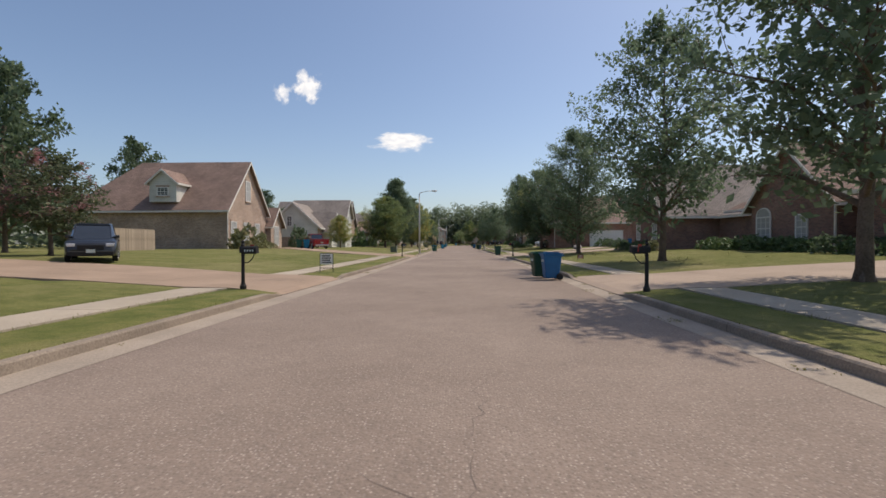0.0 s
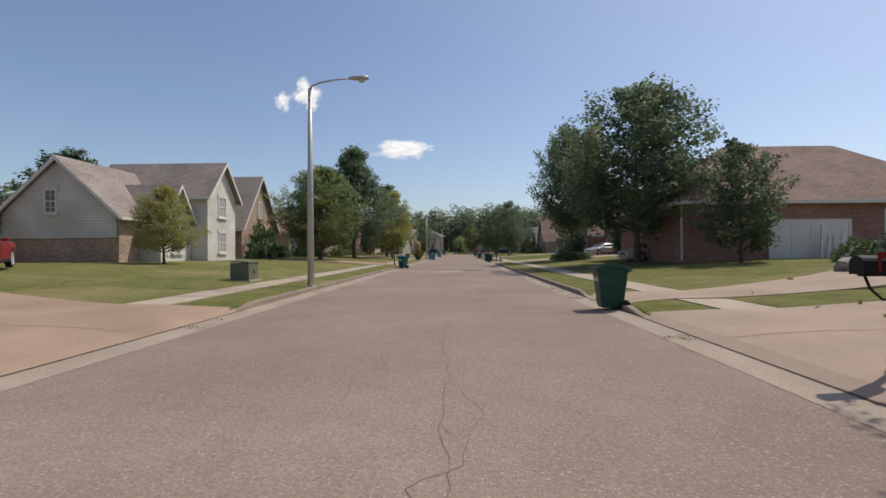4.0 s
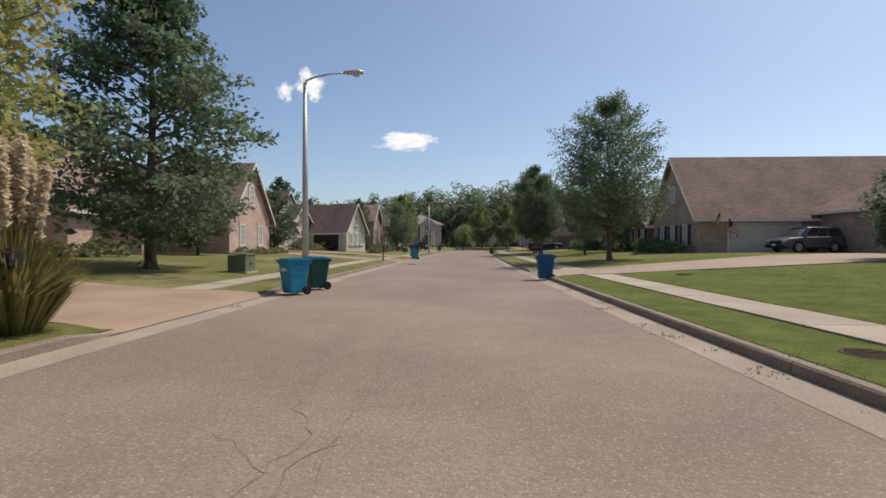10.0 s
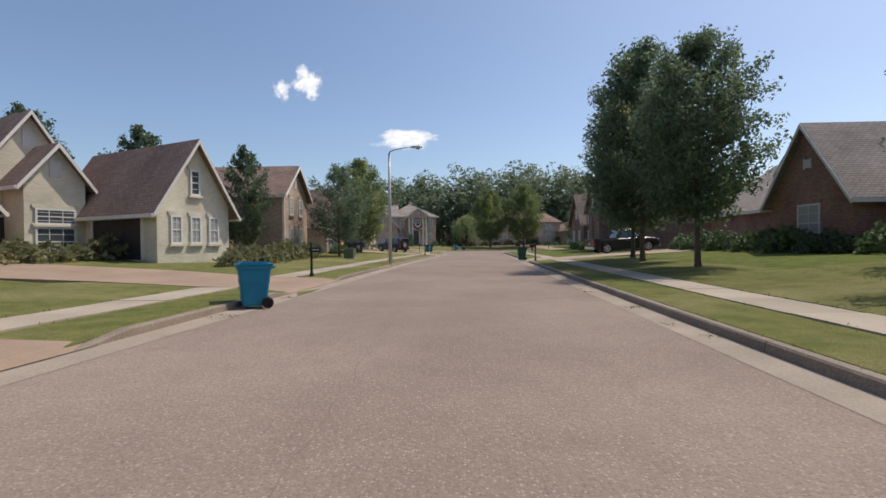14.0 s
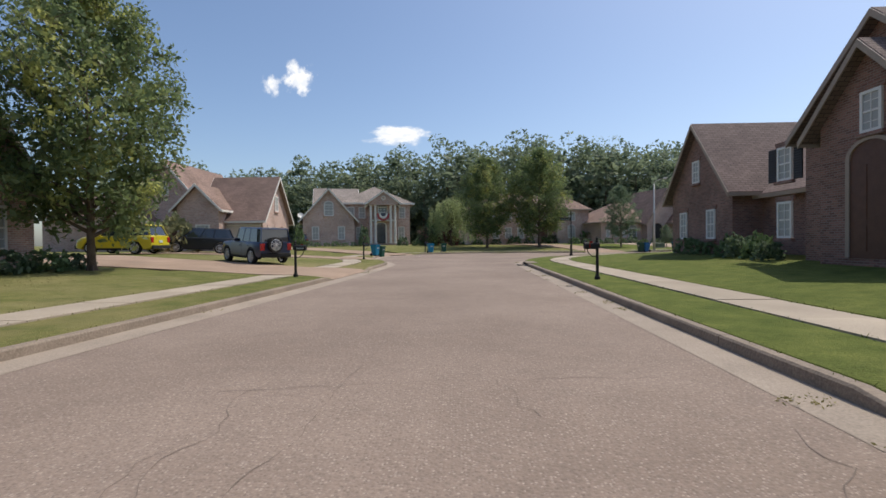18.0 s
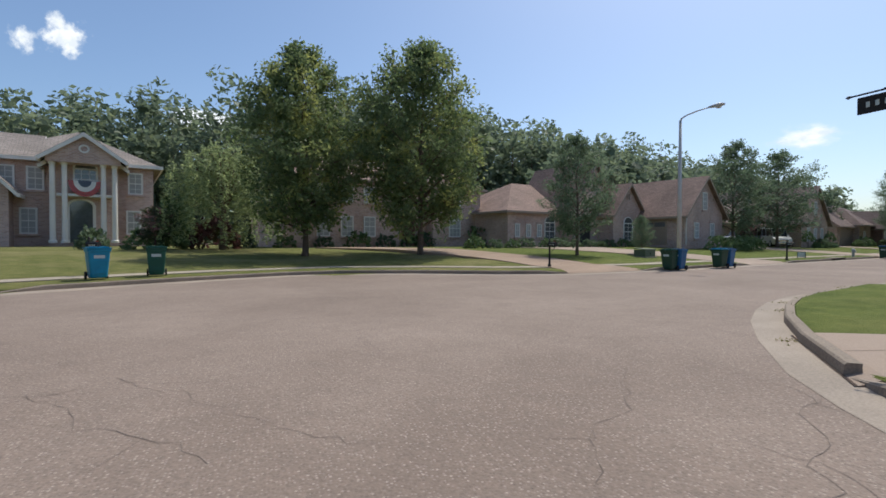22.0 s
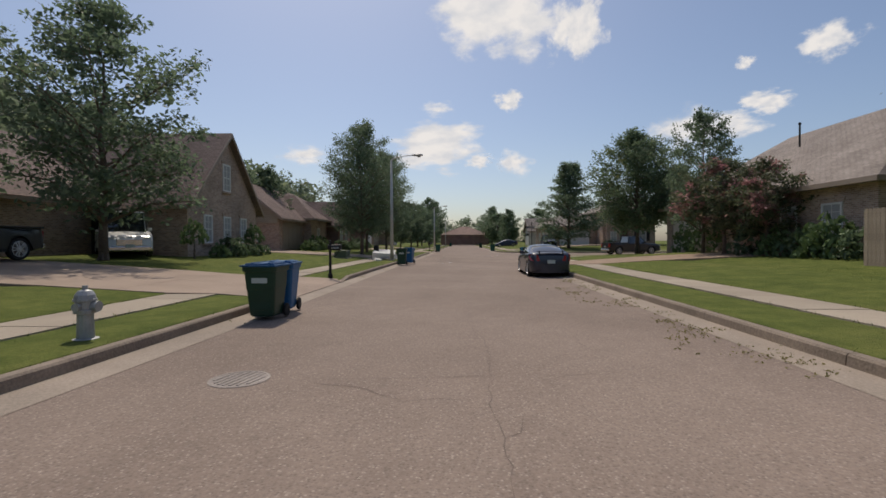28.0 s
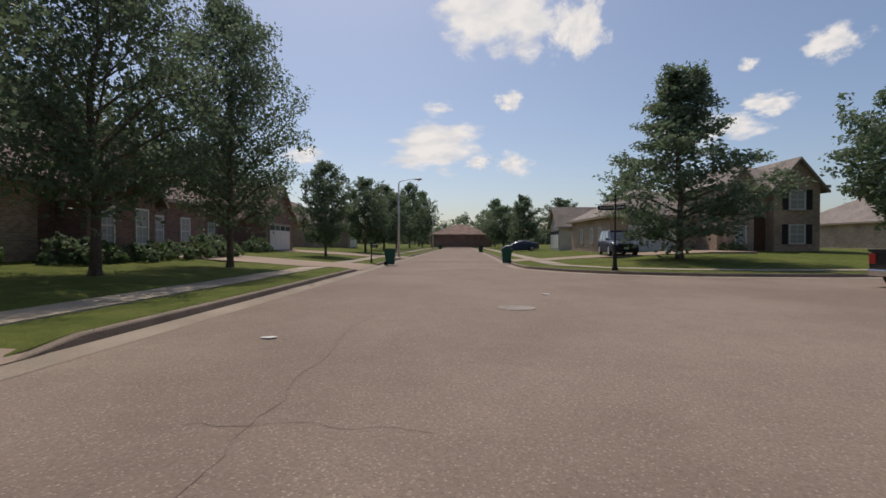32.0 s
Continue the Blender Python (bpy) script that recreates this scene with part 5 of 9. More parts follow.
h.block(222, 242, 19, 30, 2.9, 6.6, "hip")
h.block(226.5, 234, 15.5, 22, 2.8, 5.6, "d")
h.garage("street", 230.2, 15.5, 4.9, 2.2, WHITE, lights=True)
h.window("street", 224, 19, 0.6, 1.0, 1.6)

h = House(2, -1, 262, 24, B_TAN, R_DARK, "far brick house beyond the street trees", TRIM_TAN)
h.block(250, 270, 18, 30, 2.9, 6.6, "hip")
h.block(257, 264, 15, 21, 2.8, 5.6, "d")
h.garage("street", 260.5, 15, 4.9, 2.2, WHITE, lights=True)

# first street, right side
h = House(1, 1, 30, 26, B_DARK, R_BROWN, "dark brick house with gables behind two oaks")
h.block(22, 44, 22, 33, 3.0, 7.4, "hip")
h.block(30.0, 38.5, 20.5, 27, 3.0, 6.6, "d")
h.block(19, 27, 19.5, 29, 3.0, 6.2, "hip")
h.window("street", 37.0, 20.5, 0.7, 1.5, 1.6, arch=True, cols=3)
h.window("street", 33.0, 20.5, 0.7, 1.0, 1.6)
h.window("street", 23, 19.5, 0.7, 1.0, 1.5)
h.window("street", 41.5, 22, 0.7, 1.0, 1.6)
h.spout(30.1, 20.5, 3.0)

h = House(1, 1, 51, 24, B_DARK, R_GREY, "dark brick house with a steep street gable")
h.block(45.4, 53.6, 17.0, 29, 3.1, 7.4, "d")
h.block(36.5, 47, 21.5, 31, 2.9, 6.6, "s")
h.window("street", 49.6, 17.0, 4.0, 0.9, 1.6)
h.window("street", 47.5, 17.0, 0.8, 0.9, 1.5)
h.window("street", 51.6, 17.0, 0.8, 0.9, 1.5)
h.spout(45.6, 17.0, 2.9)

h = House(1, 1, 76, 26, B_RED, R_BROWN, "long red brick house with a white double garage door")
h.block(77.5, 89.5, 13.8, 31.6, 3.3, 7.7, "hip")
h.garage("back", 21.0, 77.5, 4.4, 2.2, WHITE)
for a, z, w in ((25.6, 1.3, 0.75), (27.6, 1.2, 0.95), (29.6, 2.0, 0.8)):
    h.window("back", a, 77.5, z, w, 1.6 if z < 2 else 0.6)
h.spout(77.6, 13.8, 3.2)

h = House(1, 1, 96, 28, B_RED, R_BROWN, "brick house with a low garage beyond the oak")
h.block(88.5, 104, 26, 36, 2.9, 6.4, "hip")
h.garage("street", 92, 26, 4.9, 2.2, WHITE, lights=True)

h = House(1, 1, 122, 24, B_RED, R_BROWN, "red brick house with a steep gable and a double garage", TRIM)
h.block(117.4, 127.8, 18.0, 30, 3.0, 9.0, "d")
h.block(104, 120.5, 21.0, 31, 3.0, 7.4, "hip")
h.garage("back", 22.6, 117.4, 5.0, 2.2, GARAGE)
h.window("street", 122.6, 18.0, 4.6, 0.9, 1.6, shutters=True)
for a in (119.8, 125.4):
    h.window("street", a, 18.0, 0.7, 1.0, 1.7)

h = House(1, 1, 137, 26, B_TAN, R_BROWN, "brick house with a pair of front gables behind shrubs")
h.block(128.0, 143, 22.6, 33, 3.2, 7.6, "hip")
h.block(133.8, 138.5, 20.0, 27, 3.3, 5.6, "d")
h.window("street", 136.2, 20.0, 0.7, 1.4, 1.6, arch=True, cols=3)

h = House(1, 1, 163, 26, B_TAN, R_BROWN, "broad brick house with a brown roof and a double garage")
h.block(160.4, 169.8, 19.0, 40, 3.0, 8.0, "d")
h.block(146, 161, 28, 39, 3.0, 7.4, "hip")
h.garage("back", 24.0, 160.4, 5.2, 2.25, GARAGE)
bm = bmesh.new()
tube(bm, [(h.x(160.4), h.y(20.7), h.base + 1.75), (h.x(159.6), h.y(21.0), h.base + 2.7)], [0.015, 0.012], 8)
pole = part("flag_pole", bm, WHITE, h.root, "slanting white flag pole")
for k in range(7):
    bm = bmesh.new()
    f = 0.7 * k / 7
    prism(bm, [(h.x(159.6) - f * 0.3, h.y(21.0) + f + q * 0.04, h.base + 2.68 - f * 1.1 - g) for q, g in ((0, 0.0), (1, 0.0), (2, 0.62), (0, 0.66))], (0.01, 0.11, -0.1))
    part("stripe", bm, (TAIL, WHITE)[k % 2], pole)
bm = bmesh.new()
prism(bm, [(h.x(159.6) + 0.012, h.y(21.0), h.base + 2.66), (h.x(159.6) + 0.012, h.y(21.3), h.base + 2.3), (h.x(159.6) + 0.012, h.y(21.3), h.base + 2.0), (h.x(159.6) + 0.012, h.y(21.0), h.base + 2.3)], (0.008, 0, 0))
part("canton", bm, P_NAVY, pole)
for a in (162.6, 165.2, 167.6):
    h.window("street", a, 19.0, 0.7, 0.8, 1.6, shutters=True)
h.window("street", 165.2, 19.0, 4.2, 0.8, 1.4)

h = House(1, 1, 180, 26, B_RED, R_GREY, "low red brick house with a grey roof behind trees")
h.block(171, 189, 21, 33, 2.8, 6.0, "hip")
h.block(171.5, 176.5, 18.5, 24, 2.8, 5.2, "d")
for a in (173, 175, 180, 184):
    h.window("street", a, 21 if a > 177 else 18.5, 0.7, 0.9, 1.5, shutters=a < 177)

h = House(1, 1, 194, 25, B_RED, R_GREY, "red brick house with a steep gable and a dormer")
h.block(190, 207, 21, 32, 2.9, 6.8, "s")
h.block(186.0, 192.6, 18.0, 27, 2.9, 6.6, "d")
h.block(195.5, 198, 21.4, 25, 5.2, 6.2, "d", z0=3.0, over=0.2)
h.window("street", 189.2, 18.0, 0.5, 1.6, 2.0)
h.louvre(189.3, 18.0, 4.4, 0.45, 0.45)
h.window("street", 196.7, 21.4, 4.0, 0.8, 0.9)

h = House(1, 1, 220, 22, B_DARK, R_DARK, "two-storey dark brick house with an arched entry", TRIM_TAN)
h.block(210.8, 216.0, 14.2, 24.6, 4.3, 6.8, "hip", hip=4.2)
h.cladding(210.8, 14.5, 24.6, 2.35, 4.2, SIDING_TAN)
h.spout(210.9, 14.2, 4.3)
h.block(213.4, 220.6, 13.2, 24, 4.4, 7.2, "d")
h.block(214.2, 218.6, 12.4, 18, 4.1, 6.1, "d")
h.block(220.2, 227.6, 15.0, 24, 2.8, 6.2, "s")
h.block(226.6, 233.6, 13.6, 24, 3.1, 6.6, "d")
h.door("street", 216.4, 12.4, 1.4, 2.9)
h.window("street", 216.4, 12.4, 3.6, 0.7, 1.2)
for z in (0.7, 3.2):
    h.window("street", 212.3, 14.2, z * 0.86, 1.3, 1.3, shutters=True)
h.window("street", 221.8, 13.2, 2.8, 0.8, 1.3, shutters=True)
h.window("street", 221.8, 13.2, 0.6, 0.8, 1.4)
for a in (228.7, 232.0):
    h.window("street", a, 13.6, 0.6, 0.8, 1.5)
h.window("street", 230.4, 13.6, 3.6, 0.7, 1.2)
h.pipe(214.6, 17.6, 5.6, 6.75)
h.pipe(215.2, 17.4, 5.6, 6.6)

# second street, right side
h = House(2, 1, 172, 22, B_TAN, R_GREY, "brick house under a broad hipped grey-brown roof", TRIM_TAN)
h.block(163.5, 184, 15.6, 28, 2.9, 7.4, "hip", hip=4.5)
h.garage("street", 180.2, 15.6, 4.4, 2.2, GARAGE)
for a in (166, 169):
    h.window("street", a, 15.6, 0.6, 1.1, 1.6)
h.pipe(174.5, 19.5, 6.0, 7.4)

h = House(2, 1, 188, 34, B_TAN, R_GREY, "light-roofed brick house beyond a board fence", TRIM_TAN)
h.block(158, 176, 30, 40, 2.8, 5.8, "hip")

h = House(2, 1, 232, 30, B_TAN, R_GREY, "two-storey tan brick corner house with a garage wing", TRIM_TAN)
h.block(228, 243, 13.4, 22.4, 2.9, 5.9, "hip")
h.block(224.4, 240, 20.6, 28.4, 5.0, 7.4, "hip")
h.block(223.4, 229, 24.4, 27.8, 5.0, 7.0, "s")
h.block(223.6, 228, 21.0, 23.0, 5.0, 6.4, "s")
h.garage("back", 17.2, 228, 4.6, 2.2, WHITE)
for z in (0.6, 3.2):
    h.window("back", 26.1, 223.4, z, 1.2, 1.5, shutters=True)
    h.window("back", 22.0, 223.6, z, 0.9, 1.4)
h.door("back", 23.7, 224.4, 1.2, 2.4)
for a in (231, 234, 238):
    h.window("street", a, 13.4, 0.6, 0.9, 1.5)

h = House(2, 1, 254, 24, SIDING, R_GREY, "far pale house with a white garage", TRIM_TAN)
h.block(246, 262, 14.5, 27, 2.9, 5.8, "hip")
h.block(247, 253, 12.5, 18, 2.8, 5.0, "d")
h.garage("street", 250, 12.5, 4.6, 2.2, WHITE, lights=True)

h = House(2, 1, 252, 52, B_TAN, R_GREY, "distant brick house with a chimney across the side street", TRIM_TAN)
h.block(240, 258, 46, 58, 3.0, 6.8, "hip")
h.chimney(252, 52, 5.5, 8.0)

h = House(2, -1, 345, 4, B_DARK, R_BROWN, "far dark house closing the end of the street", TRIM_TAN)
h.block(335, 352, -9, 8, 3.0, 6.2, "hip")

# ---- trees and shrubs ----
def tree_meshes(seed, leaf, shape, size=0.085, limbs=30, twigs=7, per=24, low=0.22, airy=0.0, layer=0.5, lumpy=0.5):
    """A trunk, limbs and twigs inside an uneven outline, with leaf sprays along the twigs; layer flattens the sprays into shelves."""
    rng = np.random.default_rng(seed)
    H, R = 10.0, 4.0
    bm = bmesh.new()
    top = H * 0.9
    pts = [(0, 0, -0.3)]
    for k in range(1, 8):
        pts.append((rng.normal() * 0.05 * k / 2, rng.normal() * 0.05 * k / 2, top * k / 7))
    tube(bm, pts, [0.2, 0.15, 0.135, 0.115, 0.09, 0.065, 0.04, 0.014], 9)
    for k in range(5):
        an = k * 1.26 + rng.random()
        tube(bm, [(0.06 * math.cos(an), 0.06 * math.sin(an), 0.4), (0.16 * math.cos(an), 0.16 * math.sin(an), 0.05), (0.28 * math.cos(an), 0.28 * math.sin(an), -0.1)], [0.08, 0.07, 0.02], 5, False)
    lob = [(rng.integers(2, 6), rng.random() * 6.28, rng.uniform(1.5, 5.0), rng.random() * 6.28) for _ in range(6)]

    def rad(t):
        if shape == "round":
            return math.sqrt(max(0.02, 1 - (2 * t - 0.92) ** 2)) if t > 0.46 else math.sqrt(max(0.05, 1 - (1.7 * (0.46 - t)) ** 2))
        if shape == "cone":
            return max(0.06, min(1.0, (1.04 - t) * 1.3)) * min(1, 0.6 + t * 3)
        return math.sqrt(max(0.03, 1 - (2 * t - 0.84) ** 2 * 0.9))

    def edge(t, a):
        f = sum(math.sin(m * a + p + q * t * 4 + r) for m, p, q, r in lob) / 6
        return R * rad(t) * (0.92 + lumpy * f)
    sprays, fill = [], []
    for k in range(limbs):
        t = ((k + 0.5) / limbs) ** 0.92
        z = H * (low + (0.985 - low) * t)
        a = k * 2.39996 + rng.normal() * 0.3
        r = edge(t, a) * rng.uniform(0.86, 1.06)
        rise = (0.3 if layer > 0.6 else 0.55) * r * (0.5 + t)
        b = Vector((0, 0, min(max(H * low * 0.72, z - rise), top)))
        e = Vector((math.cos(a) * r, math.sin(a) * r, z))
        m = b.lerp(e, 0.5) + Vector((rng.normal() * 0.12, rng.normal() * 0.12, 0.1 * r))
        tube(bm, [b, m, e], [0.075 * (1.15 - t), 0.042 * (1.15 - t), 0.01], 5, False)
        side = Vector((-math.sin(a), math.cos(a), 0))
        out = Vector((math.cos(a), math.sin(a), 0))
        for j in range(twigs):
            f = 0.3 + 0.7 * (j + rng.random() * 0.7) / twigs
            p0 = (b.lerp(m, f * 2) if f < 0.5 else m.lerp(e, f * 2 - 1))
            ln = (0.5 + 1.15 * (1 - abs(f - 0.62))) * rng.uniform(0.6, 1.15) * (0.4 + 0.6 * r / R)
            way = (side * (1 if j % 2 else -1) * rng.uniform(0.5, 1.0) + out * rng.uniform(0.2, 0.8) + Vector((0, 0, rng.uniform(-0.15, 0.5 if layer > 0.6 else 0.9)))).normalized()
            p1 = p0 + way * ln
            tube(bm, [p0, p1], [0.014, 0.005], 3, False)
            for w in (0.35, 0.7, 1.0):
                sprays.append(tuple(p0.lerp(p1, w)))
        sprays.append(tuple(e))
        fill += [tuple(b.lerp(e, w) + Vector((rng.normal(), rng.normal(), rng.normal())) * 0.3) for w in (0.3, 0.42, 0.54, 0.66, 0.78)]
    trunk = finish("trunk", bm, BARK, smooth=True)
    keep = rng.random(len(sprays)) > 0.32 * airy
    cards = [leaf_cards(rng, np.array(sprays)[keep], 0.5 - 0.1 * airy, per, size, 1.05 - layer * 0.65)]
    cards.append(leaf_cards(rng, fill, 0.75, int(per * (1.2 - 0.9 * airy)), size * 1.45, 0.85))
    cards = np.concatenate(cards)
    cards[:, :, 2] = np.minimum(cards[:, :, 2], H * 1.03)
    return trunk, quads_mesh("crown", cards, leaf)


TREES = {
    "oak": [tree_meshes(11, LEAF_OAK, "oval", 0.076, 42, 9, 22, 0.2, 0.0, 0.55, 0.4), tree_meshes(12, LEAF_OAK, "oval", 0.076, 42, 9, 22, 0.22, 0.0, 0.55, 0.4)],
    "pear": [tree_meshes(21, LEAF_PEAR, "round", 0.101, 46, 8, 20, 0.22, 0.0, 0.25, 0.22), tree_meshes(22, LEAF_PEAR, "round", 0.101, 46, 8, 20, 0.24, 0.0, 0.25, 0.22)],
    "cone": [tree_meshes(31, LEAF_OAK, "cone", 0.1, 40, 8, 17, 0.1, 0.0, 0.8), tree_meshes(32, LEAF_OAK, "cone", 0.1, 40, 8, 17, 0.1, 0.0, 0.8)],
    "great": [tree_meshes(38, LEAF_OAK, "round", 0.074, 46, 9, 20, 0.2, 0.15, 0.3, 0.3)],
    "tall": [tree_meshes(35, LEAF_OAK, "cone", 0.092, 48, 9, 20, 0.2, 0.0, 0.8, 0.35)],
    "yellow": [tree_meshes(41, LEAF_YELLOW, "oval", 0.094, 38, 8, 22, 0.19, 0.0, 0.4)],
    "edge": [tree_meshes(51, LEAF_EDGE, "oval", 0.104, 46, 8, 19, 0.16, 0.0, 0.3, 0.3), tree_meshes(52, LEAF_EDGE, "oval", 0.104, 46, 8, 19, 0.16, 0.0, 0.3, 0.3)],
    "airy": [tree_meshes(61, LEAF_OAK, "oval", 0.1, 36, 8, 16, 0.2, 0.35, 0.5), tree_meshes(62, LEAF_OAK, "round", 0.1, 36, 8, 16, 0.2, 0.35, 0.5)],
    "dark": [tree_meshes(71, LEAF_DARK, "oval", 0.17, 26, 6, 11, 0.12, 0.0, 0.3), tree_meshes(72, LEAF_DARK, "round", 0.17, 26, 6, 11, 0.14, 0.0, 0.3)],
    "plum": [tree_meshes(81, LEAF_PLUM, "round", 0.14, 26, 6, 14, 0.2, 0.0, 0.4)],
    "myrtle": [tree_meshes(91, LEAF_MYRTLE, "round", 0.14, 26, 6, 14, 0.25, 0.2, 0.3)],
    "plain": [tree_meshes(75, LEAF_OAK, "oval", 0.15, 30, 6, 15, 0.16, 0.0, 0.4), tree_meshes(76, LEAF_OAK, "round", 0.15, 30, 6, 15, 0.2, 0.0, 0.4)],
}
TREE_SAYS = {"oak": "leafy green oak with a straight trunk on a lawn", "pear": "dense round-headed green shade tree on a lawn", "cone": "tall conical green tree on a lawn", "great": "broad grey-green tree rising behind a board fence", "tall": "tall layered green tree with a high crown on a lawn",
             "yellow": "young maple turning yellow and orange", "edge": "broad green tree with yellowing leaf tips, partly toned as sunlit", "airy": "open-crowned green tree on a lawn",
             "dark": "dark dense green tree beside a house", "plum": "small purple-leaved tree in a front bed", "myrtle": "crape myrtle with fading pink flowers", "plain": "leafy green tree standing further down the street", "willow": "pale green weeping willow beside a house"}
COUNT = {}


def tree(kind, x, y, H, W, lift=None):
    k = COUNT[kind] = COUNT.get(kind, -1) + 1
    trunk, crown = TREES[kind][k % len(TREES[kind])]
    z = ground(x, y) if lift is None else lift
    ob = thing("tree", pose(x, y, z, 0, 0, (k * 77) % 360), TREE_SAYS[kind], "tree", "street trees")
    ob.scale = (W / 8.6, W / 8.6, H / 10.0)
    share("trunk", trunk, ob, pose(0, 0, 0))
    share("crown", crown, ob, pose(0, 0, 0))
    return ob


def willow_meshes(seed):
    """Arching limbs with long hanging strands of narrow leaves."""
    rng = np.random.default_rng(seed)
    bm = bmesh.new()
    tube(bm, [(0, 0, -0.3), (0.1, 0, 2.5), (0.15, 0.1, 5.0)], [0.3, 0.22, 0.12], 8)
    strands = []
    for k in range(70):
        a, f = k * 2.39996, ((k + 0.5) / 70) ** 0.6
        r, z = 4.0 * f * rng.uniform(0.85, 1.1), 9.6 - 3.4 * f ** 2.2 + rng.normal() * 0.25
        e = Vector((math.cos(a) * r, math.sin(a) * r, z))
        if k % 3 == 0:
            tube(bm, [(0.12, 0, 3.6), (e.x * 0.45, e.y * 0.45, z * 0.92), e], [0.09, 0.05, 0.012], 5, False)
        drop = min(z - 0.5, rng.uniform(2.2, 4.2) + 3.5 * f)
        n = int(drop / 0.22)
        for j in range(n):
            w = j / n
            strands.append((e.x * (1 + 0.1 * w) + rng.normal() * 0.1, e.y * (1 + 0.1 * w) + rng.normal() * 0.1, z - drop * w))
    cards = leaf_cards(rng, strands, 0.34, 9, 0.13, 1.2)
    return finish("trunk", bm, BARK, smooth=True), quads_mesh("crown", cards, LEAF_WILLOW)


TREES["willow"] = [willow_meshes(95)]
tree("willow", 2.50, 241.0, 7.0, 6.8)
for kind, x, y, H, W in (
    ("airy", 10.10, 11.84, 12.4, 9.0), ("airy", 10.90, 24.99, 12.6, 8.8), ("oak", 11.00, 42.19, 11.0, 8.6), ("pear", 12.90, 70.60, 11.6, 11.0), ("pear", 12.10, 85.33, 12.8, 8.3),
    ("airy", 20.00, 79.97, 9, 6), ("dark", 17.30, 103.32, 3.4, 2.4), ("oak", 11.30, 133.15, 10.6, 8.4), ("airy", 13.40, 147.41, 8.6, 5.6), ("airy", 17.50, 152.17, 7.5, 6), ("pear", 11.00, 163.40, 11.2, 6.8), ("pear", 11.00, 157.60, 9.2, 5.9), ("pear", 12.00, 167.60, 10.2, 6.6),
    # The first tree's paler leaf colour stands in for sun on its crown.
    ("edge", -13.00, 86.89, 9.4, 10.0), ("tall", -12.90, 102.20, 14.8, 12.4), ("yellow", -8.70, 109.28, 10, 7.2), ("cone", -11.20, 120.44, 12.5, 10.6),
    ("edge", -9.60, 189.51, 10.2, 6.7), ("airy", -8.80, 177.33, 7.6, 5.6), ("plum", -15.50, 167.30, 5.6, 4.6), ("dark", -13.50, 170.32, 7.5, 3.6),
    ("edge", 7.32, 235.58, 11.8, 8.6), ("edge", 14.10, 235.14, 12.7, 9.0), ("airy", 23.87, 232.80, 7.6, 5.0),
    ("dark", -34.00, 31.12, 15, 11), ("myrtle", -20.20, 22.91, 5.2, 5.4), ("dark", -28.50, 28.96, 12, 7), ("dark", -22.50, 14.70, 12, 10), ("dark", -38.00, 55.33, 13, 8),
    ("yellow", -16.40, 66.57, 4.6, 4.0), ("dark", -33.00, 79.54, 9.5, 9), ("dark", -16.50, 133.15, 5.4, 5.0), ("dark", -17.00, 115.51, 3.6, 3.0), ("plum", -24.00, 175.51, 6, 5), ("myrtle", -1.20, 240.60, 2.6, 2.8), ("myrtle", 53.2, 243.6, 3.2, 3.0), ("dark", 16.00, 64.50, 6.4, 4.8), ("dark", 15.00, 78.68, 6.0, 4.0), ("dark", 19.80, 121.47, 4.0, 3.6), ("dark", -16.40, 146.0, 5.8, 5.2), ("dark", -38.00, 171.19, 12.5, 8.5), ("dark", -34.00, 175.51, 12, 7), ("dark", -31.00, 185.02, 12.5, 8), ("dark", -28.50, 192.22, 9.5, 6),
):
    tree(kind, x, y, H, W)
for kind, u, n, H, W in (
    ("airy", 165.0, 15.2, 10.8, 9.2), ("airy", 153.6, 15.4, 10.8, 7.4), ("oak", 188.5, 8.8, 11.2, 7.6), ("oak", 197.5, 10.0, 10.8, 7.6), ("oak", 204.6, 9.0, 11.4, 7.0), ("plain", 222.5, 9.4, 7.2, 4.8), ("plain", 240, 9.5, 8, 6.5),
    ("plain", 254, 9.5, 8.6, 8), ("plain", 272, 10, 9, 8), ("plain", 290, 9.5, 13, 7), ("plain", 318, 9, 14, 8), ("plain", 345, 12, 12, 10), ("plain", 300, -10, 9, 12), ("dark", 285, -20, 9, 10), ("plain", 330, -10, 13, 9),
    ("pear", 186.5, -13.8, 9.8, 8.4), ("cone", 213.6, -13.6, 11.2, 10.0), ("plain", 217, -29, 11, 9), ("great", 157.0, -17.4, 12.4, 9.2), ("great", 152.4, -17.8, 13.4, 10.0), ("dark", 147, -24, 10.5, 9),
    ("myrtle", 172.4, -14.2, 5.2, 5.8), ("airy", 176.0, -14.6, 8.6, 5.0), ("myrtle", 169.0, -14.6, 4.6, 4.2), ("dark", 244, -20, 9, 7), ("plain", 262, -10, 8, 6), ("airy", 131.2, 11.2, 2.7, 1.8), ("dark", 196, 20, 8, 6),
):
    p = at2(u, n)
    tree(kind, p.x, p.y, H, W)


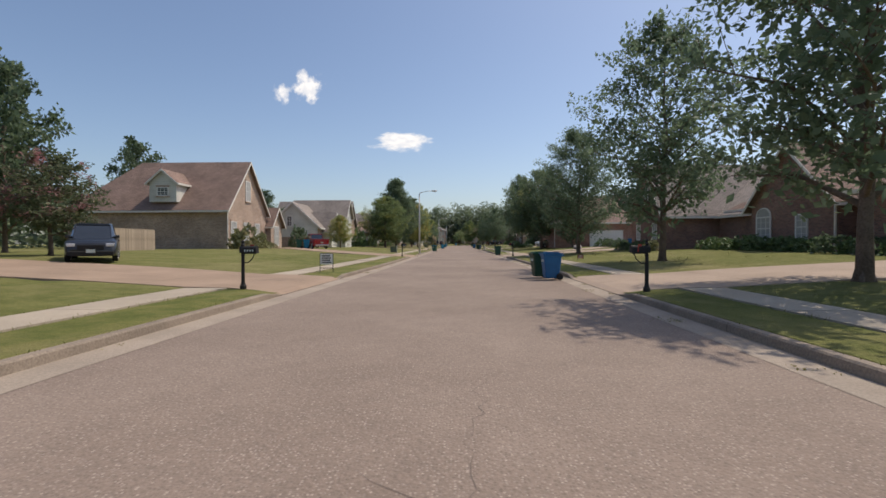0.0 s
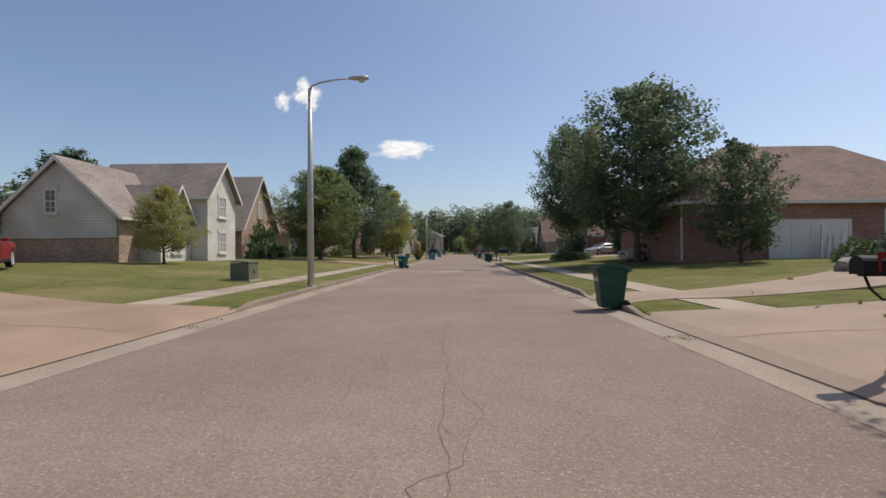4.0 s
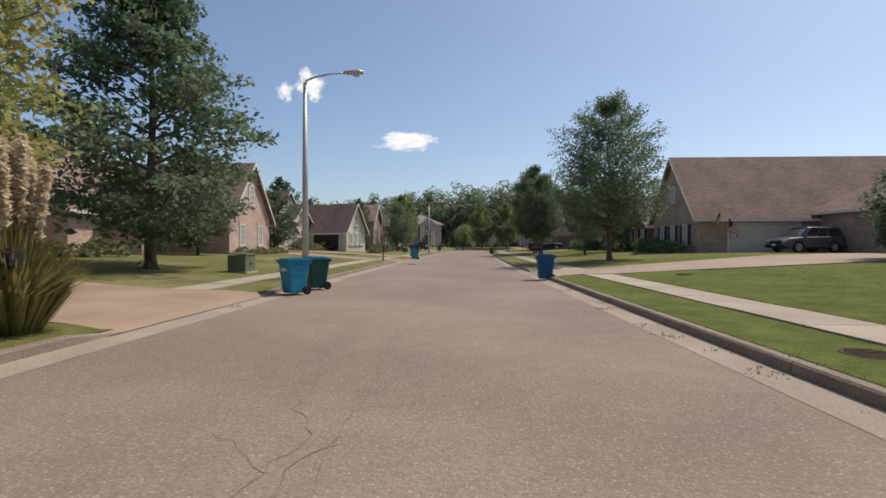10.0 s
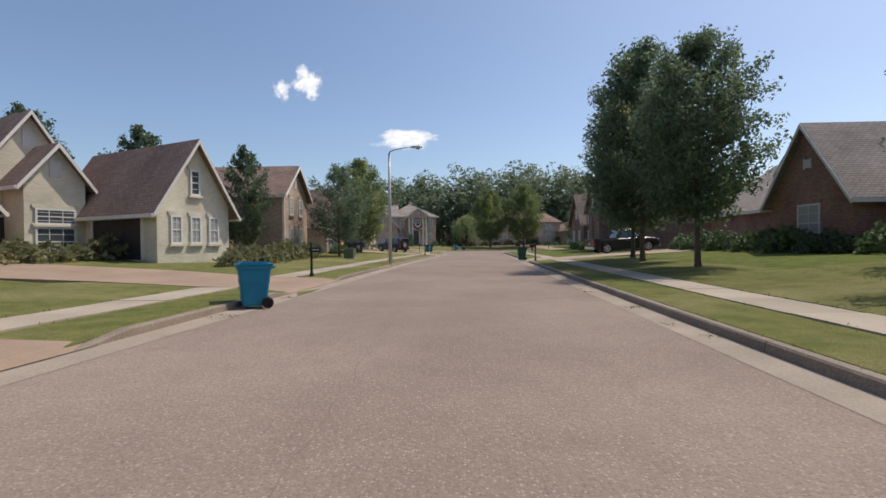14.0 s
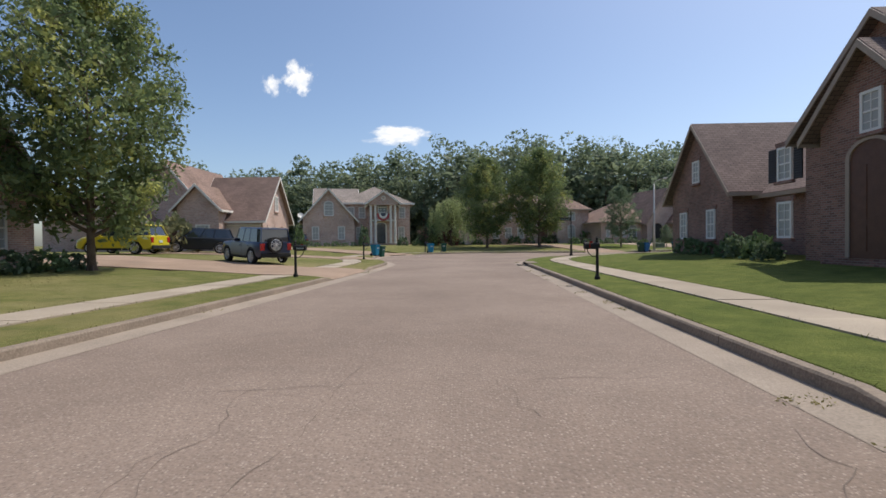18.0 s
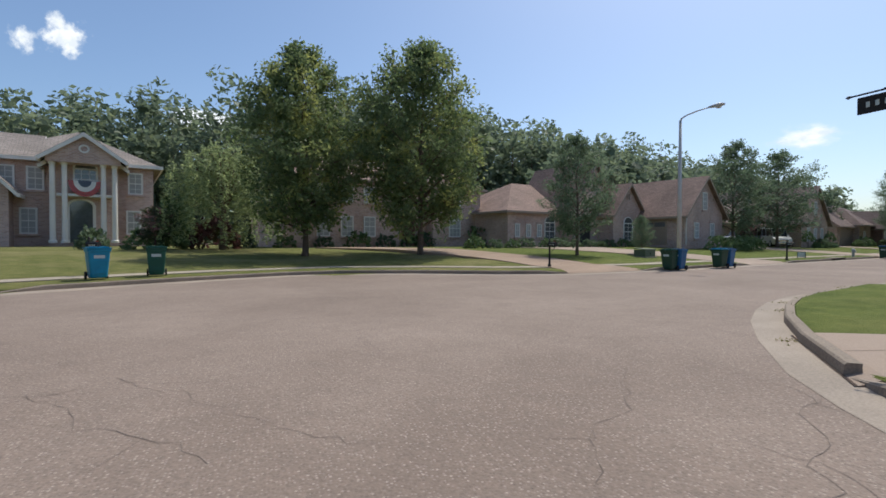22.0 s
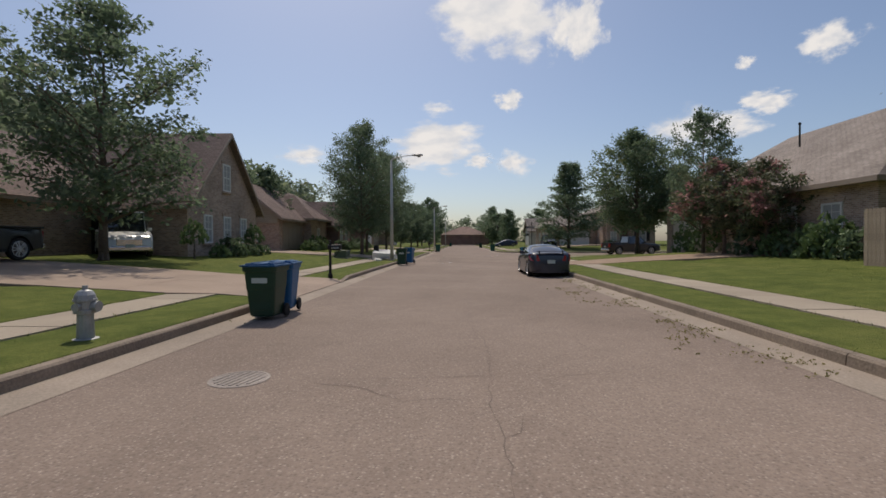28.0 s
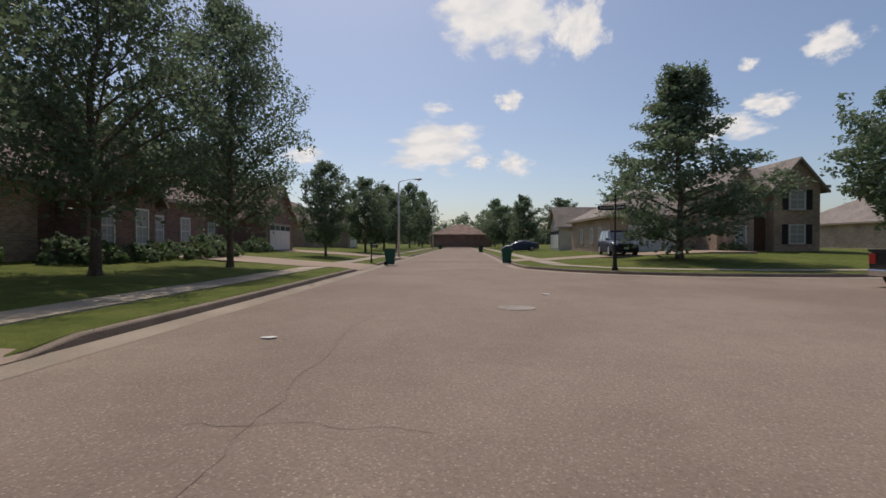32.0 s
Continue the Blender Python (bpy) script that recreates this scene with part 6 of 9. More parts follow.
def shrub_mesh(seed, leaf, box_like=0.0, n=185, size=0.132):
    rng = np.random.default_rng(seed)
    v = rng.normal(size=(n, 3))
    v /= np.linalg.norm(v, axis=1, keepdims=True)
    if box_like:
        q = v / np.abs(v).max(1, keepdims=True)
        v = v * (1 - box_like) + q * box_like
    lump = 1 + 0.1 * np.sin(v[:, :1] * 7 + seed) + 0.1 * np.sin(v[:, 1:2] * 9 + v[:, 2:] * 5)
    c = v * lump * (0.82 + 0.2 * rng.random((n, 1)))
    c[:, 2] = np.abs(c[:, 2]) * 0.9 + 0.06
    return quads_mesh("shrub", leaf_cards(rng, c, 0.1, 3, size), leaf)


SHRUBS = {"hedge": [shrub_mesh(1, LEAF_HEDGE, 0.75), shrub_mesh(2, LEAF_HEDGE, 0.7)], "bush": [shrub_mesh(3, LEAF_HEDGE), shrub_mesh(4, LEAF_DARK)],
          "lime": [shrub_mesh(5, LEAF_LIME)], "plum": [shrub_mesh(6, LEAF_PLUM)], "olive": [shrub_mesh(7, LEAF_OLIVE), shrub_mesh(8, LEAF_OLIVE)]}


def shrub(kind, x, y, r, h, r2=None, rot=0):
    k = COUNT["s" + kind] = COUNT.get("s" + kind, -1) + 1
    ob = new("shrub", SHRUBS[kind][k % len(SHRUBS[kind])])
    ob.matrix_basis = pose(x, y, ground(x, y) - 0.03, 0, 0, rot) @ Matrix.Diagonal((r, r2 or r, h, 1))
    says = {"hedge": "clipped dark green hedge in a front bed", "bush": "rounded green shrub in a front bed", "lime": "bright yellow-green shrub in a front bed", "plum": "purple-leaved shrub in a front bed", "olive": "loose olive-green shrub in a front bed"}
    return tagged(ob, says[kind], "shrub", "front bed shrubs")


rs = random.Random(5)
for s0, s1, d, kind, r, h in ((55, 65, -22.4, "olive", 0.7, 0.7), (97, 105, -18.8, "bush", 0.9, 1.2), (112, 123, -19, "bush", 0.9, 1.1), (124.5, 131, -17.4, "hedge", 0.8, 0.9), (133, 147, -18.2, "olive", 0.9, 1.0),
                              (159, 167, -15.6, "olive", 0.6, 0.5), (177.0, 186.5, -17.6, "olive", 0.9, 1.0), (185.6, 192, -11.0, "olive", 0.75, 0.85), (194, 200, -11.8, "olive", 0.9, 1.0), (200, 210, -14.4, "bush", 0.8, 0.9), (211, 219.5, -13.0, "bush", 0.7, 0.8),
                              (20, 28, 18.4, "bush", 0.7, 0.9), (30, 43, 19.4, "hedge", 0.7, 0.8), (46, 53, 15.9, "bush", 0.55, 0.7), (62, 70, 18.6, "bush", 0.8, 1.0), (82, 88, 18.0, "bush", 1.0, 1.4), (120.5, 129.5, 16.6, "bush", 1.1, 1.6),
                              (131, 139, 18.6, "bush", 1.1, 1.5), (161.5, 169, 17.6, "hedge", 0.8, 1.0), (171, 189, 18.0, "bush", 0.9, 1.0), (187, 206, 17.2, "bush", 1.0, 1.3), (209, 216, 13.2, "bush", 0.6, 0.8), (222, 226.5, 12.6, "bush", 0.6, 0.9), (228.5, 231, 12.9, "hedge", 0.6, 0.9)):
    s = s0
    while s < s1:
        p = at1(s, d + rs.uniform(-0.3, 0.3))
        q = rs.uniform(0.75, 1.2)
        shrub(kind, p.x, p.y, r * q, h * q * rs.uniform(0.85, 1.15))
        s += r * 2.0
for u0, u1, n, kind, r, h in ((97.5, 103, 24.9, "hedge", 0.45, 0.7), (107, 110, 26, "bush", 0.8, 1.2), (113, 126, 28, "bush", 1.0, 1.2), (124, 143, 19.5, "bush", 0.8, 0.9), (145, 151.5, 12.8, "hedge", 0.8, 1.1), (172, 180, 13.6, "bush", 0.7, 1.0),
                              (192, 199, 14.6, "bush", 0.8, 1.1), (201, 215, 13.2, "bush", 0.9, 1.1), (222, 226, 15, "bush", 1, 1.2), (163, 172, -14.8, "bush", 0.9, 1.3), (224, 241, -22, "bush", 0.9, 1.1), (176, 182, -15.8, "hedge", 1.1, 1.5)):
    s = u0
    while s < u1:
        p = at2(s, n + rs.uniform(-0.3, 0.3))
        q = rs.uniform(0.75, 1.2)
        shrub(kind, p.x, p.y, r * q, h * q * rs.uniform(0.85, 1.15))
        s += r * 2.0
for x, y, r, h, kind in ((-17.00, 81.96, 1.3, 3.2, "bush"), (-16.60, 92.94, 1.1, 2.4, "bush"), (1.92, 242.65, 1.6, 2.2, "plum"), (-0.61, 241.68, 1.0, 3.4, "bush"), (24.05, 248.14, 1.2, 1.8, "hedge"), (25.00, 58.40, 1.2, 1.9, "lime"), (23.40, 50.60, 1.1, 1.2, "lime"), (-20.60, 46.51, 1.7, 2.4, "olive"), (-19.20, 57.06, 1.2, 2.6, "bush"),
                         (15.80, 38.04, 0.8, 0.9, "olive"), (-14.17, 216.19, 1.3, 1.4, "olive"), (-16.79, 206.28, 1.5, 2.6, "olive")):
    shrub(kind, x, y, r, h)
for u, n, r, h in ((96.6, 24.8, 0.75, 2.6), (103.0, 25.0, 0.75, 2.8), (109.8, 26.2, 0.9, 3.2)):
    p = at2(u, n)
    shrub("bush", p.x, p.y, r, h)
for k in range(3):
    shrub("hedge", 12.1 + 0.1 * k, 85.33, 1.45, 0.72, rot=40 * k)

def topiary(x, y):
    """A clipped ball on a bare stem."""
    ob = thing("topiary", pose(x, y, ground(x, y)), "clipped ball-headed shrub on a bare stem", "shrub", "front bed shrubs")
    bm = bmesh.new()
    tube(bm, [(0, 0, -0.1), (0.03, 0.02, 0.5), (0, 0, 1.0)], [0.05, 0.04, 0.03], 7)
    part("stem", bm, BARK, ob)
    ball = share("crown", SHRUBS["bush"][0], ob, pose(0, 0, 0.75))
    ball.scale = (0.62, 0.62, 1.15)


topiary(63.63, 243.85)
topiary(70.48, 245.63)

# ---- the woods behind the bend ----
rng = np.random.default_rng(7)
cards, stems = [], bmesh.new()
spots = []
def wood_top(m):
    return float(np.interp(m, (-100, -60, -40, -10, 60, 160), (19, 21, 25, 27, 23, 21)))


def wood_edge(m):
    """How far the woods begin to the left of the second street's middle."""
    return float(np.interp(m, (-60, -36, -24, 0, 60), (66, 65, 56, 46, 42)))


for k in range(110):
    m = -100 + k * 2.3 + rng.normal() * 0.8
    spots.append((near2(m, wood_edge(m) + rng.uniform(0, 4)), wood_top(m) * rng.uniform(0.62, 0.82)))
for k in range(88):
    m = -98 + k * 2.9 + rng.normal()
    spots.append((near2(m, wood_edge(m) + rng.uniform(6, 12)), wood_top(m) * rng.uniform(0.86, 1.06)))
for k in range(70):
    m = -98 + k * 3.6 + rng.normal()
    spots.append((near2(m, wood_edge(m) + rng.uniform(13, 18)), wood_top(m) * rng.uniform(0.92, 1.0)))
for k in range(34):
    spots.append((Vector((rng.uniform(-75, -44), 17 + k * 5.4, 0)), rng.uniform(9, 13)))
for k in range(44):
    spots.append((at2(rng.uniform(385, 425), -66 + k * 3 + rng.normal()), rng.uniform(8, 15)))
for k in range(24):
    spots.append((at2(150 + k * 4.5 + rng.normal(), rng.uniform(-66, -58)), rng.uniform(9, 14)))
for k in range(42):
    spots.append((at2(150 + k * 2.9 + rng.normal(), rng.uniform(34, 40)), rng.uniform(11.5, 16)))
for p, H in spots:
    R = rng.uniform(3.6, 5.4)
    tube(stems, [(p.x, p.y, 0.3), (p.x + rng.normal() * 0.3, p.y, H * 0.8)], [0.24, 0.06], 5, False)
    lobes = int(9 + H * 0.35)
    for j in range(lobes):
        f = (j + 0.5) / lobes
        a, q = j * 2.4 + rng.normal() * 0.4, R * math.sqrt(max(0.05, 1 - (1.55 * f - 0.62) ** 2)) * 0.62
        r = rng.uniform(1.8, 2.6) * (0.8 + 0.02 * H) * (1.1 - 0.35 * f)
        c = np.array([p.x + q * math.cos(a), p.y + q * math.sin(a), max(r * 0.8, H * (0.12 + 0.88 * f) - r * 0.8)])
        v = rng.normal(size=(46, 3))
        v *= r * rng.uniform(0.7, 1.0, (46, 1)) / np.linalg.norm(v, axis=1, keepdims=True)
        v[:, 2] *= 0.8
        cards.append(leaf_cards(rng, c + v, 0.4, 1, 0.45))
    q = np.clip(rng.normal(size=(40, 3)), -1.6, 1.6) * np.array([R * 0.36, R * 0.36, H * 0.2]) + np.array([p.x, p.y, H * 0.48])
    cards.append(leaf_cards(rng, q, 0.3, 2, 1.1))
woods = tagged(new("woods", quads_mesh("woods", np.concatenate(cards), LEAF_WOODS_HAZE)), "tall mixed green woods behind the houses, paled with painted haze", "woods", kind="stuff")
part("trunks", stems, BARK, woods)

# ---- street furniture ----
def bin_meshes():
    bm = bmesh.new()
    lo, hi, h = (0.24, 0.27), (0.31, 0.37), 0.96
    rings = []
    for t, g in ((0, 0.92), (0.04, 1.0), (0.55, 1.0), (0.56, 1.02), (0.9, 1.0), (0.91, 1.08), (1.0, 1.08)):
        a, b = (lo[0] + (hi[0] - lo[0]) * t) * g, (lo[1] + (hi[1] - lo[1]) * t) * g
        ring = []
        for cxn, cyn, a0 in ((1, 1, 0), (-1, 1, 90), (-1, -1, 180), (1, -1, 270)):
            for k in range(4):
                an = radians(a0 + 30 * k)
                r = 0.07
                ring.append(bm.verts.new((cxn * (a - r) + r * math.cos(an), cyn * (b - r) + r * math.sin(an), 0.07 + t * h)))
        rings.append(ring)
    for r, q in zip(rings, rings[1:]):
        for k in range(16):
            bm.faces.new((r[k], r[(k + 1) % 16], q[(k + 1) % 16], q[k]))
    bm.faces.new(rings[0][::-1])
    bm.faces.new(rings[-1])
    box(bm, -0.2, 0.2, -0.30, -0.27, 0.2, 0.5, 0.01)
    lid = bmesh.new()
    prism(lid, [(-0.35, -0.44, 1.035), (0.35, -0.44, 1.035), (0.36, 0.41, 1.035), (-0.36, 0.41, 1.035)], (0, 0, 0.035))
    bmesh.ops.bevel(lid, geom=lid.edges[:], offset=0.012, segments=2, affect="EDGES")
    prism(lid, [(-0.27, -0.34, 1.07), (0.27, -0.34, 1.07), (0.28, 0.3, 1.07), (-0.28, 0.3, 1.07)], (0, 0, 0.03))
    for x in (-0.16, 0.16):
        box(lid, x - 0.02, x + 0.02, -0.3, 0.28, 1.09, 1.115)
    handle = bmesh.new()
    tube(handle, [(-0.24, 0.37, 0.95), (-0.24, 0.46, 0.99), (0.24, 0.46, 0.99), (0.24, 0.37, 0.95)], [0.018] * 4, 7)
    wheel = bmesh.new()
    lathe(wheel, [(0.03, -0.03), (0.12, -0.03), (0.135, -0.018), (0.135, 0.018), (0.12, 0.03), (0.06, 0.034), (0.03, 0.03)], 18)
    axle = bmesh.new()
    tube(axle, [(-0.31, 0.27, 0.135), (0.31, 0.27, 0.135)], [0.012, 0.012], 7)
    lab = bmesh.new()
    box(lab, -0.15, 0.15, -0.352, -0.335, 0.72, 0.82)
    return bm, lid, handle, wheel, axle, lab


bins_raw = bin_meshes()
BIN_MESH = {}
for nm, mt in (("green", BIN_GREEN), ("dark", BIN_DKGREEN), ("blue", BIN_BLUE), ("cyan", BIN_CYAN)):
    b0 = bins_raw[0].copy()
    l0 = bins_raw[1].copy()
    h0 = bins_raw[2].copy()
    BIN_MESH[nm] = (finish("body", b0, mt), finish("lid", l0, mt), finish("handle", h0, mt))
BIN_WHEEL, BIN_AXLE, BIN_LABEL = finish("wheel", bins_raw[3], RUBBER), finish("axle", bins_raw[4], BLACK), finish("label_plate", bins_raw[5], LABEL)
BIN_SAYS = {"green": "green plastic wheeled rubbish bin", "dark": "dark green plastic wheeled rubbish bin", "blue": "blue plastic wheeled recycling bin", "cyan": "bright blue plastic wheeled recycling bin"}


def wheelie(x, y, rot, colour, lid=None, size=0.93, lean=0, open_lid=0):
    z = 0.01 if outward(x, y) < 0.75 else ground(x, y) + 0.02
    ob = thing("wheeled_bin", pose(x, y, z, lean, 0, rot), BIN_SAYS[colour] + (" with a blue lid" if lid and lid != colour and lid in ("blue", "cyan") else " standing at the kerb"), "bin", "kerbside bins")
    ob.scale = (size, size, size)
    m = BIN_MESH[colour]
    share("body", m[0], ob, pose(0, 0, 0))
    share("lid", BIN_MESH[lid or colour][1], ob, pose(0, 0, 0))
    share("handle", m[2], ob, pose(0, 0, 0))
    share("axle", BIN_AXLE, ob, pose(0, 0, 0))
    share("label_plate", BIN_LABEL, ob, pose(0, 0, 0))
    for k in (-1, 1):
        share("wheel", BIN_WHEEL, ob, pose(k * 0.29, 0.27, 0.135, 0, 90, 0))
    return ob


# a bin's lid opens towards the road; rot 0 has its handle towards +y
wheelie(3.35, 18.68, -80, "dark", "green")
wheelie(3.60, 17.72, -85, "blue")
wheelie(4.55, 50.32, -90, "green")
wheelie(-18.10, 53.90, -60, "green", "green")
wheelie(-17.30, 54.10, -60, "cyan")
wheelie(24.50, 66.20, -90, "blue")
wheelie(-3.40, 77.03, -30, "green", "cyan", 0.92)
wheelie(-3.50, 78.24, -45, "cyan", "green", 0.92)
wheelie(4.70, 97.01, -85, "dark", size=0.9)
wheelie(5.05, 97.61, -80, "blue", size=0.9)
wheelie(-3.20, 114.82, -40, "cyan")
wheelie(-3.05, 116.37, -50, "green", "cyan")
wheelie(4.90, 120.78, -90, "blue")
wheelie(-3.15, 148.62, -60, "cyan", "cyan")
wheelie(6.25, 175.86, -90, "green")
wheelie(-4.12, 215.63, 60, "cyan")
wheelie(-3.81, 216.93, 60, "green")
wheelie(0.40, 224.92, 25, "cyan")
wheelie(1.80, 225.92, 10, "green")
for u, n, r, c, l in ((123.2, 4.0, -65, "dark", "green"), (123.9, 3.9, -60, "blue", None), (127.0, 3.75, -70, "dark", "cyan"), (127.7, 3.75, -62, "blue", None), (152.3, 3.6, -66, "dark", "blue"), (153.3, 3.65, -60, "blue", None),
                      (174.9, 3.7, -65, "dark", None), (177.1, 3.5, -76, "blue", None), (177.0, -3.95, -96, "green", None), (176.2, -3.95, -100, "cyan", None), (175.4, -4.0, -104, "dark", None), (215.4, 3.55, 25, "green", None), (218.0, -3.9, 205, "green", None),
                      (300, 3.7, 25, "green", None), (262, -3.7, 205, "dark", None)):
    p = at2(u, n)
    wheelie(p.x, p.y, r - 10, c, l)


def mailbox(x, y, face):
    """face: degrees to which the little door looks."""
    z = ground(x, y)
    ob = thing("mailbox", pose(x, y, z, 0, 0, face), "black iron mailbox on a fluted post in the verge", "mailbox", "kerbside mailboxes")
    bm = bmesh.new()
    lathe(bm, [(0.085, -0.1), (0.085, 0.1), (0.06, 0.14), (0.048, 0.2), (0.042, 0.9), (0.055, 0.92), (0.042, 0.95), (0.04, 1.18), (0.055, 1.2), (0.03, 1.24), (0.045, 1.29), (0.012, 1.33)], 10)
    part("post", bm, BLACK, ob, smooth=False)
    bm = bmesh.new()
    n = 8
    prof = [(-0.085, 0)] + [(-0.085 * math.cos(math.pi * k / n), 0.1 + 0.085 * math.sin(math.pi * k / n)) for k in range(n + 1)] + [(0.085, 0)]
    prism(bm, [(q[0], -0.38, 0.98 + q[1]) for q in prof], (0, 0.44, 0))
    part("box", bm, BLACK, ob)
    bm = bmesh.new()
    prism(bm, [(q[0] * 1.06, -0.395, 0.975 + q[1] * 1.03) for q in prof], (0, 0.02, 0))
    part("door", bm, BLACK, ob)
    bm = bmesh.new()
    box(bm, 0.088, 0.1, -0.26, -0.235, 1.0, 1.2)
    box(bm, 0.088, 0.1, -0.235, -0.16, 1.14, 1.2)
    part("flag", bm, TAIL, ob, "small red signal flag")
    bm = bmesh.new()
    tube(bm, [(0, -0.03, 0.72), (0, -0.14, 0.72), (0, -0.26, 0.83), (0, -0.32, 0.975)], [0.014] * 4, 6)
    box(bm, -0.03, 0.03, -0.36, 0.0, 0.955, 0.982)
    part("bracket", bm, BLACK, ob)
    bm = bmesh.new()
    for k in range(4):
        box(bm, -0.092, -0.087, -0.32 + k * 0.07, -0.285 + k * 0.07, 1.02, 1.07)
    part("number_bars", bm, LABEL, ob, "plain pale bars")
    return ob


for x, y in ((-5.70, 12.45), (-4.90, 43.23), (-4.80, 82.48), (-4.95, 140.32), (-4.40, 156.49), (-2.60, 190.13), (-3.57, 207.59), (-5.81, 218.73), (-4.60, 107.55)):
    mailbox(x, y, 90)
for x, y in ((4.75, 11.76), (5.40, 44.09), (5.75, 95.97), (5.80, 127.61), (6.60, 171.19), (7.50, 187.90)):
    mailbox(x, y, -90)
for u, n in ((119.1, 6.8), (136.4, 4.7), (161.6, 4.7), (215.2, 4.7)):
    p = at2(u, n)
    mailbox(p.x, p.y, 14.5)
p = Vector((-0.30, 226.52, 0))
mailbox(p.x, p.y, 60)


def street_lamp(x, y, ang, H=7.2, arm=1.5):
    """ang: degrees of the way its arm reaches."""
    ob = thing("street_lamp", pose(x, y, ground(x, y), 0, 0, ang), "tall grey steel street lamp with a curved arm beside the kerb", "street lamp", "street lamps")
    bm = bmesh.new()
    tube(bm, [(0, 0, -0.2), (0, 0, H * 0.5), (0, 0, H - 0.1)], [0.12, 0.1, 0.065], 12)
    part("pole", bm, GALV, ob, smooth=True)
    bm = bmesh.new()
    box(bm, -0.16, 0.16, -0.16, 0.16, -0.05, 0.05, 0.01)
    part("base_plate", bm, GALV, ob)
    bm = bmesh.new()
    tube(bm, [(0, 0, H - 0.25), (0.05, 0, H - 0.02), (0.35, 0, H + 0.1), (arm * 0.6, 0, H + 0.2), (arm, 0, H + 0.24)], [0.05, 0.045, 0.036, 0.03, 0.028], 8)
    part("arm", bm, GALV, ob, smooth=True)
    bm = bmesh.new()
    for t0, w, z0, z1 in ((0, 0.07, -0.03, 0.05),):
        pts = [(arm - 0.1, 0.05, -0.04, 0.05), (arm + 0.1, 0.1, -0.07, 0.09), (arm + 0.4, 0.15, -0.08, 0.11), (arm + 0.62, 0.09, -0.05, 0.06)]
        rings = [[bm.verts.new((x, w * math.cos(2 * math.pi * k / 10), H + 0.24 + (b if math.sin(2 * math.pi * k / 10) > 0 else -a) * math.sin(2 * math.pi * k / 10))) for k in range(10)] for x, w, a, b in pts]
        for r, q in zip(rings, rings[1:]):
            for k in range(10):
                bm.faces.new((r[k], r[(k + 1) % 10], q[(k + 1) % 10], q[k]))
        bm.faces.new(rings[0][::-1])
        bm.faces.new(rings[-1])
    part("lamp_head", bm, GALV, ob, smooth=True)
    bm = bmesh.new()
    lathe(bm, [(0.03, -0.06), (0.1, -0.04), (0.125, 0.02), (0.12, 0.04)], 12, (arm + 0.36, 0, H + 0.15))
    part("lens", bm, LAMP_GLASS, ob)
    return ob


street_lamp(-4.25, 55.85, 0)
street_lamp(-4.10, 118.45, 0)
street_lamp(-3.10, 168.25, 0)
for u in (125.6, 178.8, 231, 290, 345):
    p = at2(u, 4.85)
    street_lamp(p.x, p.y, -75.5, 7.5 if u < 130 else 6.8)


def hydrant(x, y, rot):
    ob = thing("fire_hydrant", pose(x, y, ground(x, y) - 0.02, 0, 0, rot), "silver-painted fire hydrant in the verge", "fire hydrant")
    bm = bmesh.new()
    lathe(bm, [(0.17, 0), (0.17, 0.05), (0.115, 0.06), (0.105, 0.42), (0.15, 0.43), (0.15, 0.48), (0.125, 0.49), (0.13, 0.6), (0.155, 0.61), (0.155, 0.64)], 16)
    ob.scale = (0.86, 0.86, 0.86)
    part("barrel", bm, SILVER, ob)
    bm = bmesh.new()
    lathe(bm, [(0.14, 0.64), (0.13, 0.7), (0.09, 0.76), (0.04, 0.78), (0.035, 0.84)], 14)
    part("bonnet", bm, SILVER, ob)
    for a, r, l in ((0, 0.06, 0.19), (180, 0.06, 0.19), (270, 0.08, 0.21)):
        bm = bmesh.new()
        tube(bm, [(0.08, 0, 0.53), (l - 0.03, 0, 0.53), (l - 0.03, 0, 0.53), (l, 0, 0.53)], [r * 0.85, r * 0.85, r, r], 10)
        ob2 = part("outlet_cap", bm, SILVER, ob)
        ob2.matrix_basis = pose(0, 0, 0, 0, 0, a)
    return ob


hydrant(5.55, 88.53, 180)
p = at2(149.2, 4.8)
hydrant(p.x, p.y, 14)


def utility_box(x, y, rot, w=0.9, d=0.75, h=0.75):
    ob = thing("utility_box", pose(x, y, ground(x, y) - 0.02, 0, 0, rot), "dull green metal utility box on a lawn", "utility box", "utility boxes")
    bm = bmesh.new()
    box(bm, -w / 2 - 0.08, w / 2 + 0.08, -d / 2 - 0.08, d / 2 + 0.08, -0.05, 0.08)
    part("pad", bm, SLAB, ob)
    bm = bmesh.new()
    box(bm, -w / 2, w / 2, -d / 2, d / 2, 0.08, h, 0.015)
    part("body", bm, UTILITY, ob)
    bm = bmesh.new()
    prism(bm, [(-w / 2 - 0.02, -d / 2 - 0.03, h), (-w / 2 - 0.02, d / 2 + 0.02, h + 0.06), (-w / 2 - 0.02, d / 2 + 0.02, h + 0.1), (-w / 2 - 0.02, -d / 2 - 0.03, h + 0.05)], (w + 0.04, 0, 0))
    part("lid", bm, UTILITY, ob)
    bm = bmesh.new()
    box(bm, -0.03, 0.03, -d / 2 - 0.03, -d / 2, h * 0.45, h * 0.6)
    part("latch", bm, BLACK, ob)


utility_box(-7.60, 57.93, 90)
utility_box(-7.60, 120.87, 90)
utility_box(-7.20, 174.39, 90)
for u, n in ((129.0, 9.4), (179.6, 8.4)):
    p = at2(u, n)
    utility_box(p.x, p.y, 14, 1.1, 0.8, 0.5)


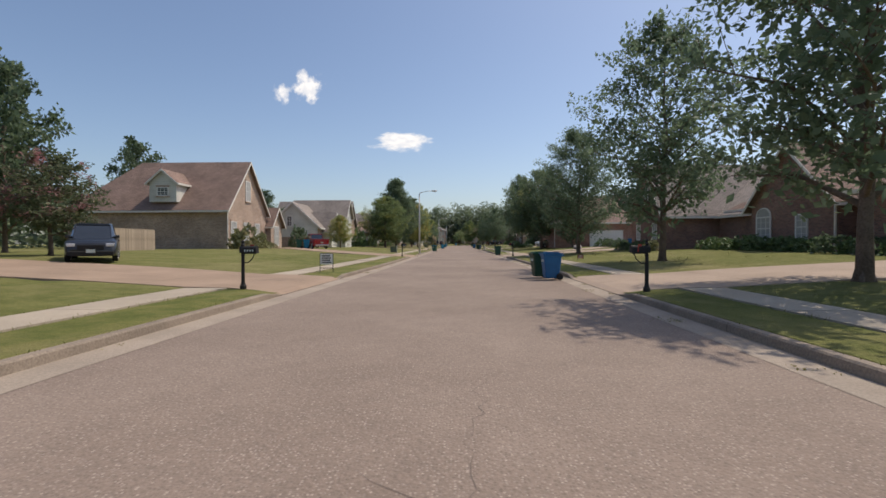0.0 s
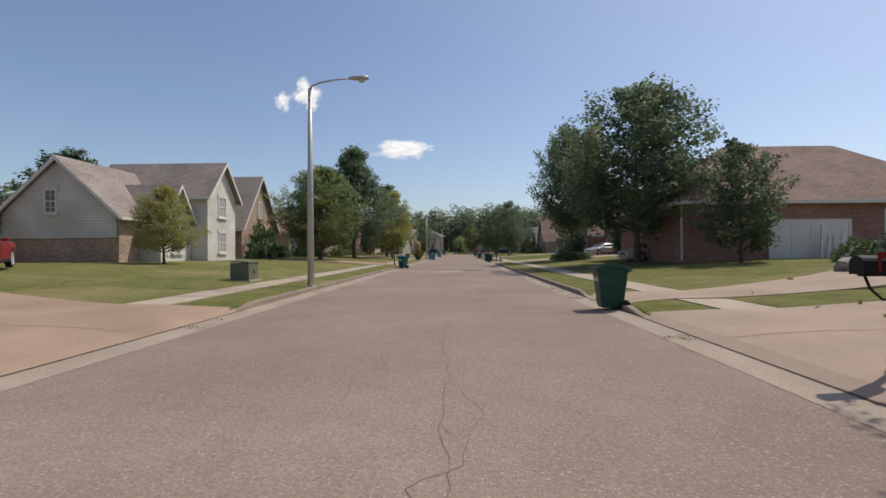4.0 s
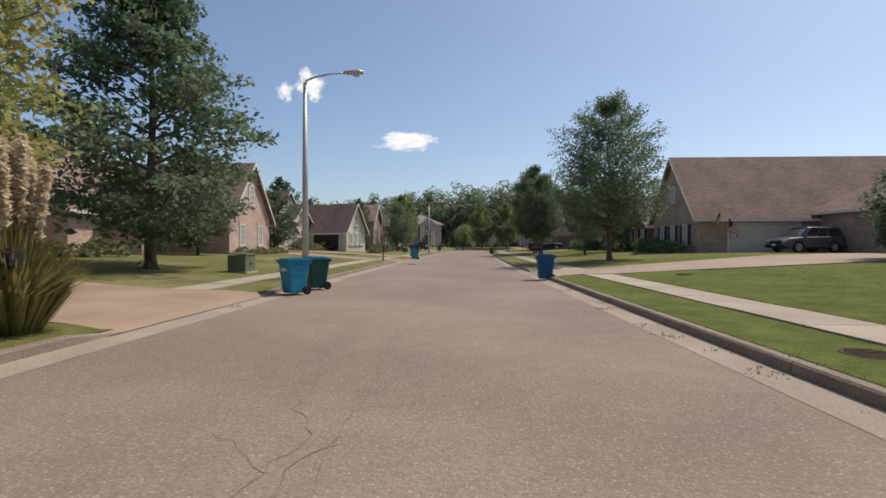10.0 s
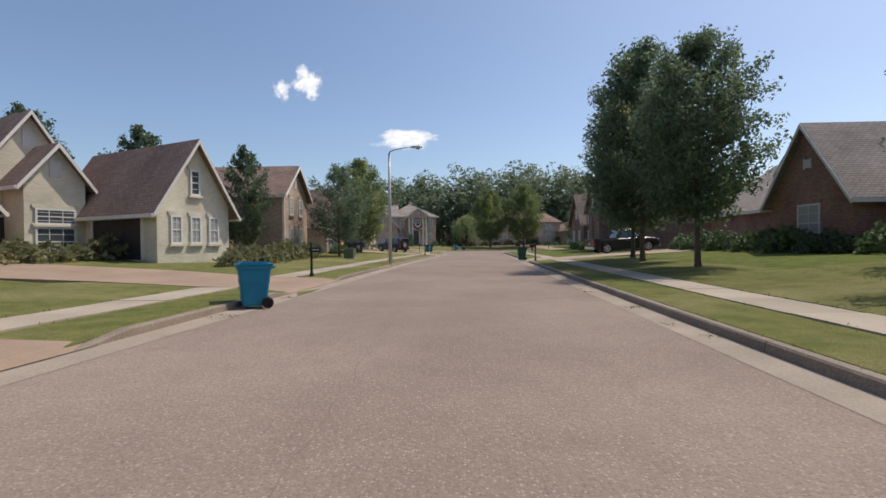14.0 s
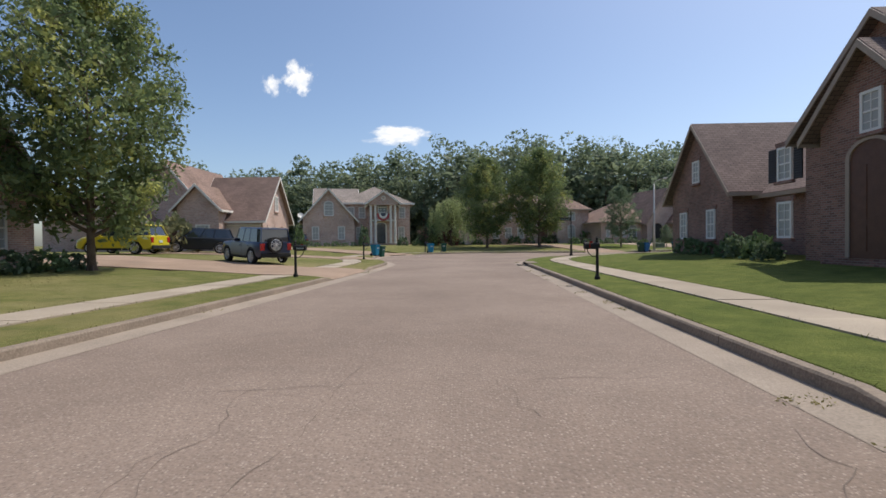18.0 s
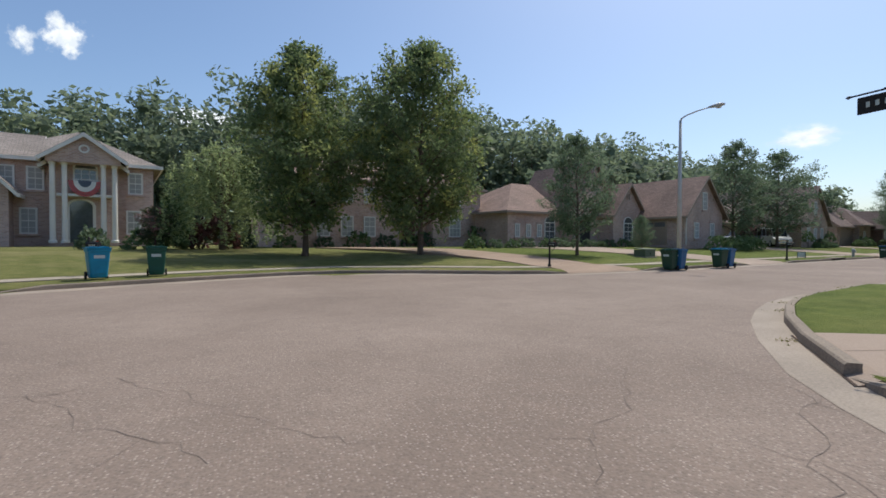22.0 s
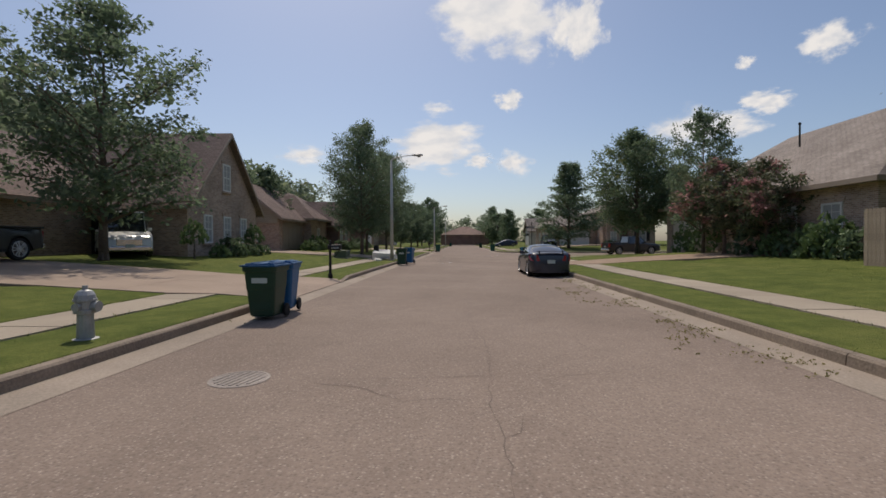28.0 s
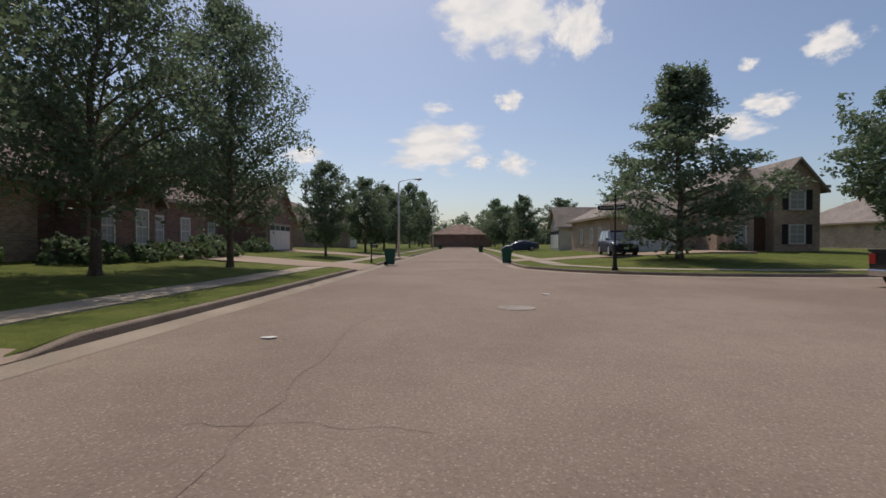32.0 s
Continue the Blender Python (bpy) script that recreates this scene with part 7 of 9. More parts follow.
def sign_post(x, y, rot):
    ob = thing("street_sign", pose(x, y, ground(x, y), 0, 0, rot), "street name blades hung from scroll arms on a black post", "street sign")
    bm = bmesh.new()
    lathe(bm, [(0.045, 0.9), (0.038, 1.0), (0.034, 3.2), (0.05, 3.22), (0.05, 3.3), (0.03, 3.33), (0.055, 3.4), (0.03, 3.48), (0.008, 3.55)], 14)
    part("post", bm, BLACK, ob)
    bm = bmesh.new()
    lathe(bm, [(0.14, -0.1), (0.14, 0.12), (0.1, 0.2), (0.08, 0.7), (0.095, 0.75), (0.06, 0.85), (0.045, 0.92)], 14)
    part("post_base", bm, BLACK, ob, "fluted black post base")
    for a in (90, 180):
        bm = bmesh.new()
        tube(bm, [(0.03, 0, 3.0), (0.9, 0, 3.0)], [0.014, 0.011], 8)
        tube(bm, [(0.9, 0, 3.0), (0.94, 0, 3.0), (0.97, 0, 3.0)], [0.011, 0.022, 0.003], 8)
        tube(bm, [(0.03, 0, 3.28)] + [(0.03 + 0.55 * k / 8, 0, 3.28 - 0.27 * math.sin(math.pi * k / 16)) for k in range(1, 9)], [0.01] * 9, 6)
        arm = part("arm", bm, BLACK, ob, "thin black scroll arm")
        arm.matrix_basis = pose(0, 0, 0, 0, 0, a)
        bm = bmesh.new()
        box(bm, 0.08, 0.84, -0.012, 0.012, 2.76, 2.965, 0.005)
        bl = part("name_blade", bm, BLACK, ob, "black street name blade with pale bars")
        bl.matrix_basis = pose(0, 0, 0, 0, 0, a)
        bm = bmesh.new()
        for k in range(7):
            for s in (-0.0145, 0.0125):
                box(bm, 0.15 + k * 0.093, 0.19 + k * 0.093, s, s + 0.002, 2.83, 2.895)
        part("lettering", bm, LABEL, bl)


sign_post(12.19, 210.35, 0)
p = at2(206.6, -7.9)
sign_post(p.x, p.y, 24)


def yard_sign(x, y, rot, w, h, z, mat, label):
    ob = thing("yard_sign", pose(x, y, ground(x, y), 0, 0, rot), label, "yard sign")
    bm = bmesh.new()
    box(bm, -w / 2, w / 2, -0.008, 0.008, z, z + h)
    part("panel", bm, mat, ob)
    bm = bmesh.new()
    for k in (-1, 1):
        box(bm, k * w / 2 - 0.012, k * w / 2 + 0.012, -0.012, 0.012, -0.15, z + h)
    box(bm, -w / 2, w / 2, -0.012, 0.012, z - 0.16, z - 0.14)
    box(bm, -w / 2, w / 2, -0.014, 0.014, z + h, z + h + 0.02)
    part("stake_frame", bm, BLACK, ob)
    bm = bmesh.new()
    for k in range(4):
        box(bm, -w * 0.36, w * (0.36 - 0.07 * (k % 2)), -0.012, 0.012, z + h * (0.14 + 0.2 * k), z + h * (0.24 + 0.2 * k))
    part("lettering", bm, SHUTTER if mat is WHITE else WHITE, ob)


yard_sign(-5.40, 19.54, 0, 0.55, 0.45, 0.35, WHITE, "white framed yard sign with dark lettering bars in the verge")
yard_sign(40.6, 229.9, 100, 0.5, 0.34, 0.12, LABEL, "pale yard sign with white bars on a lawn edge")
yard_sign(8.20, 30.95, -8, 0.36, 0.24, 0.1, TAIL, "small red yard sign on the lawn")


def flat_disc(name, x, y, r, z, mat, label, ry=None):
    ob = thing(name, pose(x, y, z), label, "manhole cover")
    bm = bmesh.new()
    lathe(bm, [(r, -0.02), (r, 0.006), (r * 0.9, 0.01), (r * 0.88, 0.004), (r * 0.5, 0.005)], 28)
    if ry:
        for v in bm.verts:
            v.co.y *= ry
    part("cover", bm, mat, ob)
    bm = bmesh.new()
    for k in range(-3, 4):
        w = math.sqrt(max(0, (r * 0.8) ** 2 - (k * r * 0.22) ** 2))
        box(bm, -w, w, k * r * 0.22 - 0.012, k * r * 0.22 + 0.012, 0.004, 0.012)
    if ry:
        for v in bm.verts:
            v.co.y *= ry
    part("ribs", bm, mat, ob)


flat_disc("manhole_cover", -2.15, 136.17, 0.36, 0.002, PATCH_DARK, "worn iron manhole cover set in the road")
flat_disc("manhole_cover", 2.45, 88.01, 0.22, 0.004, IRON, "rusty iron manhole cover set in the road")
p = at2(193.4, -2.1)
flat_disc("manhole_cover", p.x, p.y, 0.42, 0.004, PATCH_GREY, "pale worn manhole cover set in the road")
p = at2(147.9, 2.25)
flat_disc("manhole_cover", p.x, p.y, 0.3, 0.0, PATCH_GREY, "worn manhole cover set in the road")
for x, y in ((6.10, 107.12), (6.10, 135.74), (9.70, 119.14)):
    flat_disc("meter_cover", x, y, 0.3, ground(x, y) + 0.02, MULCH, "dark sunken meter cover in the grass", 1.0)

# pampas grass, rocks, planter
def pampas(x, y, h):
    rng = np.random.default_rng(3)
    ob = thing("pampas_grass", pose(x, y, ground(x, y)), "clump of pampas grass with pale plumes at the kerb", "grass")
    k = 900
    a = rng.random(k) * 6.283
    r = rng.random(k) ** 0.6
    top = np.stack([np.cos(a) * r * 1.0, np.sin(a) * r * 1.0, h * 0.55 * (1.1 - 0.5 * r) * (0.6 + 0.5 * rng.random(k))], 1)
    bot = np.stack([np.cos(a) * r * 0.3, np.sin(a) * r * 0.3, np.zeros(k)], 1)
    side = np.stack([-np.sin(a), np.cos(a), np.zeros(k)], 1) * 0.018
    mid = bot * 0.4 + top * 0.6 + np.array([0, 0, 0.18])
    share("blades", quads_mesh("blades", np.concatenate([np.stack([bot - side, bot + side, mid + side, mid - side], 1), np.stack([mid - side, mid + side, top + side * 0.2, top - side * 0.2], 1)]), BLADE_DRY), ob, pose(0, 0, 0))
    bm = bmesh.new()
    cents = []
    for j in range(13):
        an, rr = rng.random() * 6.28, rng.random() * 0.45
        tip = Vector((math.cos(an) * rr * 1.2, math.sin(an) * rr * 1.2, h * (0.8 + 0.25 * rng.random())))
        tube(bm, [(math.cos(an) * 0.1, math.sin(an) * 0.1, 0.2), tip], [0.008, 0.006], 4, False)
        for t in np.linspace(0.6, 1.0, 11):
            cents.append(Vector((math.cos(an) * 0.1, math.sin(an) * 0.1, 0.2)).lerp(tip, t))
    part("stems", bm, BLADE_DRY, ob)
    share("plumes", quads_mesh("plumes", leaf_cards(rng, [tuple(c) for c in cents], 0.06, 24, 0.08, 2.2), PLUME), ob, pose(0, 0, 0))


pampas(-4.70, 108.00, 2.8)
for x, y, r in ((14.40, 55.60, 0.5), (18.90, 56.60, 0.52), (22.80, 57.00, 0.55)):
    bm = bmesh.new()
    bmesh.ops.create_icosphere(bm, subdivisions=2, radius=r)
    for v in bm.verts:
        v.co *= 1 + 0.25 * noise.noise(v.co * 3 + Vector((x, y, 0)))
        v.co.z = v.co.z * 0.7 + r * 0.35
    ob = part("boulder", bm, ROCK)
    ob.matrix_basis = pose(x, y, ground(x, y))
    tagged(ob, "grey garden boulder beside a driveway", "rock", "drive boulders")

# white posts leaning on the garage wall
for k in range(4):
    bm = bmesh.new()
    hgt = (1.9, 1.35, 1.3, 1.6)[k]
    box(bm, -0.06, 0.06, -0.06, 0.06, 0, hgt, 0.008)
    ob = part("white_post", bm, WHITE)
    ob.matrix_basis = pose(21.7 + 0.34 * k, 66.55, ground(21.7, 66.55), 6 if k % 2 else 3, 0, 8 * k)
    tagged(ob, "white painted post leaning by a garage door", "post", "leaning white posts")

# board fences
def fence(a, b, h=1.8):
    a, b = Vector(a), Vector(b)
    l = (b - a).length
    ang = math.degrees(math.atan2(b.y - a.y, b.x - a.x))
    ob = thing("board_fence", pose(a.x, a.y, ground(a.x, a.y) - 0.05, 0, 0, ang), "weathered upright board fence", "fence")
    bm = bmesh.new()
    prism(bm, [(0, 0, 0), (0.14, 0, 0), (0.14, 0, h - 0.06), (0.11, 0, h), (0.03, 0, h), (0, 0, h - 0.06)], (0, 0.022, 0))
    me = finish("board", bm, FENCE)
    for k in range(int(l / 0.15)):
        share("board", me, ob, pose(k * 0.15, random.uniform(-0.004, 0.004), random.uniform(-0.02, 0.02), 0, 0, 0))
    for z in (0.35, 1.4):
        bm = bmesh.new()
        box(bm, 0, l, 0.022, 0.06, z, z + 0.09)
        part("rail", bm, FENCE, ob)


fence(near2(15.5, -13.2)[:2], near2(-14.0, -12.9)[:2], 1.9)
fence(at1(38.5, -26)[:2], at1(45.8, -26)[:2])
fence(at1(62, 33)[:2], at1(54, 33)[:2])
fence((28.60, 67.61), (41.00, 67.61))

# ---- road surface wear ----
def flat_strip(bm, pts, w, z):
    prev = None
    for i, p in enumerate(pts):
        q = pts[min(i + 1, len(pts) - 1)] - pts[max(i - 1, 0)]
        n = Vector((-q.y, q.x)).normalized()
        ww = w[i] if isinstance(w, list) else w
        cur = (bm.verts.new((p.x - n.x * ww, p.y - n.y * ww, z)), bm.verts.new((p.x + n.x * ww, p.y + n.y * ww, z)))
        if prev:
            bm.faces.new((prev[0], prev[1], cur[1], cur[0]))
        prev = cur


rc = random.Random(9)
bm = bmesh.new()


def crack(p, d, length, w=0.0036, wander=0.42):
    pts, ang = [Vector(p)], d
    for k in range(max(3, int(length / 0.16))):
        ang = d + rc.gauss(0, wander)
        pts.append(pts[-1] + Vector((math.cos(ang), math.sin(ang))) * 0.16)
    flat_strip(bm, pts, [w * rc.uniform(0.35, 1.3) for _ in pts], 0.0035 + rc.random() * 0.001)
    for q in pts[4::9]:
        if rc.random() < 0.3 and length > 2:
            crack(q, d + rc.choice((-1, 1)) * rc.uniform(0.5, 1.3), length * 0.18, w * 0.7)


for k in range(70):
    q = Vector((rc.uniform(-2, 19), rc.uniform(199, 223)))
    if outward(q.x, q.y) < -0.4:
        crack(q, rc.uniform(0, 3.14), rc.uniform(0.8, 3.0), 0.0024, 0.6)
for s in np.arange(-2, 240, 2.6):
    if rc.random() < 0.22:
        crack(at1(s, rc.gauss(-0.3, 0.5))[:2], math.pi / 2 + rc.gauss(0, 0.06), rc.uniform(2, 6))
    if rc.random() < 0.33:
        d0 = rc.uniform(-3.2, 1.5)
        crack(at1(s, d0)[:2], rc.gauss(0, 0.08), rc.uniform(1.2, 4.5), 0.0034)
    if rc.random() < 0.3:
        crack(at1(s, rc.uniform(-3, 3))[:2], rc.uniform(0, 6.28), rc.uniform(0.5, 1.6), 0.004)
for u in np.arange(116, 260, 2.4):
    a = math.atan2(U2.y, U2.x)
    if rc.random() < 0.2:
        crack(at2(u, rc.gauss(0.1, 0.35))[:2], a + rc.gauss(0, 0.05), rc.uniform(2, 6))
    if rc.random() < 0.36:
        crack(at2(u, rc.uniform(-3.2, 0.5))[:2], a + math.pi / 2 + rc.gauss(0, 0.1), rc.uniform(1.5, 4.5), 0.0036)
    if rc.random() < 0.35:
        crack(at2(u, rc.uniform(-3, 3))[:2], rc.uniform(0, 6.28), rc.uniform(0.5, 1.6), 0.004)
for k in range(46):
    crack((rc.uniform(0, 17), rc.uniform(204, 221)), rc.uniform(0, 6.28), rc.uniform(1, 4), 0.0032)


def seam(pts, w=0.0036):
    """A long crack that wanders along a given line."""
    q, drift = [], 0.0
    for a, b in zip(pts, pts[1:]):
        a, b = Vector(a[:2]), Vector(b[:2])
        n = max(2, int((b - a).length / 0.14))
        side = Vector((-(b - a).y, (b - a).x)).normalized()
        for k in range(n):
            drift = drift * 0.93 + rc.gauss(0, 0.022)
            q.append(a.lerp(b, k / n) + side * drift)
    flat_strip(bm, q, [w * rc.uniform(0.25, 1.35) for _ in q], 0.0042)
    for p in q[5::11]:
        if rc.random() < 0.35:
            crack(p, rc.uniform(0, 6.28), rc.uniform(0.25, 0.9), 0.003)


seam([at1(s, d) for s, d in ((100, -0.2), (118, 0.1), (135, -0.3), (150, -0.2), (164, -0.3), (172, -0.9), (184, -0.6), (204, -0.1), (212, -0.1), (222, 0.4), (231, 0.1), (238, 1.0))])
seam([at1(s, d) for s, d in ((24, 0.3), (34, 0.9), (39, 1.4), (46, 0.6), (58, 0.5), (72, -0.3))], 0.005)
seam([at2(u, n) for u, n in ((114, 0.6), (123, -0.3), (135, -0.2), (150, -0.3), (165, 0.0), (172, 0.0), (182, 0.42), (190, 0.8), (205, 0.4), (240, 0.2))])
for a, b in (((205.6, -1.5), (206.0, 3.3)), ((224.2, -1.9), (223.7, -0.2)), ((226.4, 0.3), (226.1, 2.8)), ((150.5, -2.6), (150.9, 1.0)), ((96.2, -3.0), (96.6, 2.4)), ((176.5, -3.4), (176.2, 0.2)), ((30.4, -2.8), (30.1, 2.4))):
    seam([at1(*a), at1((a[0] + b[0]) / 2 + 0.2, (a[1] + b[1]) / 2), at1(*b)], 0.0034)
for a, b in (((120.3, 0.3), (120.4, -3.0)), ((117.9, 1.2), (121.2, 1.3)), ((147.7, 2.4), (148.0, -0.6)), ((148.0, -0.9), (148.6, -3.4)), ((166.9, 0.2), (167.1, 1.9)), ((156.5, -2.4), (156.2, 2.6))):
    seam([at2(*a), at2((a[0] + b[0]) / 2 + 0.15, (a[1] + b[1]) / 2), at2(*b)], 0.0034)
me = bpy.data.meshes.new("cracks")
bm.to_mesh(me)
bm.free()
me.materials.append(CRACK)
tagged(new("road_cracks", me), "dark wandering cracks in the asphalt", "crack", kind="stuff")


def patch(name, outline, mat, label, z=0.0045):
    bm = bmesh.new()
    n = len(outline)
    pts = []
    for i in range(n):
        a, b = Vector(outline[i]), Vector(outline[(i + 1) % n])
        for k in range(6):
            q = a.lerp(b, k / 6)
            pts.append((q.x + rc.gauss(0, 0.035), q.y + rc.gauss(0, 0.035), z - 0.02))
    prism(bm, pts, (0, 0, 0.02))
    tagged(part(name, bm, mat), label, "road patch", kind="structure")


patch("road_patch", [(-0.50, 70.20), (0.20, 69.69), (0.90, 70.72), (1.50, 72.28), (1.00, 72.80), (0.10, 72.19), (-0.40, 71.41)], PATCH_GREY, "pale broken concrete patch in the asphalt")
patch("road_patch", [(1.35, 72.11), (2.75, 72.11), (2.70, 74.18), (1.40, 74.18)], PATCH_DARK, "darker asphalt repair patch")
patch("road_patch", [(3.20, 69.60), (4.10, 69.34), (4.10, 73.06), (3.40, 72.80)], PATCH_DARK, "darker asphalt repair patch")

# litter, leaves and tufts in the gutters
rng = np.random.default_rng(12)
tufts = []
for e, cnt in ((EL, 90), (ER, 200), (ES, 20)):
    for _ in range(cnt):
        i = rng.integers(40, len(e.p) - 60)
        q = e.at(i, rng.uniform(0.0, 0.5), 0.02)
        k = rng.integers(4, 16)
        c = np.array([[q[0] + rng.normal() * 0.12, q[1] + rng.normal() * 0.12, 0.03] for _ in range(k)])
        tufts.append(leaf_cards(rng, c, 0.09, 4, 0.017, 0.2))
for _ in range(22):
    p = at2(rng.uniform(148, 162), -3.9 + 1.3 * rng.random() ** 2)
    c = np.array([[p.x + rng.normal() * 0.3, p.y + rng.normal() * 0.14, 0.02] for _ in range(16)])
    tufts.append(leaf_cards(rng, c, 0.06, 4, 0.018, 0.25))
for _ in range(160):
    x = rng.uniform(6.2, 16)
    y = rng.uniform(22, 54)
    if outward(x, y) > 3.5:
        tufts.append(leaf_cards(rng, np.array([[x, y, ground(x, y) + 0.05]]), 0.02, 1, 0.07, 0.3))
t = np.concatenate(tufts)
tagged(new("fallen_leaves", quads_mesh("fallen_leaves", t, BLADE_DRY)), "dry fallen leaves and grass tufts in the gutters", "leaves", kind="stuff")
rs2 = random.Random(4)
for u, n, w, l in ((177.6, 1.4, 0.06, 0.11), (178.4, 0.9, 0.08, 0.12), (179.0, 1.7, 0.05, 0.09), (189.5, 1.9, 0.09, 0.14), (165.2, -3.0, 0.12, 0.3), (106.0, 4.5, 0.12, 0.2), (196.5, -3.2, 0.12, 0.16)):
    p = at2(u, n)
    bm = bmesh.new()
    prism(bm, [(rs2.uniform(0.8, 1.2) * l * math.cos(a), rs2.uniform(0.8, 1.2) * w * math.sin(a), 0) for a in np.linspace(0, 5.6, 8)], (0, 0, 0.012))
    ob = part("litter", bm, WHITE)
    ob.matrix_basis = pose(p.x, p.y, 0.006, 2, 3, rs2.uniform(0, 360))
    tagged(ob, "flattened scrap of white paper on the road", "litter", "litter scraps")

# short grass on the verges and the lawns next to the pavement
rng = np.random.default_rng(21)
blades = []
for e, cnt in ((EL, 120000), (ER, 110000), (ES, 15000)):
    i = rng.integers(30, len(e.p) - 40, cnt)
    f = rng.random(cnt)[:, None]
    base = e.p[i] * (1 - f) + e.p[np.minimum(i + 1, len(e.p) - 1)] * f
    pick = rng.random(cnt)
    d = np.where(pick < 0.42, rng.uniform(D_GRASS, D_WALK0 - 0.02, cnt), D_WALK1 + 0.02 + rng.random(cnt) ** 1.6 * 5.0)
    edge = rng.random(cnt) < 0.12
    d = np.where(edge, np.where(pick < 0.3, D_GRASS + rng.normal(0, 0.03, cnt), np.where(pick < 0.6, D_WALK0 + rng.normal(0, 0.03, cnt), D_WALK1 + rng.normal(0, 0.03, cnt))), d)
    xy = base + e.n[i] * d[:, None]
    keep = np.ones(cnt, bool)
    for a, b in GAPS[id(e)]:
        keep &= ~((i >= a - 1) & (i <= b))
    z = np.interp(d, (0, D_GRASS, D_WALK0, D_WALK1, 6.5, 14), (0.14, 0.15, 0.18, 0.2, 0.42, 0.82))
    hgt = np.where(edge, 0.045, 0.02) * (0.5 + rng.random(cnt))
    a = rng.random(cnt) * 6.283
    w = 0.007 + 0.009 * rng.random(cnt)
    P = np.stack([xy[:, 0], xy[:, 1], z], 1)
    s = np.stack([np.cos(a), np.sin(a), np.zeros(cnt)], 1) * w[:, None]
    lean = np.stack([rng.normal(size=cnt) * 0.5, rng.normal(size=cnt) * 0.5, np.ones(cnt)], 1) * hgt[:, None]
    blades.append(np.stack([P - s, P + s, P + lean], 1)[keep])
blades = np.concatenate(blades)
bx, by = blades[:, 0, 0], blades[:, 0, 1]
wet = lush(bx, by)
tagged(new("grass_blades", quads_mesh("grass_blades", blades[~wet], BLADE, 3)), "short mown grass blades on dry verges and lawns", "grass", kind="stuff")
tagged(new("turf_blades", quads_mesh("turf_blades", blades[wet], BLADE_TURF, 3)), "short green grass blades on watered lawns, toned as if backlit", "grass", kind="stuff")

# ---- parked vehicles ----
CARS = {
    "sedan": dict(L=4.6, W=1.78, wb=2.7, r=0.32, clear=0.2, belt=((-2.3, 0.62), (-2.26, 0.9), (-2.1, 1.0), (-1.55, 1.03), (0, 0.99), (1.0, 0.97), (1.5, 0.9), (2.05, 0.78), (2.25, 0.64), (2.3, 0.5)), base=(-1.75, 1.15), top=(-0.85, 0.3), roof=1.43),
    "coupe": dict(L=4.4, W=1.76, wb=2.7, r=0.34, clear=0.18, belt=((-2.2, 0.66), (-2.17, 0.92), (-2.0, 1.04), (-1.5, 1.05), (0, 0.98), (0.95, 0.96), (1.45, 0.9), (1.95, 0.78), (2.15, 0.64), (2.2, 0.5)), base=(-1.85, 1.1), top=(-0.75, 0.15), roof=1.40),
    "suv": dict(L=4.75, W=1.88, wb=2.8, r=0.37, clear=0.26, belt=((-2.37, 0.7), (-2.35, 1.05), (-2.25, 1.12), (0, 1.1), (0.95, 1.08), (1.2, 1.06), (2.0, 0.98), (2.25, 0.85), (2.37, 0.6)), base=(-2.3, 1.25), top=(-2.0, 0.4), roof=1.76),
    "jeep": dict(L=4.2, W=1.8, wb=2.6, r=0.38, clear=0.3, belt=((-2.1, 0.7), (-2.09, 1.08), (-2.0, 1.12), (0, 1.1), (0.65, 1.1), (0.9, 1.08), (1.8, 1.02), (2.05, 0.9), (2.1, 0.6)), base=(-2.05, 0.8), top=(-1.95, 0.35), roof=1.78),
    "pickup": dict(L=5.6, W=1.95, wb=3.5, r=0.4, clear=0.32, belt=((-2.8, 0.75), (-2.78, 1.12), (-2.7, 1.17), (-0.7, 1.17), (1.1, 1.15), (1.4, 1.14), (2.4, 1.08), (2.7, 0.95), (2.8, 0.65)), base=(-0.75, 1.4), top=(-0.6, 0.7), roof=1.86),
    "van": dict(L=5.4, W=1.98, wb=3.3, r=0.36, clear=0.28, belt=((-2.7, 0.7), (-2.69, 1.2), (-2.6, 1.26), (0, 1.26), (1.5, 1.24), (1.9, 1.16), (2.45, 1.0), (2.65, 0.85), (2.7, 0.6)), base=(-2.65, 1.85), top=(-2.5, 1.2), roof=2.15),
}
CAR_SAYS = {"sedan": "sedan", "coupe": "sporty coupe", "suv": "estate SUV", "jeep": "boxy off-road car", "pickup": "pickup truck", "van": "van"}


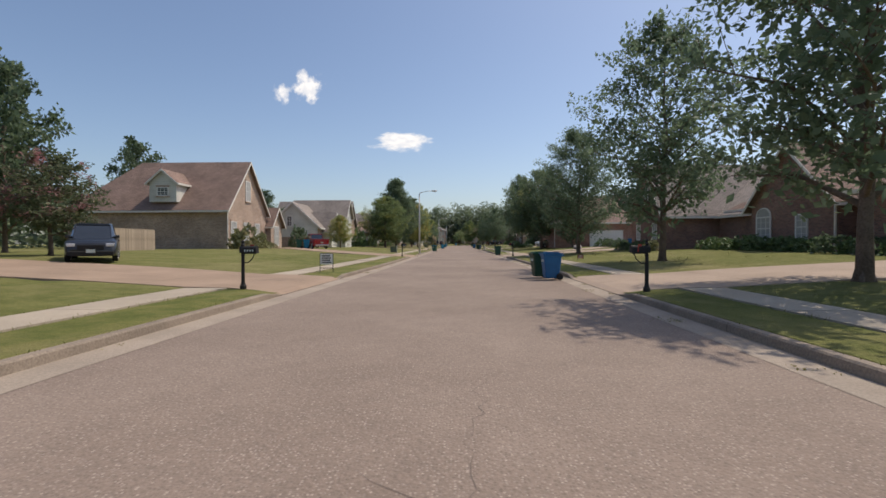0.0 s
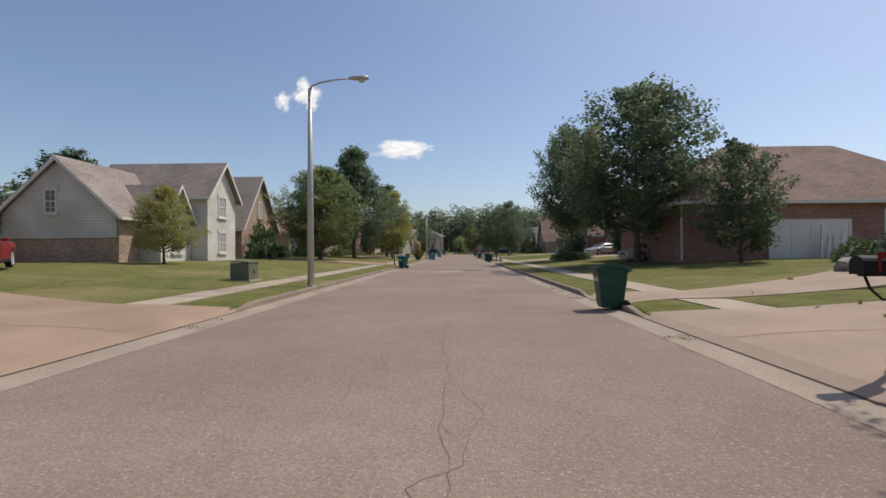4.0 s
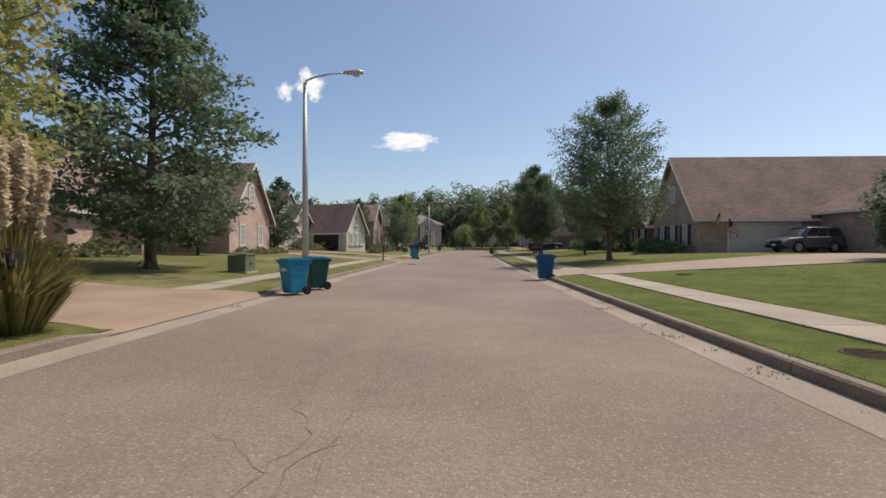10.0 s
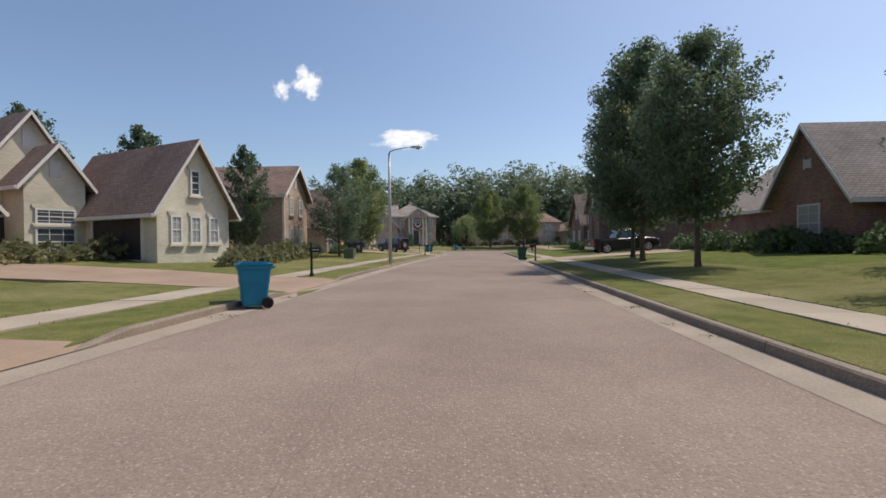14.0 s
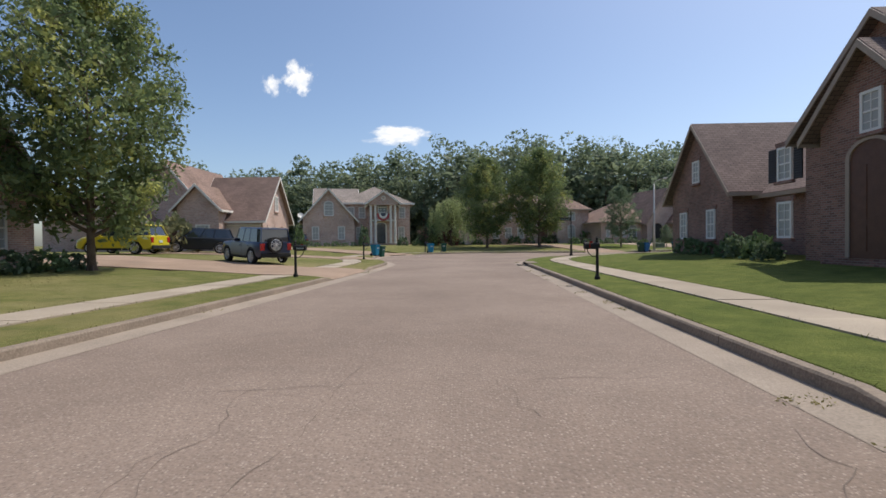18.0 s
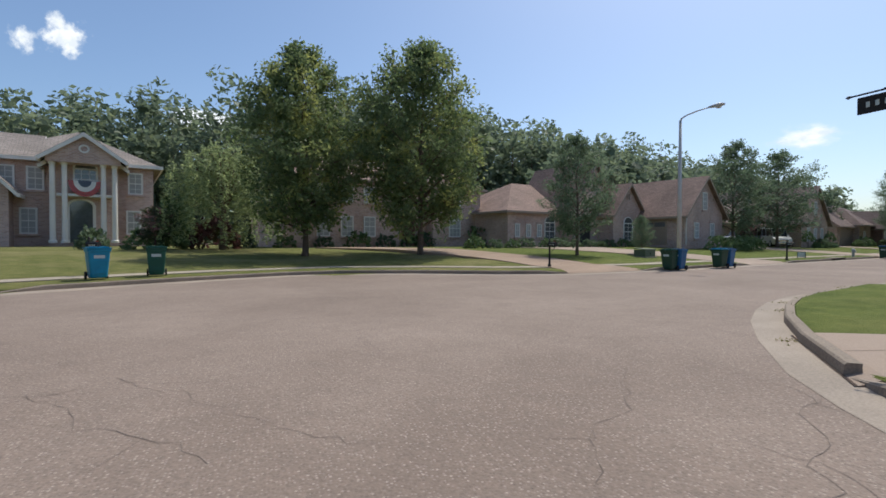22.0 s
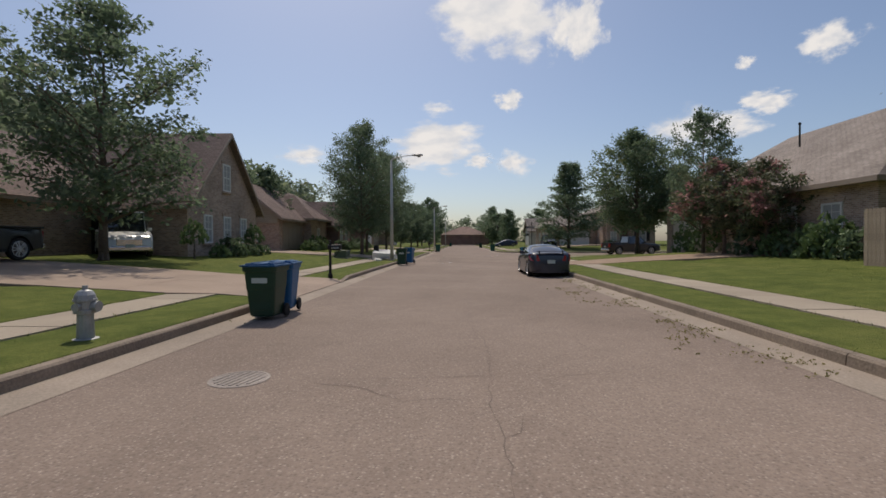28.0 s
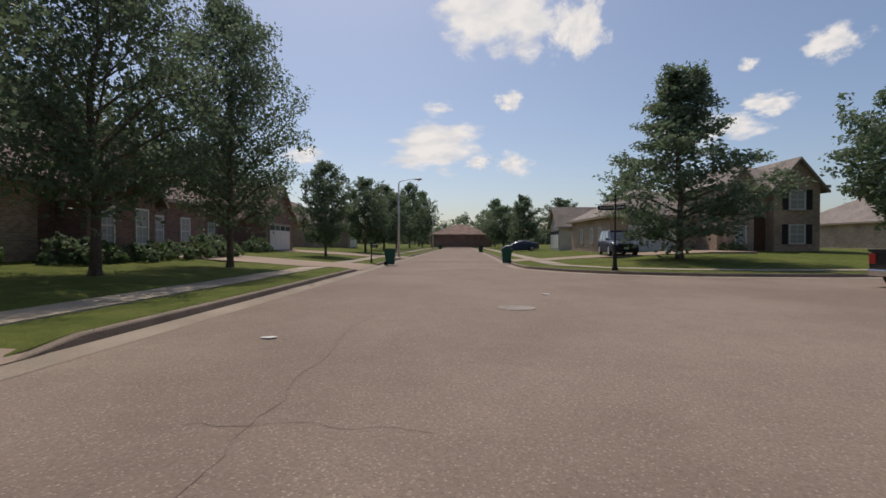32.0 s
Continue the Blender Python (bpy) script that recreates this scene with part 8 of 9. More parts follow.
def wheel_meshes(r):
    def hoop(bm, prof, n=28):
        rows = [[bm.verts.new((q * math.cos(2 * math.pi * k / n), q * math.sin(2 * math.pi * k / n), z)) for q, z in prof] for k in range(n)]
        for a, b in zip(rows, rows[1:] + rows[:1]):
            for k in range(len(prof)):
                bm.faces.new((a[k], a[(k + 1) % len(prof)], b[(k + 1) % len(prof)], b[k]))
    t = bmesh.new()
    hoop(t, [(r * 0.73, -0.1), (r * 0.94, -0.11), (r, -0.08), (r, 0.08), (r * 0.94, 0.11), (r * 0.73, 0.1)])
    m = bmesh.new()
    hoop(m, [(r * 0.66, -0.09), (r * 0.735, -0.1), (r * 0.735, 0.1), (r * 0.69, 0.106), (r * 0.66, 0.06)])
    for k in range(10):
        a = 2 * math.pi * (k // 2) / 5 + (0.17 if k % 2 else -0.17)
        c, s = math.cos(a), math.sin(a)
        o, w = (0.06 if k % 2 else -0.06) * r, r * 0.042
        prism(m, [(c * r * q - s * (o * (1 - q) + e * w), s * r * q + c * (o * (1 - q) + e * w), 0.05 if q > 0.3 else 0.07) for q, e in ((0.1, 1), (0.7, 1.0), (0.7, -1.0), (0.1, -1))], (0, 0, 0.035))
    lathe(m, [(r * 0.17, 0.02), (r * 0.17, 0.105), (r * 0.1, 0.115), (0.001, 0.115)], 14)
    d = bmesh.new()
    lathe(d, [(r * 0.02, -0.02), (r * 0.6, -0.02), (r * 0.6, 0.0), (r * 0.02, 0.0)], 22)
    return finish("tyre", t, RUBBER), finish("rim", m, ALLOY), finish("brake_disc", d, IRON)


WHEELS = {}
ROOFLINE = {"coupe": ((-1.86, 0.99), (-1.5, 1.13), (-1.0, 1.3), (-0.5, 1.385), (0.0, 1.4), (0.4, 1.33), (0.75, 1.18), (1.16, 0.94)),
            "sedan": ((-1.8, 1.0), (-1.45, 1.14), (-1.0, 1.33), (-0.5, 1.42), (0.1, 1.43), (0.55, 1.34), (0.9, 1.18), (1.25, 0.95))}


def curved_cabin(ob, kind, hw, zb, paint):
    """A rounded cabin: one glass shell, with roof, rails and pillars lying on it."""
    line = ROOFLINE[kind]
    lx, lz = [p[0] for p in line], [p[1] for p in line]
    co = np.polyfit(lx, lz, 5)
    x0, x1 = lx[0], lx[-1]

    def skin(x, v, off=0.0):
        zr = float(np.polyval(co, x))
        z0 = min(zb(x), zr) - 0.02
        e = min(1.0, (x - x0 + 0.25) / 0.7, (x1 - x + 0.35) / 0.7)
        w = hw * 0.93 * (0.78 + 0.22 * math.sqrt(max(0.0, e)))
        f = v * math.pi / 2
        return (x, (w + off) * math.cos(f) ** 0.62, z0 + (zr - z0 + off) * math.sin(f) ** 0.92)

    def patch(name, xa, xb, va, vb, mat, off, nx=12, nv=8, lab=""):
        bm = bmesh.new()
        for s in (-1, 1):
            if vb < 1.0:
                bm = bmesh.new()
            g = []
            for i in range(nx + 1):
                row = []
                for j in range(nv + 1):
                    v = va + (vb - va) * j / nv
                    a, b = (xa(v) if callable(xa) else xa), (xb(v) if callable(xb) else xb)
                    p = skin(a + (b - a) * i / nx, v, off)
                    row.append(bm.verts.new((p[0], s * p[1], p[2])))
                g.append(row)
            for r, q in zip(g, g[1:]):
                for k in range(nv):
                    bm.faces.new((r[k], r[k + 1], q[k + 1], q[k]))
            if vb < 1.0:
                part(name, bm, mat, ob, lab, smooth=True)
        if vb == 1.0:
            bmesh.ops.remove_doubles(bm, verts=bm.verts[:], dist=0.002)
            part(name, bm, mat, ob, lab, smooth=True)
    patch("glasshouse", x0, x1, 0.0, 1.0, CAR_GLASS, 0.0, 26, 12)
    rear, front = -0.78, 0.22
    patch("roof", rear, front, 0.5, 1.0, paint, 0.012)
    patch("roof_rail", x0 + 0.1, x1 - 0.06, 0.42, 0.54, paint, 0.012, 24, 2)
    patch("rear_pillar", x0, lambda v: x0 + 0.52 + 0.55 * v, 0.0, 0.54, paint, 0.012)
    patch("middle_pillar", lambda v: -0.3 - 0.1 * v, lambda v: -0.2 - 0.1 * v, 0.0, 0.46, RUBBER, 0.008, 2, 6)
    patch("window_seal", x0 + 0.5, x1 - 0.12, 0.0, 0.07, RUBBER, 0.01, 24, 2)




def car(kind, x, y, rot, paint, word, z=None):
    """A parked vehicle whose nose points along rot."""
    d = CARS[kind]
    L, W, r = d["L"], d["W"], d["r"]
    z = z if z is not None else ground(x, y) + 0.035
    # sit on the slope of the ground
    f = Vector((math.cos(radians(rot)), math.sin(radians(rot))))
    if z > 0.1:
        za, zb = ground(x + f.x * d["wb"] / 2, y + f.y * d["wb"] / 2), ground(x - f.x * d["wb"] / 2, y - f.y * d["wb"] / 2)
        z, tip = (za + zb) / 2 + 0.035, -math.degrees(math.atan2(za - zb, d["wb"]))
    else:
        tip = 0
    ob = thing("car", pose(x, y, z, 0, tip, rot), word + " " + CAR_SAYS[kind] + (" parked at the kerb" if z < 0.1 else " parked on a driveway"), "truck" if kind == "pickup" else kind if kind == "van" else "car")
    hw = W / 2
    ax = d["wb"] / 2
    bx = np.array([p[0] for p in d["belt"]])
    bz = np.array([p[1] for p in d["belt"]])
    xs = sorted(set([*bx.tolist(), *np.linspace(-L / 2, L / 2, 34).tolist()]))
    bm = bmesh.new()
    rings = []
    for q in xs:
        top = float(np.interp(q, bx, bz))
        e = min(1.0, (L / 2 - abs(q)) / 0.55)
        w = hw * (0.74 + 0.26 * max(0, e) ** 0.4) if kind in ("coupe", "sedan") else hw * (0.86 + 0.14 * math.sqrt(max(0, e)))
        lo = d["clear"] + 0.12 * (1 - math.sqrt(max(0, e)))
        for s in (-ax, ax):
            dx = abs(q - s)
            if dx < r * 1.13:
                lo = max(lo, r + math.sqrt(max(0, (r * 1.13) ** 2 - dx ** 2)) * 0.98)
        lo = min(lo, top - 0.06)
        sh = lo + (top - lo) * 0.62
        half = [(0, lo), (w * 0.93, lo), (w, lo + 0.04), (w * 1.0, sh), (w * 0.975, top - 0.05), (w * 0.93, top - 0.008), (w * 0.8, top + 0.012), (0, top + 0.03)]
        ring = [bm.verts.new((q, yy, zz)) for yy, zz in half] + [bm.verts.new((q, -yy, zz)) for yy, zz in half[::-1][1:-1]]
        rings.append(ring)
    n = len(rings[0])
    for a, b in zip(rings, rings[1:]):
        for k in range(n):
            bm.faces.new((a[k], a[(k + 1) % n], b[(k + 1) % n], b[k]))
    bm.faces.new(rings[0][::-1])
    bm.faces.new(rings[-1])
    body = part("body", bm, paint, ob, smooth=True)
    body.data.set_sharp_from_angle(angle=radians(38))
    b0, b1 = d["base"]
    t0, t1 = d["top"]
    rz = d["roof"]

    def zb(q):
        return float(np.interp(q, bx, bz))
    gw, tw = hw * 0.9, hw * 0.74 if kind not in ("van", "jeep") else hw * 0.82
    curved = kind in ("coupe", "sedan")
    if curved:
        curved_cabin(ob, kind, hw, zb, paint)
    else:
        bm = bmesh.new()
        lowr = [(b0, gw * 0.93, zb(b0)), (b0 + 0.3, gw, zb(b0 + 0.3)), (b1 - 0.4, gw, zb(b1 - 0.4)), (b1, gw * 0.8, zb(b1))]
        upr = [(t0, tw * 0.93, rz - 0.03), (t0 + 0.3, tw, rz), (t1 - 0.25, tw, rz), (t1, tw * 0.9, rz - 0.03)]
        vl = [bm.verts.new((a, b, c - 0.03)) for a, b, c in lowr] + [bm.verts.new((a, -b, c - 0.03)) for a, b, c in lowr[::-1]]
        vu = [bm.verts.new((a, b, c - 0.02)) for a, b, c in upr] + [bm.verts.new((a, -b, c - 0.02)) for a, b, c in upr[::-1]]
        for k in range(8):
            bm.faces.new((vl[k], vl[(k + 1) % 8], vu[(k + 1) % 8], vu[k]))
        bm.faces.new(vu)
        part("glasshouse", bm, CAR_GLASS, ob)
        bm = bmesh.new()
        ru = [(t0 - 0.05, tw * 0.95), (t0 + 0.3, tw + 0.015), (t1 - 0.25, tw + 0.015), (t1 + 0.05, tw * 0.92)]
        lo = [bm.verts.new((a, b, rz - 0.05)) for a, b in ru] + [bm.verts.new((a, -b, rz - 0.05)) for a, b in ru[::-1]]
        hi = [bm.verts.new((a * 0.97 + (t0 + t1) / 2 * 0.03, b * 0.88, rz + 0.02)) for a, b in ru] + [bm.verts.new((a * 0.97 + (t0 + t1) / 2 * 0.03, -b * 0.88, rz + 0.02)) for a, b in ru[::-1]]
        for k in range(8):
            bm.faces.new((lo[k], lo[(k + 1) % 8], hi[(k + 1) % 8], hi[k]))
        bm.faces.new(hi)
        bm.faces.new(lo[::-1])
        part("roof", bm, paint, ob)
    mids = [0.5] if kind in ("coupe", "pickup") else ([0.36, 0.68] if kind in ("suv", "van", "jeep") else [0.52])
    for s in (-1, 1):
        posts = [((b0 + 0.02, gw * 0.94, zb(b0)), (t0, tw * 0.95, rz - 0.03), 0.06 if kind != "coupe" else 0.1), ((b1 - 0.03, gw * 0.83, zb(b1)), (t1, tw * 0.92, rz - 0.03), 0.045)]
        for f2 in mids:
            a, b = b0 + 0.3 + (b1 - b0 - 0.7) * f2, t0 + 0.3 + (t1 - t0 - 0.55) * f2
            posts.append(((a, gw, zb(a)), (b, tw, rz - 0.02), 0.05))
        for lo3, hi3, w in (() if curved else posts):
            bm = bmesh.new()
            p0, p1 = Vector((lo3[0], s * (lo3[1] + 0.008), lo3[2] - 0.03)), Vector((hi3[0], s * (hi3[1] + 0.008), hi3[2]))
            prism(bm, [p0 - Vector((w, 0, 0)), p0 + Vector((w, 0, 0)), p1 + Vector((w * 0.8, 0, 0)), p1 - Vector((w * 0.8, 0, 0))], (0, -s * 0.03, 0))
            part("pillar", bm, paint, ob)
        bm = bmesh.new()
        box(bm, b1 - 0.5, b1 - 0.3, s * (gw + 0.06) - 0.09, s * (gw + 0.06) + 0.09, zb(b1 - 0.4) + 0.0, zb(b1 - 0.4) + 0.14, 0.03)
        part("wing_mirror", bm, paint, ob)
        bm = bmesh.new()
        box(bm, L / 2 - 0.28, L / 2 - 0.04, s * hw * 0.72 - 0.16, s * hw * 0.72 + 0.14, zb(L / 2 - 0.2) - 0.16, zb(L / 2 - 0.2) - 0.02, 0.03)
        part("headlight", bm, HEAD, ob)
        bm = bmesh.new()
        tl = 0.34 if kind in ("suv", "van", "pickup", "jeep") else 0.16
        box(bm, -L / 2 - 0.012, -L / 2 + 0.2, s * hw * 0.78 - 0.13, s * hw * 0.78 + 0.1, zb(-L / 2 + 0.1) - 0.08 - tl, zb(-L / 2 + 0.1) - 0.08, 0.03)
        if kind == "coupe":
            bm = bmesh.new()
            prism(bm, [(-2.225, s * 0.48, 0.72), (-2.15, s * 0.75, 0.70), (-1.98, s * 0.845, 0.74), (-1.74, s * 0.895, 0.93), (-2.0, s * 0.845, 0.99), (-2.19, s * 0.56, 0.96)], (0.09, -s * 0.05, 0))
        part("tail_light", bm, TAIL, ob)
        for a in ([b0 + 1.1, b0 + 1.95] if kind not in ("coupe", "pickup") else [b0 + 1.3 if kind == "coupe" else b0 + 0.75]):
            bm = bmesh.new()
            box(bm, a - 0.1, a + 0.1, s * hw - 0.03, s * hw + 0.03, zb(a) - 0.22, zb(a) - 0.18, 0.012)
            part("door_handle", bm, paint if kind != "pickup" else CHROME, ob)
            bm = bmesh.new()
            box(bm, a - 0.22, a - 0.212, s * hw - 0.01, s * hw + 0.003, d["clear"] + 0.14, zb(a) - 0.06)
            part("door_seam", bm, RUBBER, ob)
        bm = bmesh.new()
        box(bm, -ax + r * 1.2, ax - r * 1.2, s * hw - 0.03, s * hw + 0.012, d["clear"] - 0.02, d["clear"] + 0.1, 0.01)
        part("sill_trim", bm, RUBBER if kind != "coupe" else paint, ob)
        if kind == "coupe":
            bm = bmesh.new()
            box(bm, -ax + r * 1.3, ax - r * 1.3, s * hw + 0.002, s * hw + 0.012, d["clear"] + 0.105, d["clear"] + 0.118)
            part("chrome_strip", bm, CHROME, ob, "thin chrome strip")
    for e in (-1, 1):
        bm = bmesh.new()
        if kind in ("coupe", "sedan"):
            ys = [hw * 0.92 * k / 8 for k in range(-8, 9)]
            prism(bm, [(e * (L / 2 + 0.05 - 0.42 * abs(y / hw) ** 3.2), y, d["clear"] + 0.02) for y in ys] + [(e * (L / 2 - 0.5), y, d["clear"] + 0.02) for y in (hw * 0.9, -hw * 0.9)], (0, 0, 0.34))
            bmesh.ops.bevel(bm, geom=[q for q in bm.edges if abs(q.verts[0].co.z - q.verts[1].co.z) < 0.01], offset=0.05, segments=3, affect="EDGES")
        else:
            box(bm, e * L / 2 - 0.1, e * L / 2 + 0.1, -hw * 0.86, hw * 0.86, d["clear"] + 0.06, d["clear"] + 0.27, 0.04)
        part("bumper", bm, CHROME if kind == "pickup" or kind == "van" else (paint if kind in ("coupe", "sedan") else RUBBER), ob)
        bm = bmesh.new()
        zz = d["clear"] + (0.42 if e < 0 else 0.2)
        box(bm, e * (L / 2 + 0.012) - 0.015 + (0.1 * e if e > 0 else 0), e * (L / 2 + 0.012) + 0.015 + (0.1 * e if e > 0 else 0), -0.16, 0.16, zz, zz + 0.15)
        part("number_plate", bm, LABEL, ob, "plain pale number plate")
    bm = bmesh.new()
    box(bm, L / 2 - 0.03, L / 2 + 0.02, -hw * 0.5, hw * 0.5, d["clear"] + 0.3, zb(L / 2 - 0.15) - 0.06, 0.015)
    part("grille", bm, BLACK if kind != "van" else CHROME, ob)
    if kind == "coupe":
        bm = bmesh.new()
        box(bm, -L / 2 + 0.02, -L / 2 + 0.2, -hw * 0.7, hw * 0.7, 1.12, 1.145, 0.01)
        for s in (-1, 1):
            box(bm, -L / 2 + 0.08, -L / 2 + 0.16, s * hw * 0.55 - 0.03, s * hw * 0.55 + 0.03, 1.0, 1.125)
        part("spoiler", bm, paint, ob)
    if kind == "pickup":
        # Solid dark plate on the body; the open bed's shade is its colour.
        bm = bmesh.new()
        box(bm, -2.66, -0.86, -hw * 0.8, hw * 0.8, 1.1, 1.205)
        part("bed_shade_plate", bm, RUBBER, ob, "dark plate coloured as the shaded hollow of the load bed")
        bm = bmesh.new()
        for s in (-1, 1):
            box(bm, -2.78, -0.74, s * hw * 0.88 - 0.07, s * hw * 0.88 + 0.07, 1.16, 1.235, 0.015)
        box(bm, -2.8, -2.66, -hw * 0.9, hw * 0.9, 1.14, 1.235, 0.015)
        part("bed_rail", bm, paint, ob)
    if r not in WHEELS:
        WHEELS[r] = wheel_meshes(r)
    ty, ri, disc = WHEELS[r]
    for a in (-ax, ax):
        for s in (-1, 1):
            w = share("wheel", ty, ob, pose(a, s * (hw - 0.1), r, -90 * s, 0, 0))
            share("rim", ri, w, pose(0, 0, 0))
            share("brake_disc", disc, w, pose(0, 0, 0))
    if kind == "jeep":
        w = share("spare_wheel", ty, ob, pose(-L / 2 - 0.11, 0.1, 0.98, 0, -90, 0))
        share("rim", ri, w, pose(0, 0, 0))
    return ob


car("suv", -15.60, 19.89, -55, P_BLACK, "dark").scale = (0.92, 0.92, 0.88)
car("pickup", -16.80, 55.80, 124, P_RED, "red").scale = (0.93, 0.93, 0.93)
car("sedan", 18.60, 95.97, 200, P_SILVER, "pale silver")
car("sedan", 25.50, 97.27, 190, P_NAVY, "dark blue")
car("suv", 26.00, 136.17, 190, P_GREY, "dark grey")
car("sedan", 15.00, 73.06, 185, P_SILVER, "silver")
car("pickup", 14.80, 177.80, 8, P_BLACK, "dark grey")
car("jeep", -7.30, 197.60, 140, P_NAVY, "navy blue")
car("suv", -15.40, 206.80, 205, P_BLACK, "black")
car("suv", -17.25, 201.70, 178, P_YELLOW, "bright yellow")
p = at2(165.8, -3.4)
car("coupe", p.x, p.y, 14.2, P_DUSK, "dark navy", 0.0).scale = (0.93, 0.92, 0.9)
p = at2(168.9, 16.9)
car("van", p.x, p.y, 236, P_WHITE, "white")
p = at2(159.6, 17.0)
car("pickup", p.x, p.y, 192, P_BLACK, "black")
p = at2(221.5, -12.2)
car("suv", p.x, p.y, 190, P_NAVY, "dark blue")
p = at2(199.4, -17.2)
car("pickup", p.x, p.y, -66, P_BLACK, "black", 0.0)
p = at2(252, -8.5)
car("sedan", p.x, p.y, 105, P_NAVY, "dark")
p = Vector((-20.2, 242.6))
car("suv", p.x, p.y, 120, P_BLACK, "black")

# ---- house extras ----
def flag_pole(x, y, z, rot):
    ob = thing("flag", pose(x, y, z, 0, 0, rot), "striped flag on a short slanting pole by a garage", "flag")
    bm = bmesh.new()
    tube(bm, [(0, 0, 0), (0, -1.0, 0.9)], [0.014, 0.012], 7)
    part("pole", bm, WHITE, ob)
    for k in range(7):
        bm = bmesh.new()
        prism(bm, [(0, -0.95 + k * 0.08 + 0.003, 0.82 - k * 0.072), (0.04, -0.95 + k * 0.08 + 0.003, 0.1 - k * 0.06), (0.04, -0.87 + k * 0.08, 0.03 - k * 0.06), (0, -0.87 + k * 0.08, 0.75 - k * 0.072)], (0.006, 0, 0))
        part("stripe", bm, TAIL if k % 2 == 0 else WHITE, ob)
    bm = bmesh.new()
    prism(bm, [(-0.006, -0.95, 0.82), (0.012, -0.95, 0.5), (0.012, -0.66, 0.26), (-0.006, -0.66, 0.57)], (0.022, 0, 0))
    part("canton", bm, P_NAVY, ob)


flag_pole(cx(160) - 17.2, 136.7, 3.0, 0)
flag_pole(cx(160) + 20.2, 138.5, 3.1, 0)
# mattress and rubbish heap by the lamp on the second street
p = at2(180.2, 5.6)
ob = thing("mattress", pose(p.x, p.y, ground(p.x, p.y) + 0.28, 4, -6, 20), "discarded white mattress lying on a rubbish heap", "mattress")
bm = bmesh.new()
box(bm, -1.0, 1.0, -0.75, 0.75, 0, 0.3, 0.06)
part("pad", bm, WHITE, ob)
bm = bmesh.new()
tube(bm, [(-1.0, -0.75, 0.24), (1.0, -0.75, 0.24), (1.0, 0.75, 0.24), (-1.0, 0.75, 0.24), (-1.0, -0.75, 0.24)], [0.015] * 5, 6)
part("piping", bm, TRIM, ob)
ob = thing("box_spring", pose(p.x, p.y, ground(p.x, p.y) + 0.06, 4, -6, 20), "discarded pale box spring under a mattress", "bed base")
bm = bmesh.new()
box(bm, -1.0, 1.0, -0.74, 0.74, 0, 0.22, 0.03)
part("frame", bm, TRIM, ob)
ob = thing("office_chair", pose(p.x + 0.2, p.y + 0.4, ground(p.x, p.y) + 0.5, 0, 0, 60), "broken black chair on a rubbish heap", "chair")
bm = bmesh.new()
box(bm, -0.3, 0.3, -0.3, 0.3, 0, 0.12, 0.04)
part("seat", bm, RUBBER, ob)
bm = bmesh.new()
box(bm, -0.26, 0.26, 0.26, 0.36, 0.08, 0.5, 0.04)
part("backrest", bm, RUBBER, ob)
for k in range(22):
    q = at2(179.3 + rs2.uniform(-1.5, 2.6), 4.9 + rs2.uniform(-0.75, 0.9))
    w, d2, hh = (rs2.uniform(0.2, 0.45), rs2.uniform(0.15, 0.3), rs2.uniform(0.1, 0.32)) if k % 3 else (rs2.uniform(0.4, 0.7), 0.06, 0.05)
    bm = bmesh.new()
    prism(bm, [(-w, -d2, 0), (w, -d2 * 0.8, 0), (w * 0.9, d2, 0), (-w * 0.8, d2, 0)], (0.04, 0.02, hh))
    ob = part("cardboard_box", bm, (FENCE, SLAB, TRIM)[k % 3])
    ob.matrix_basis = pose(q.x, q.y, ground(q.x, q.y), rs2.uniform(-12, 12), rs2.uniform(-12, 12), rs2.uniform(0, 360))
    tagged(ob, "crushed box thrown on a rubbish heap", "box", "rubbish heap")

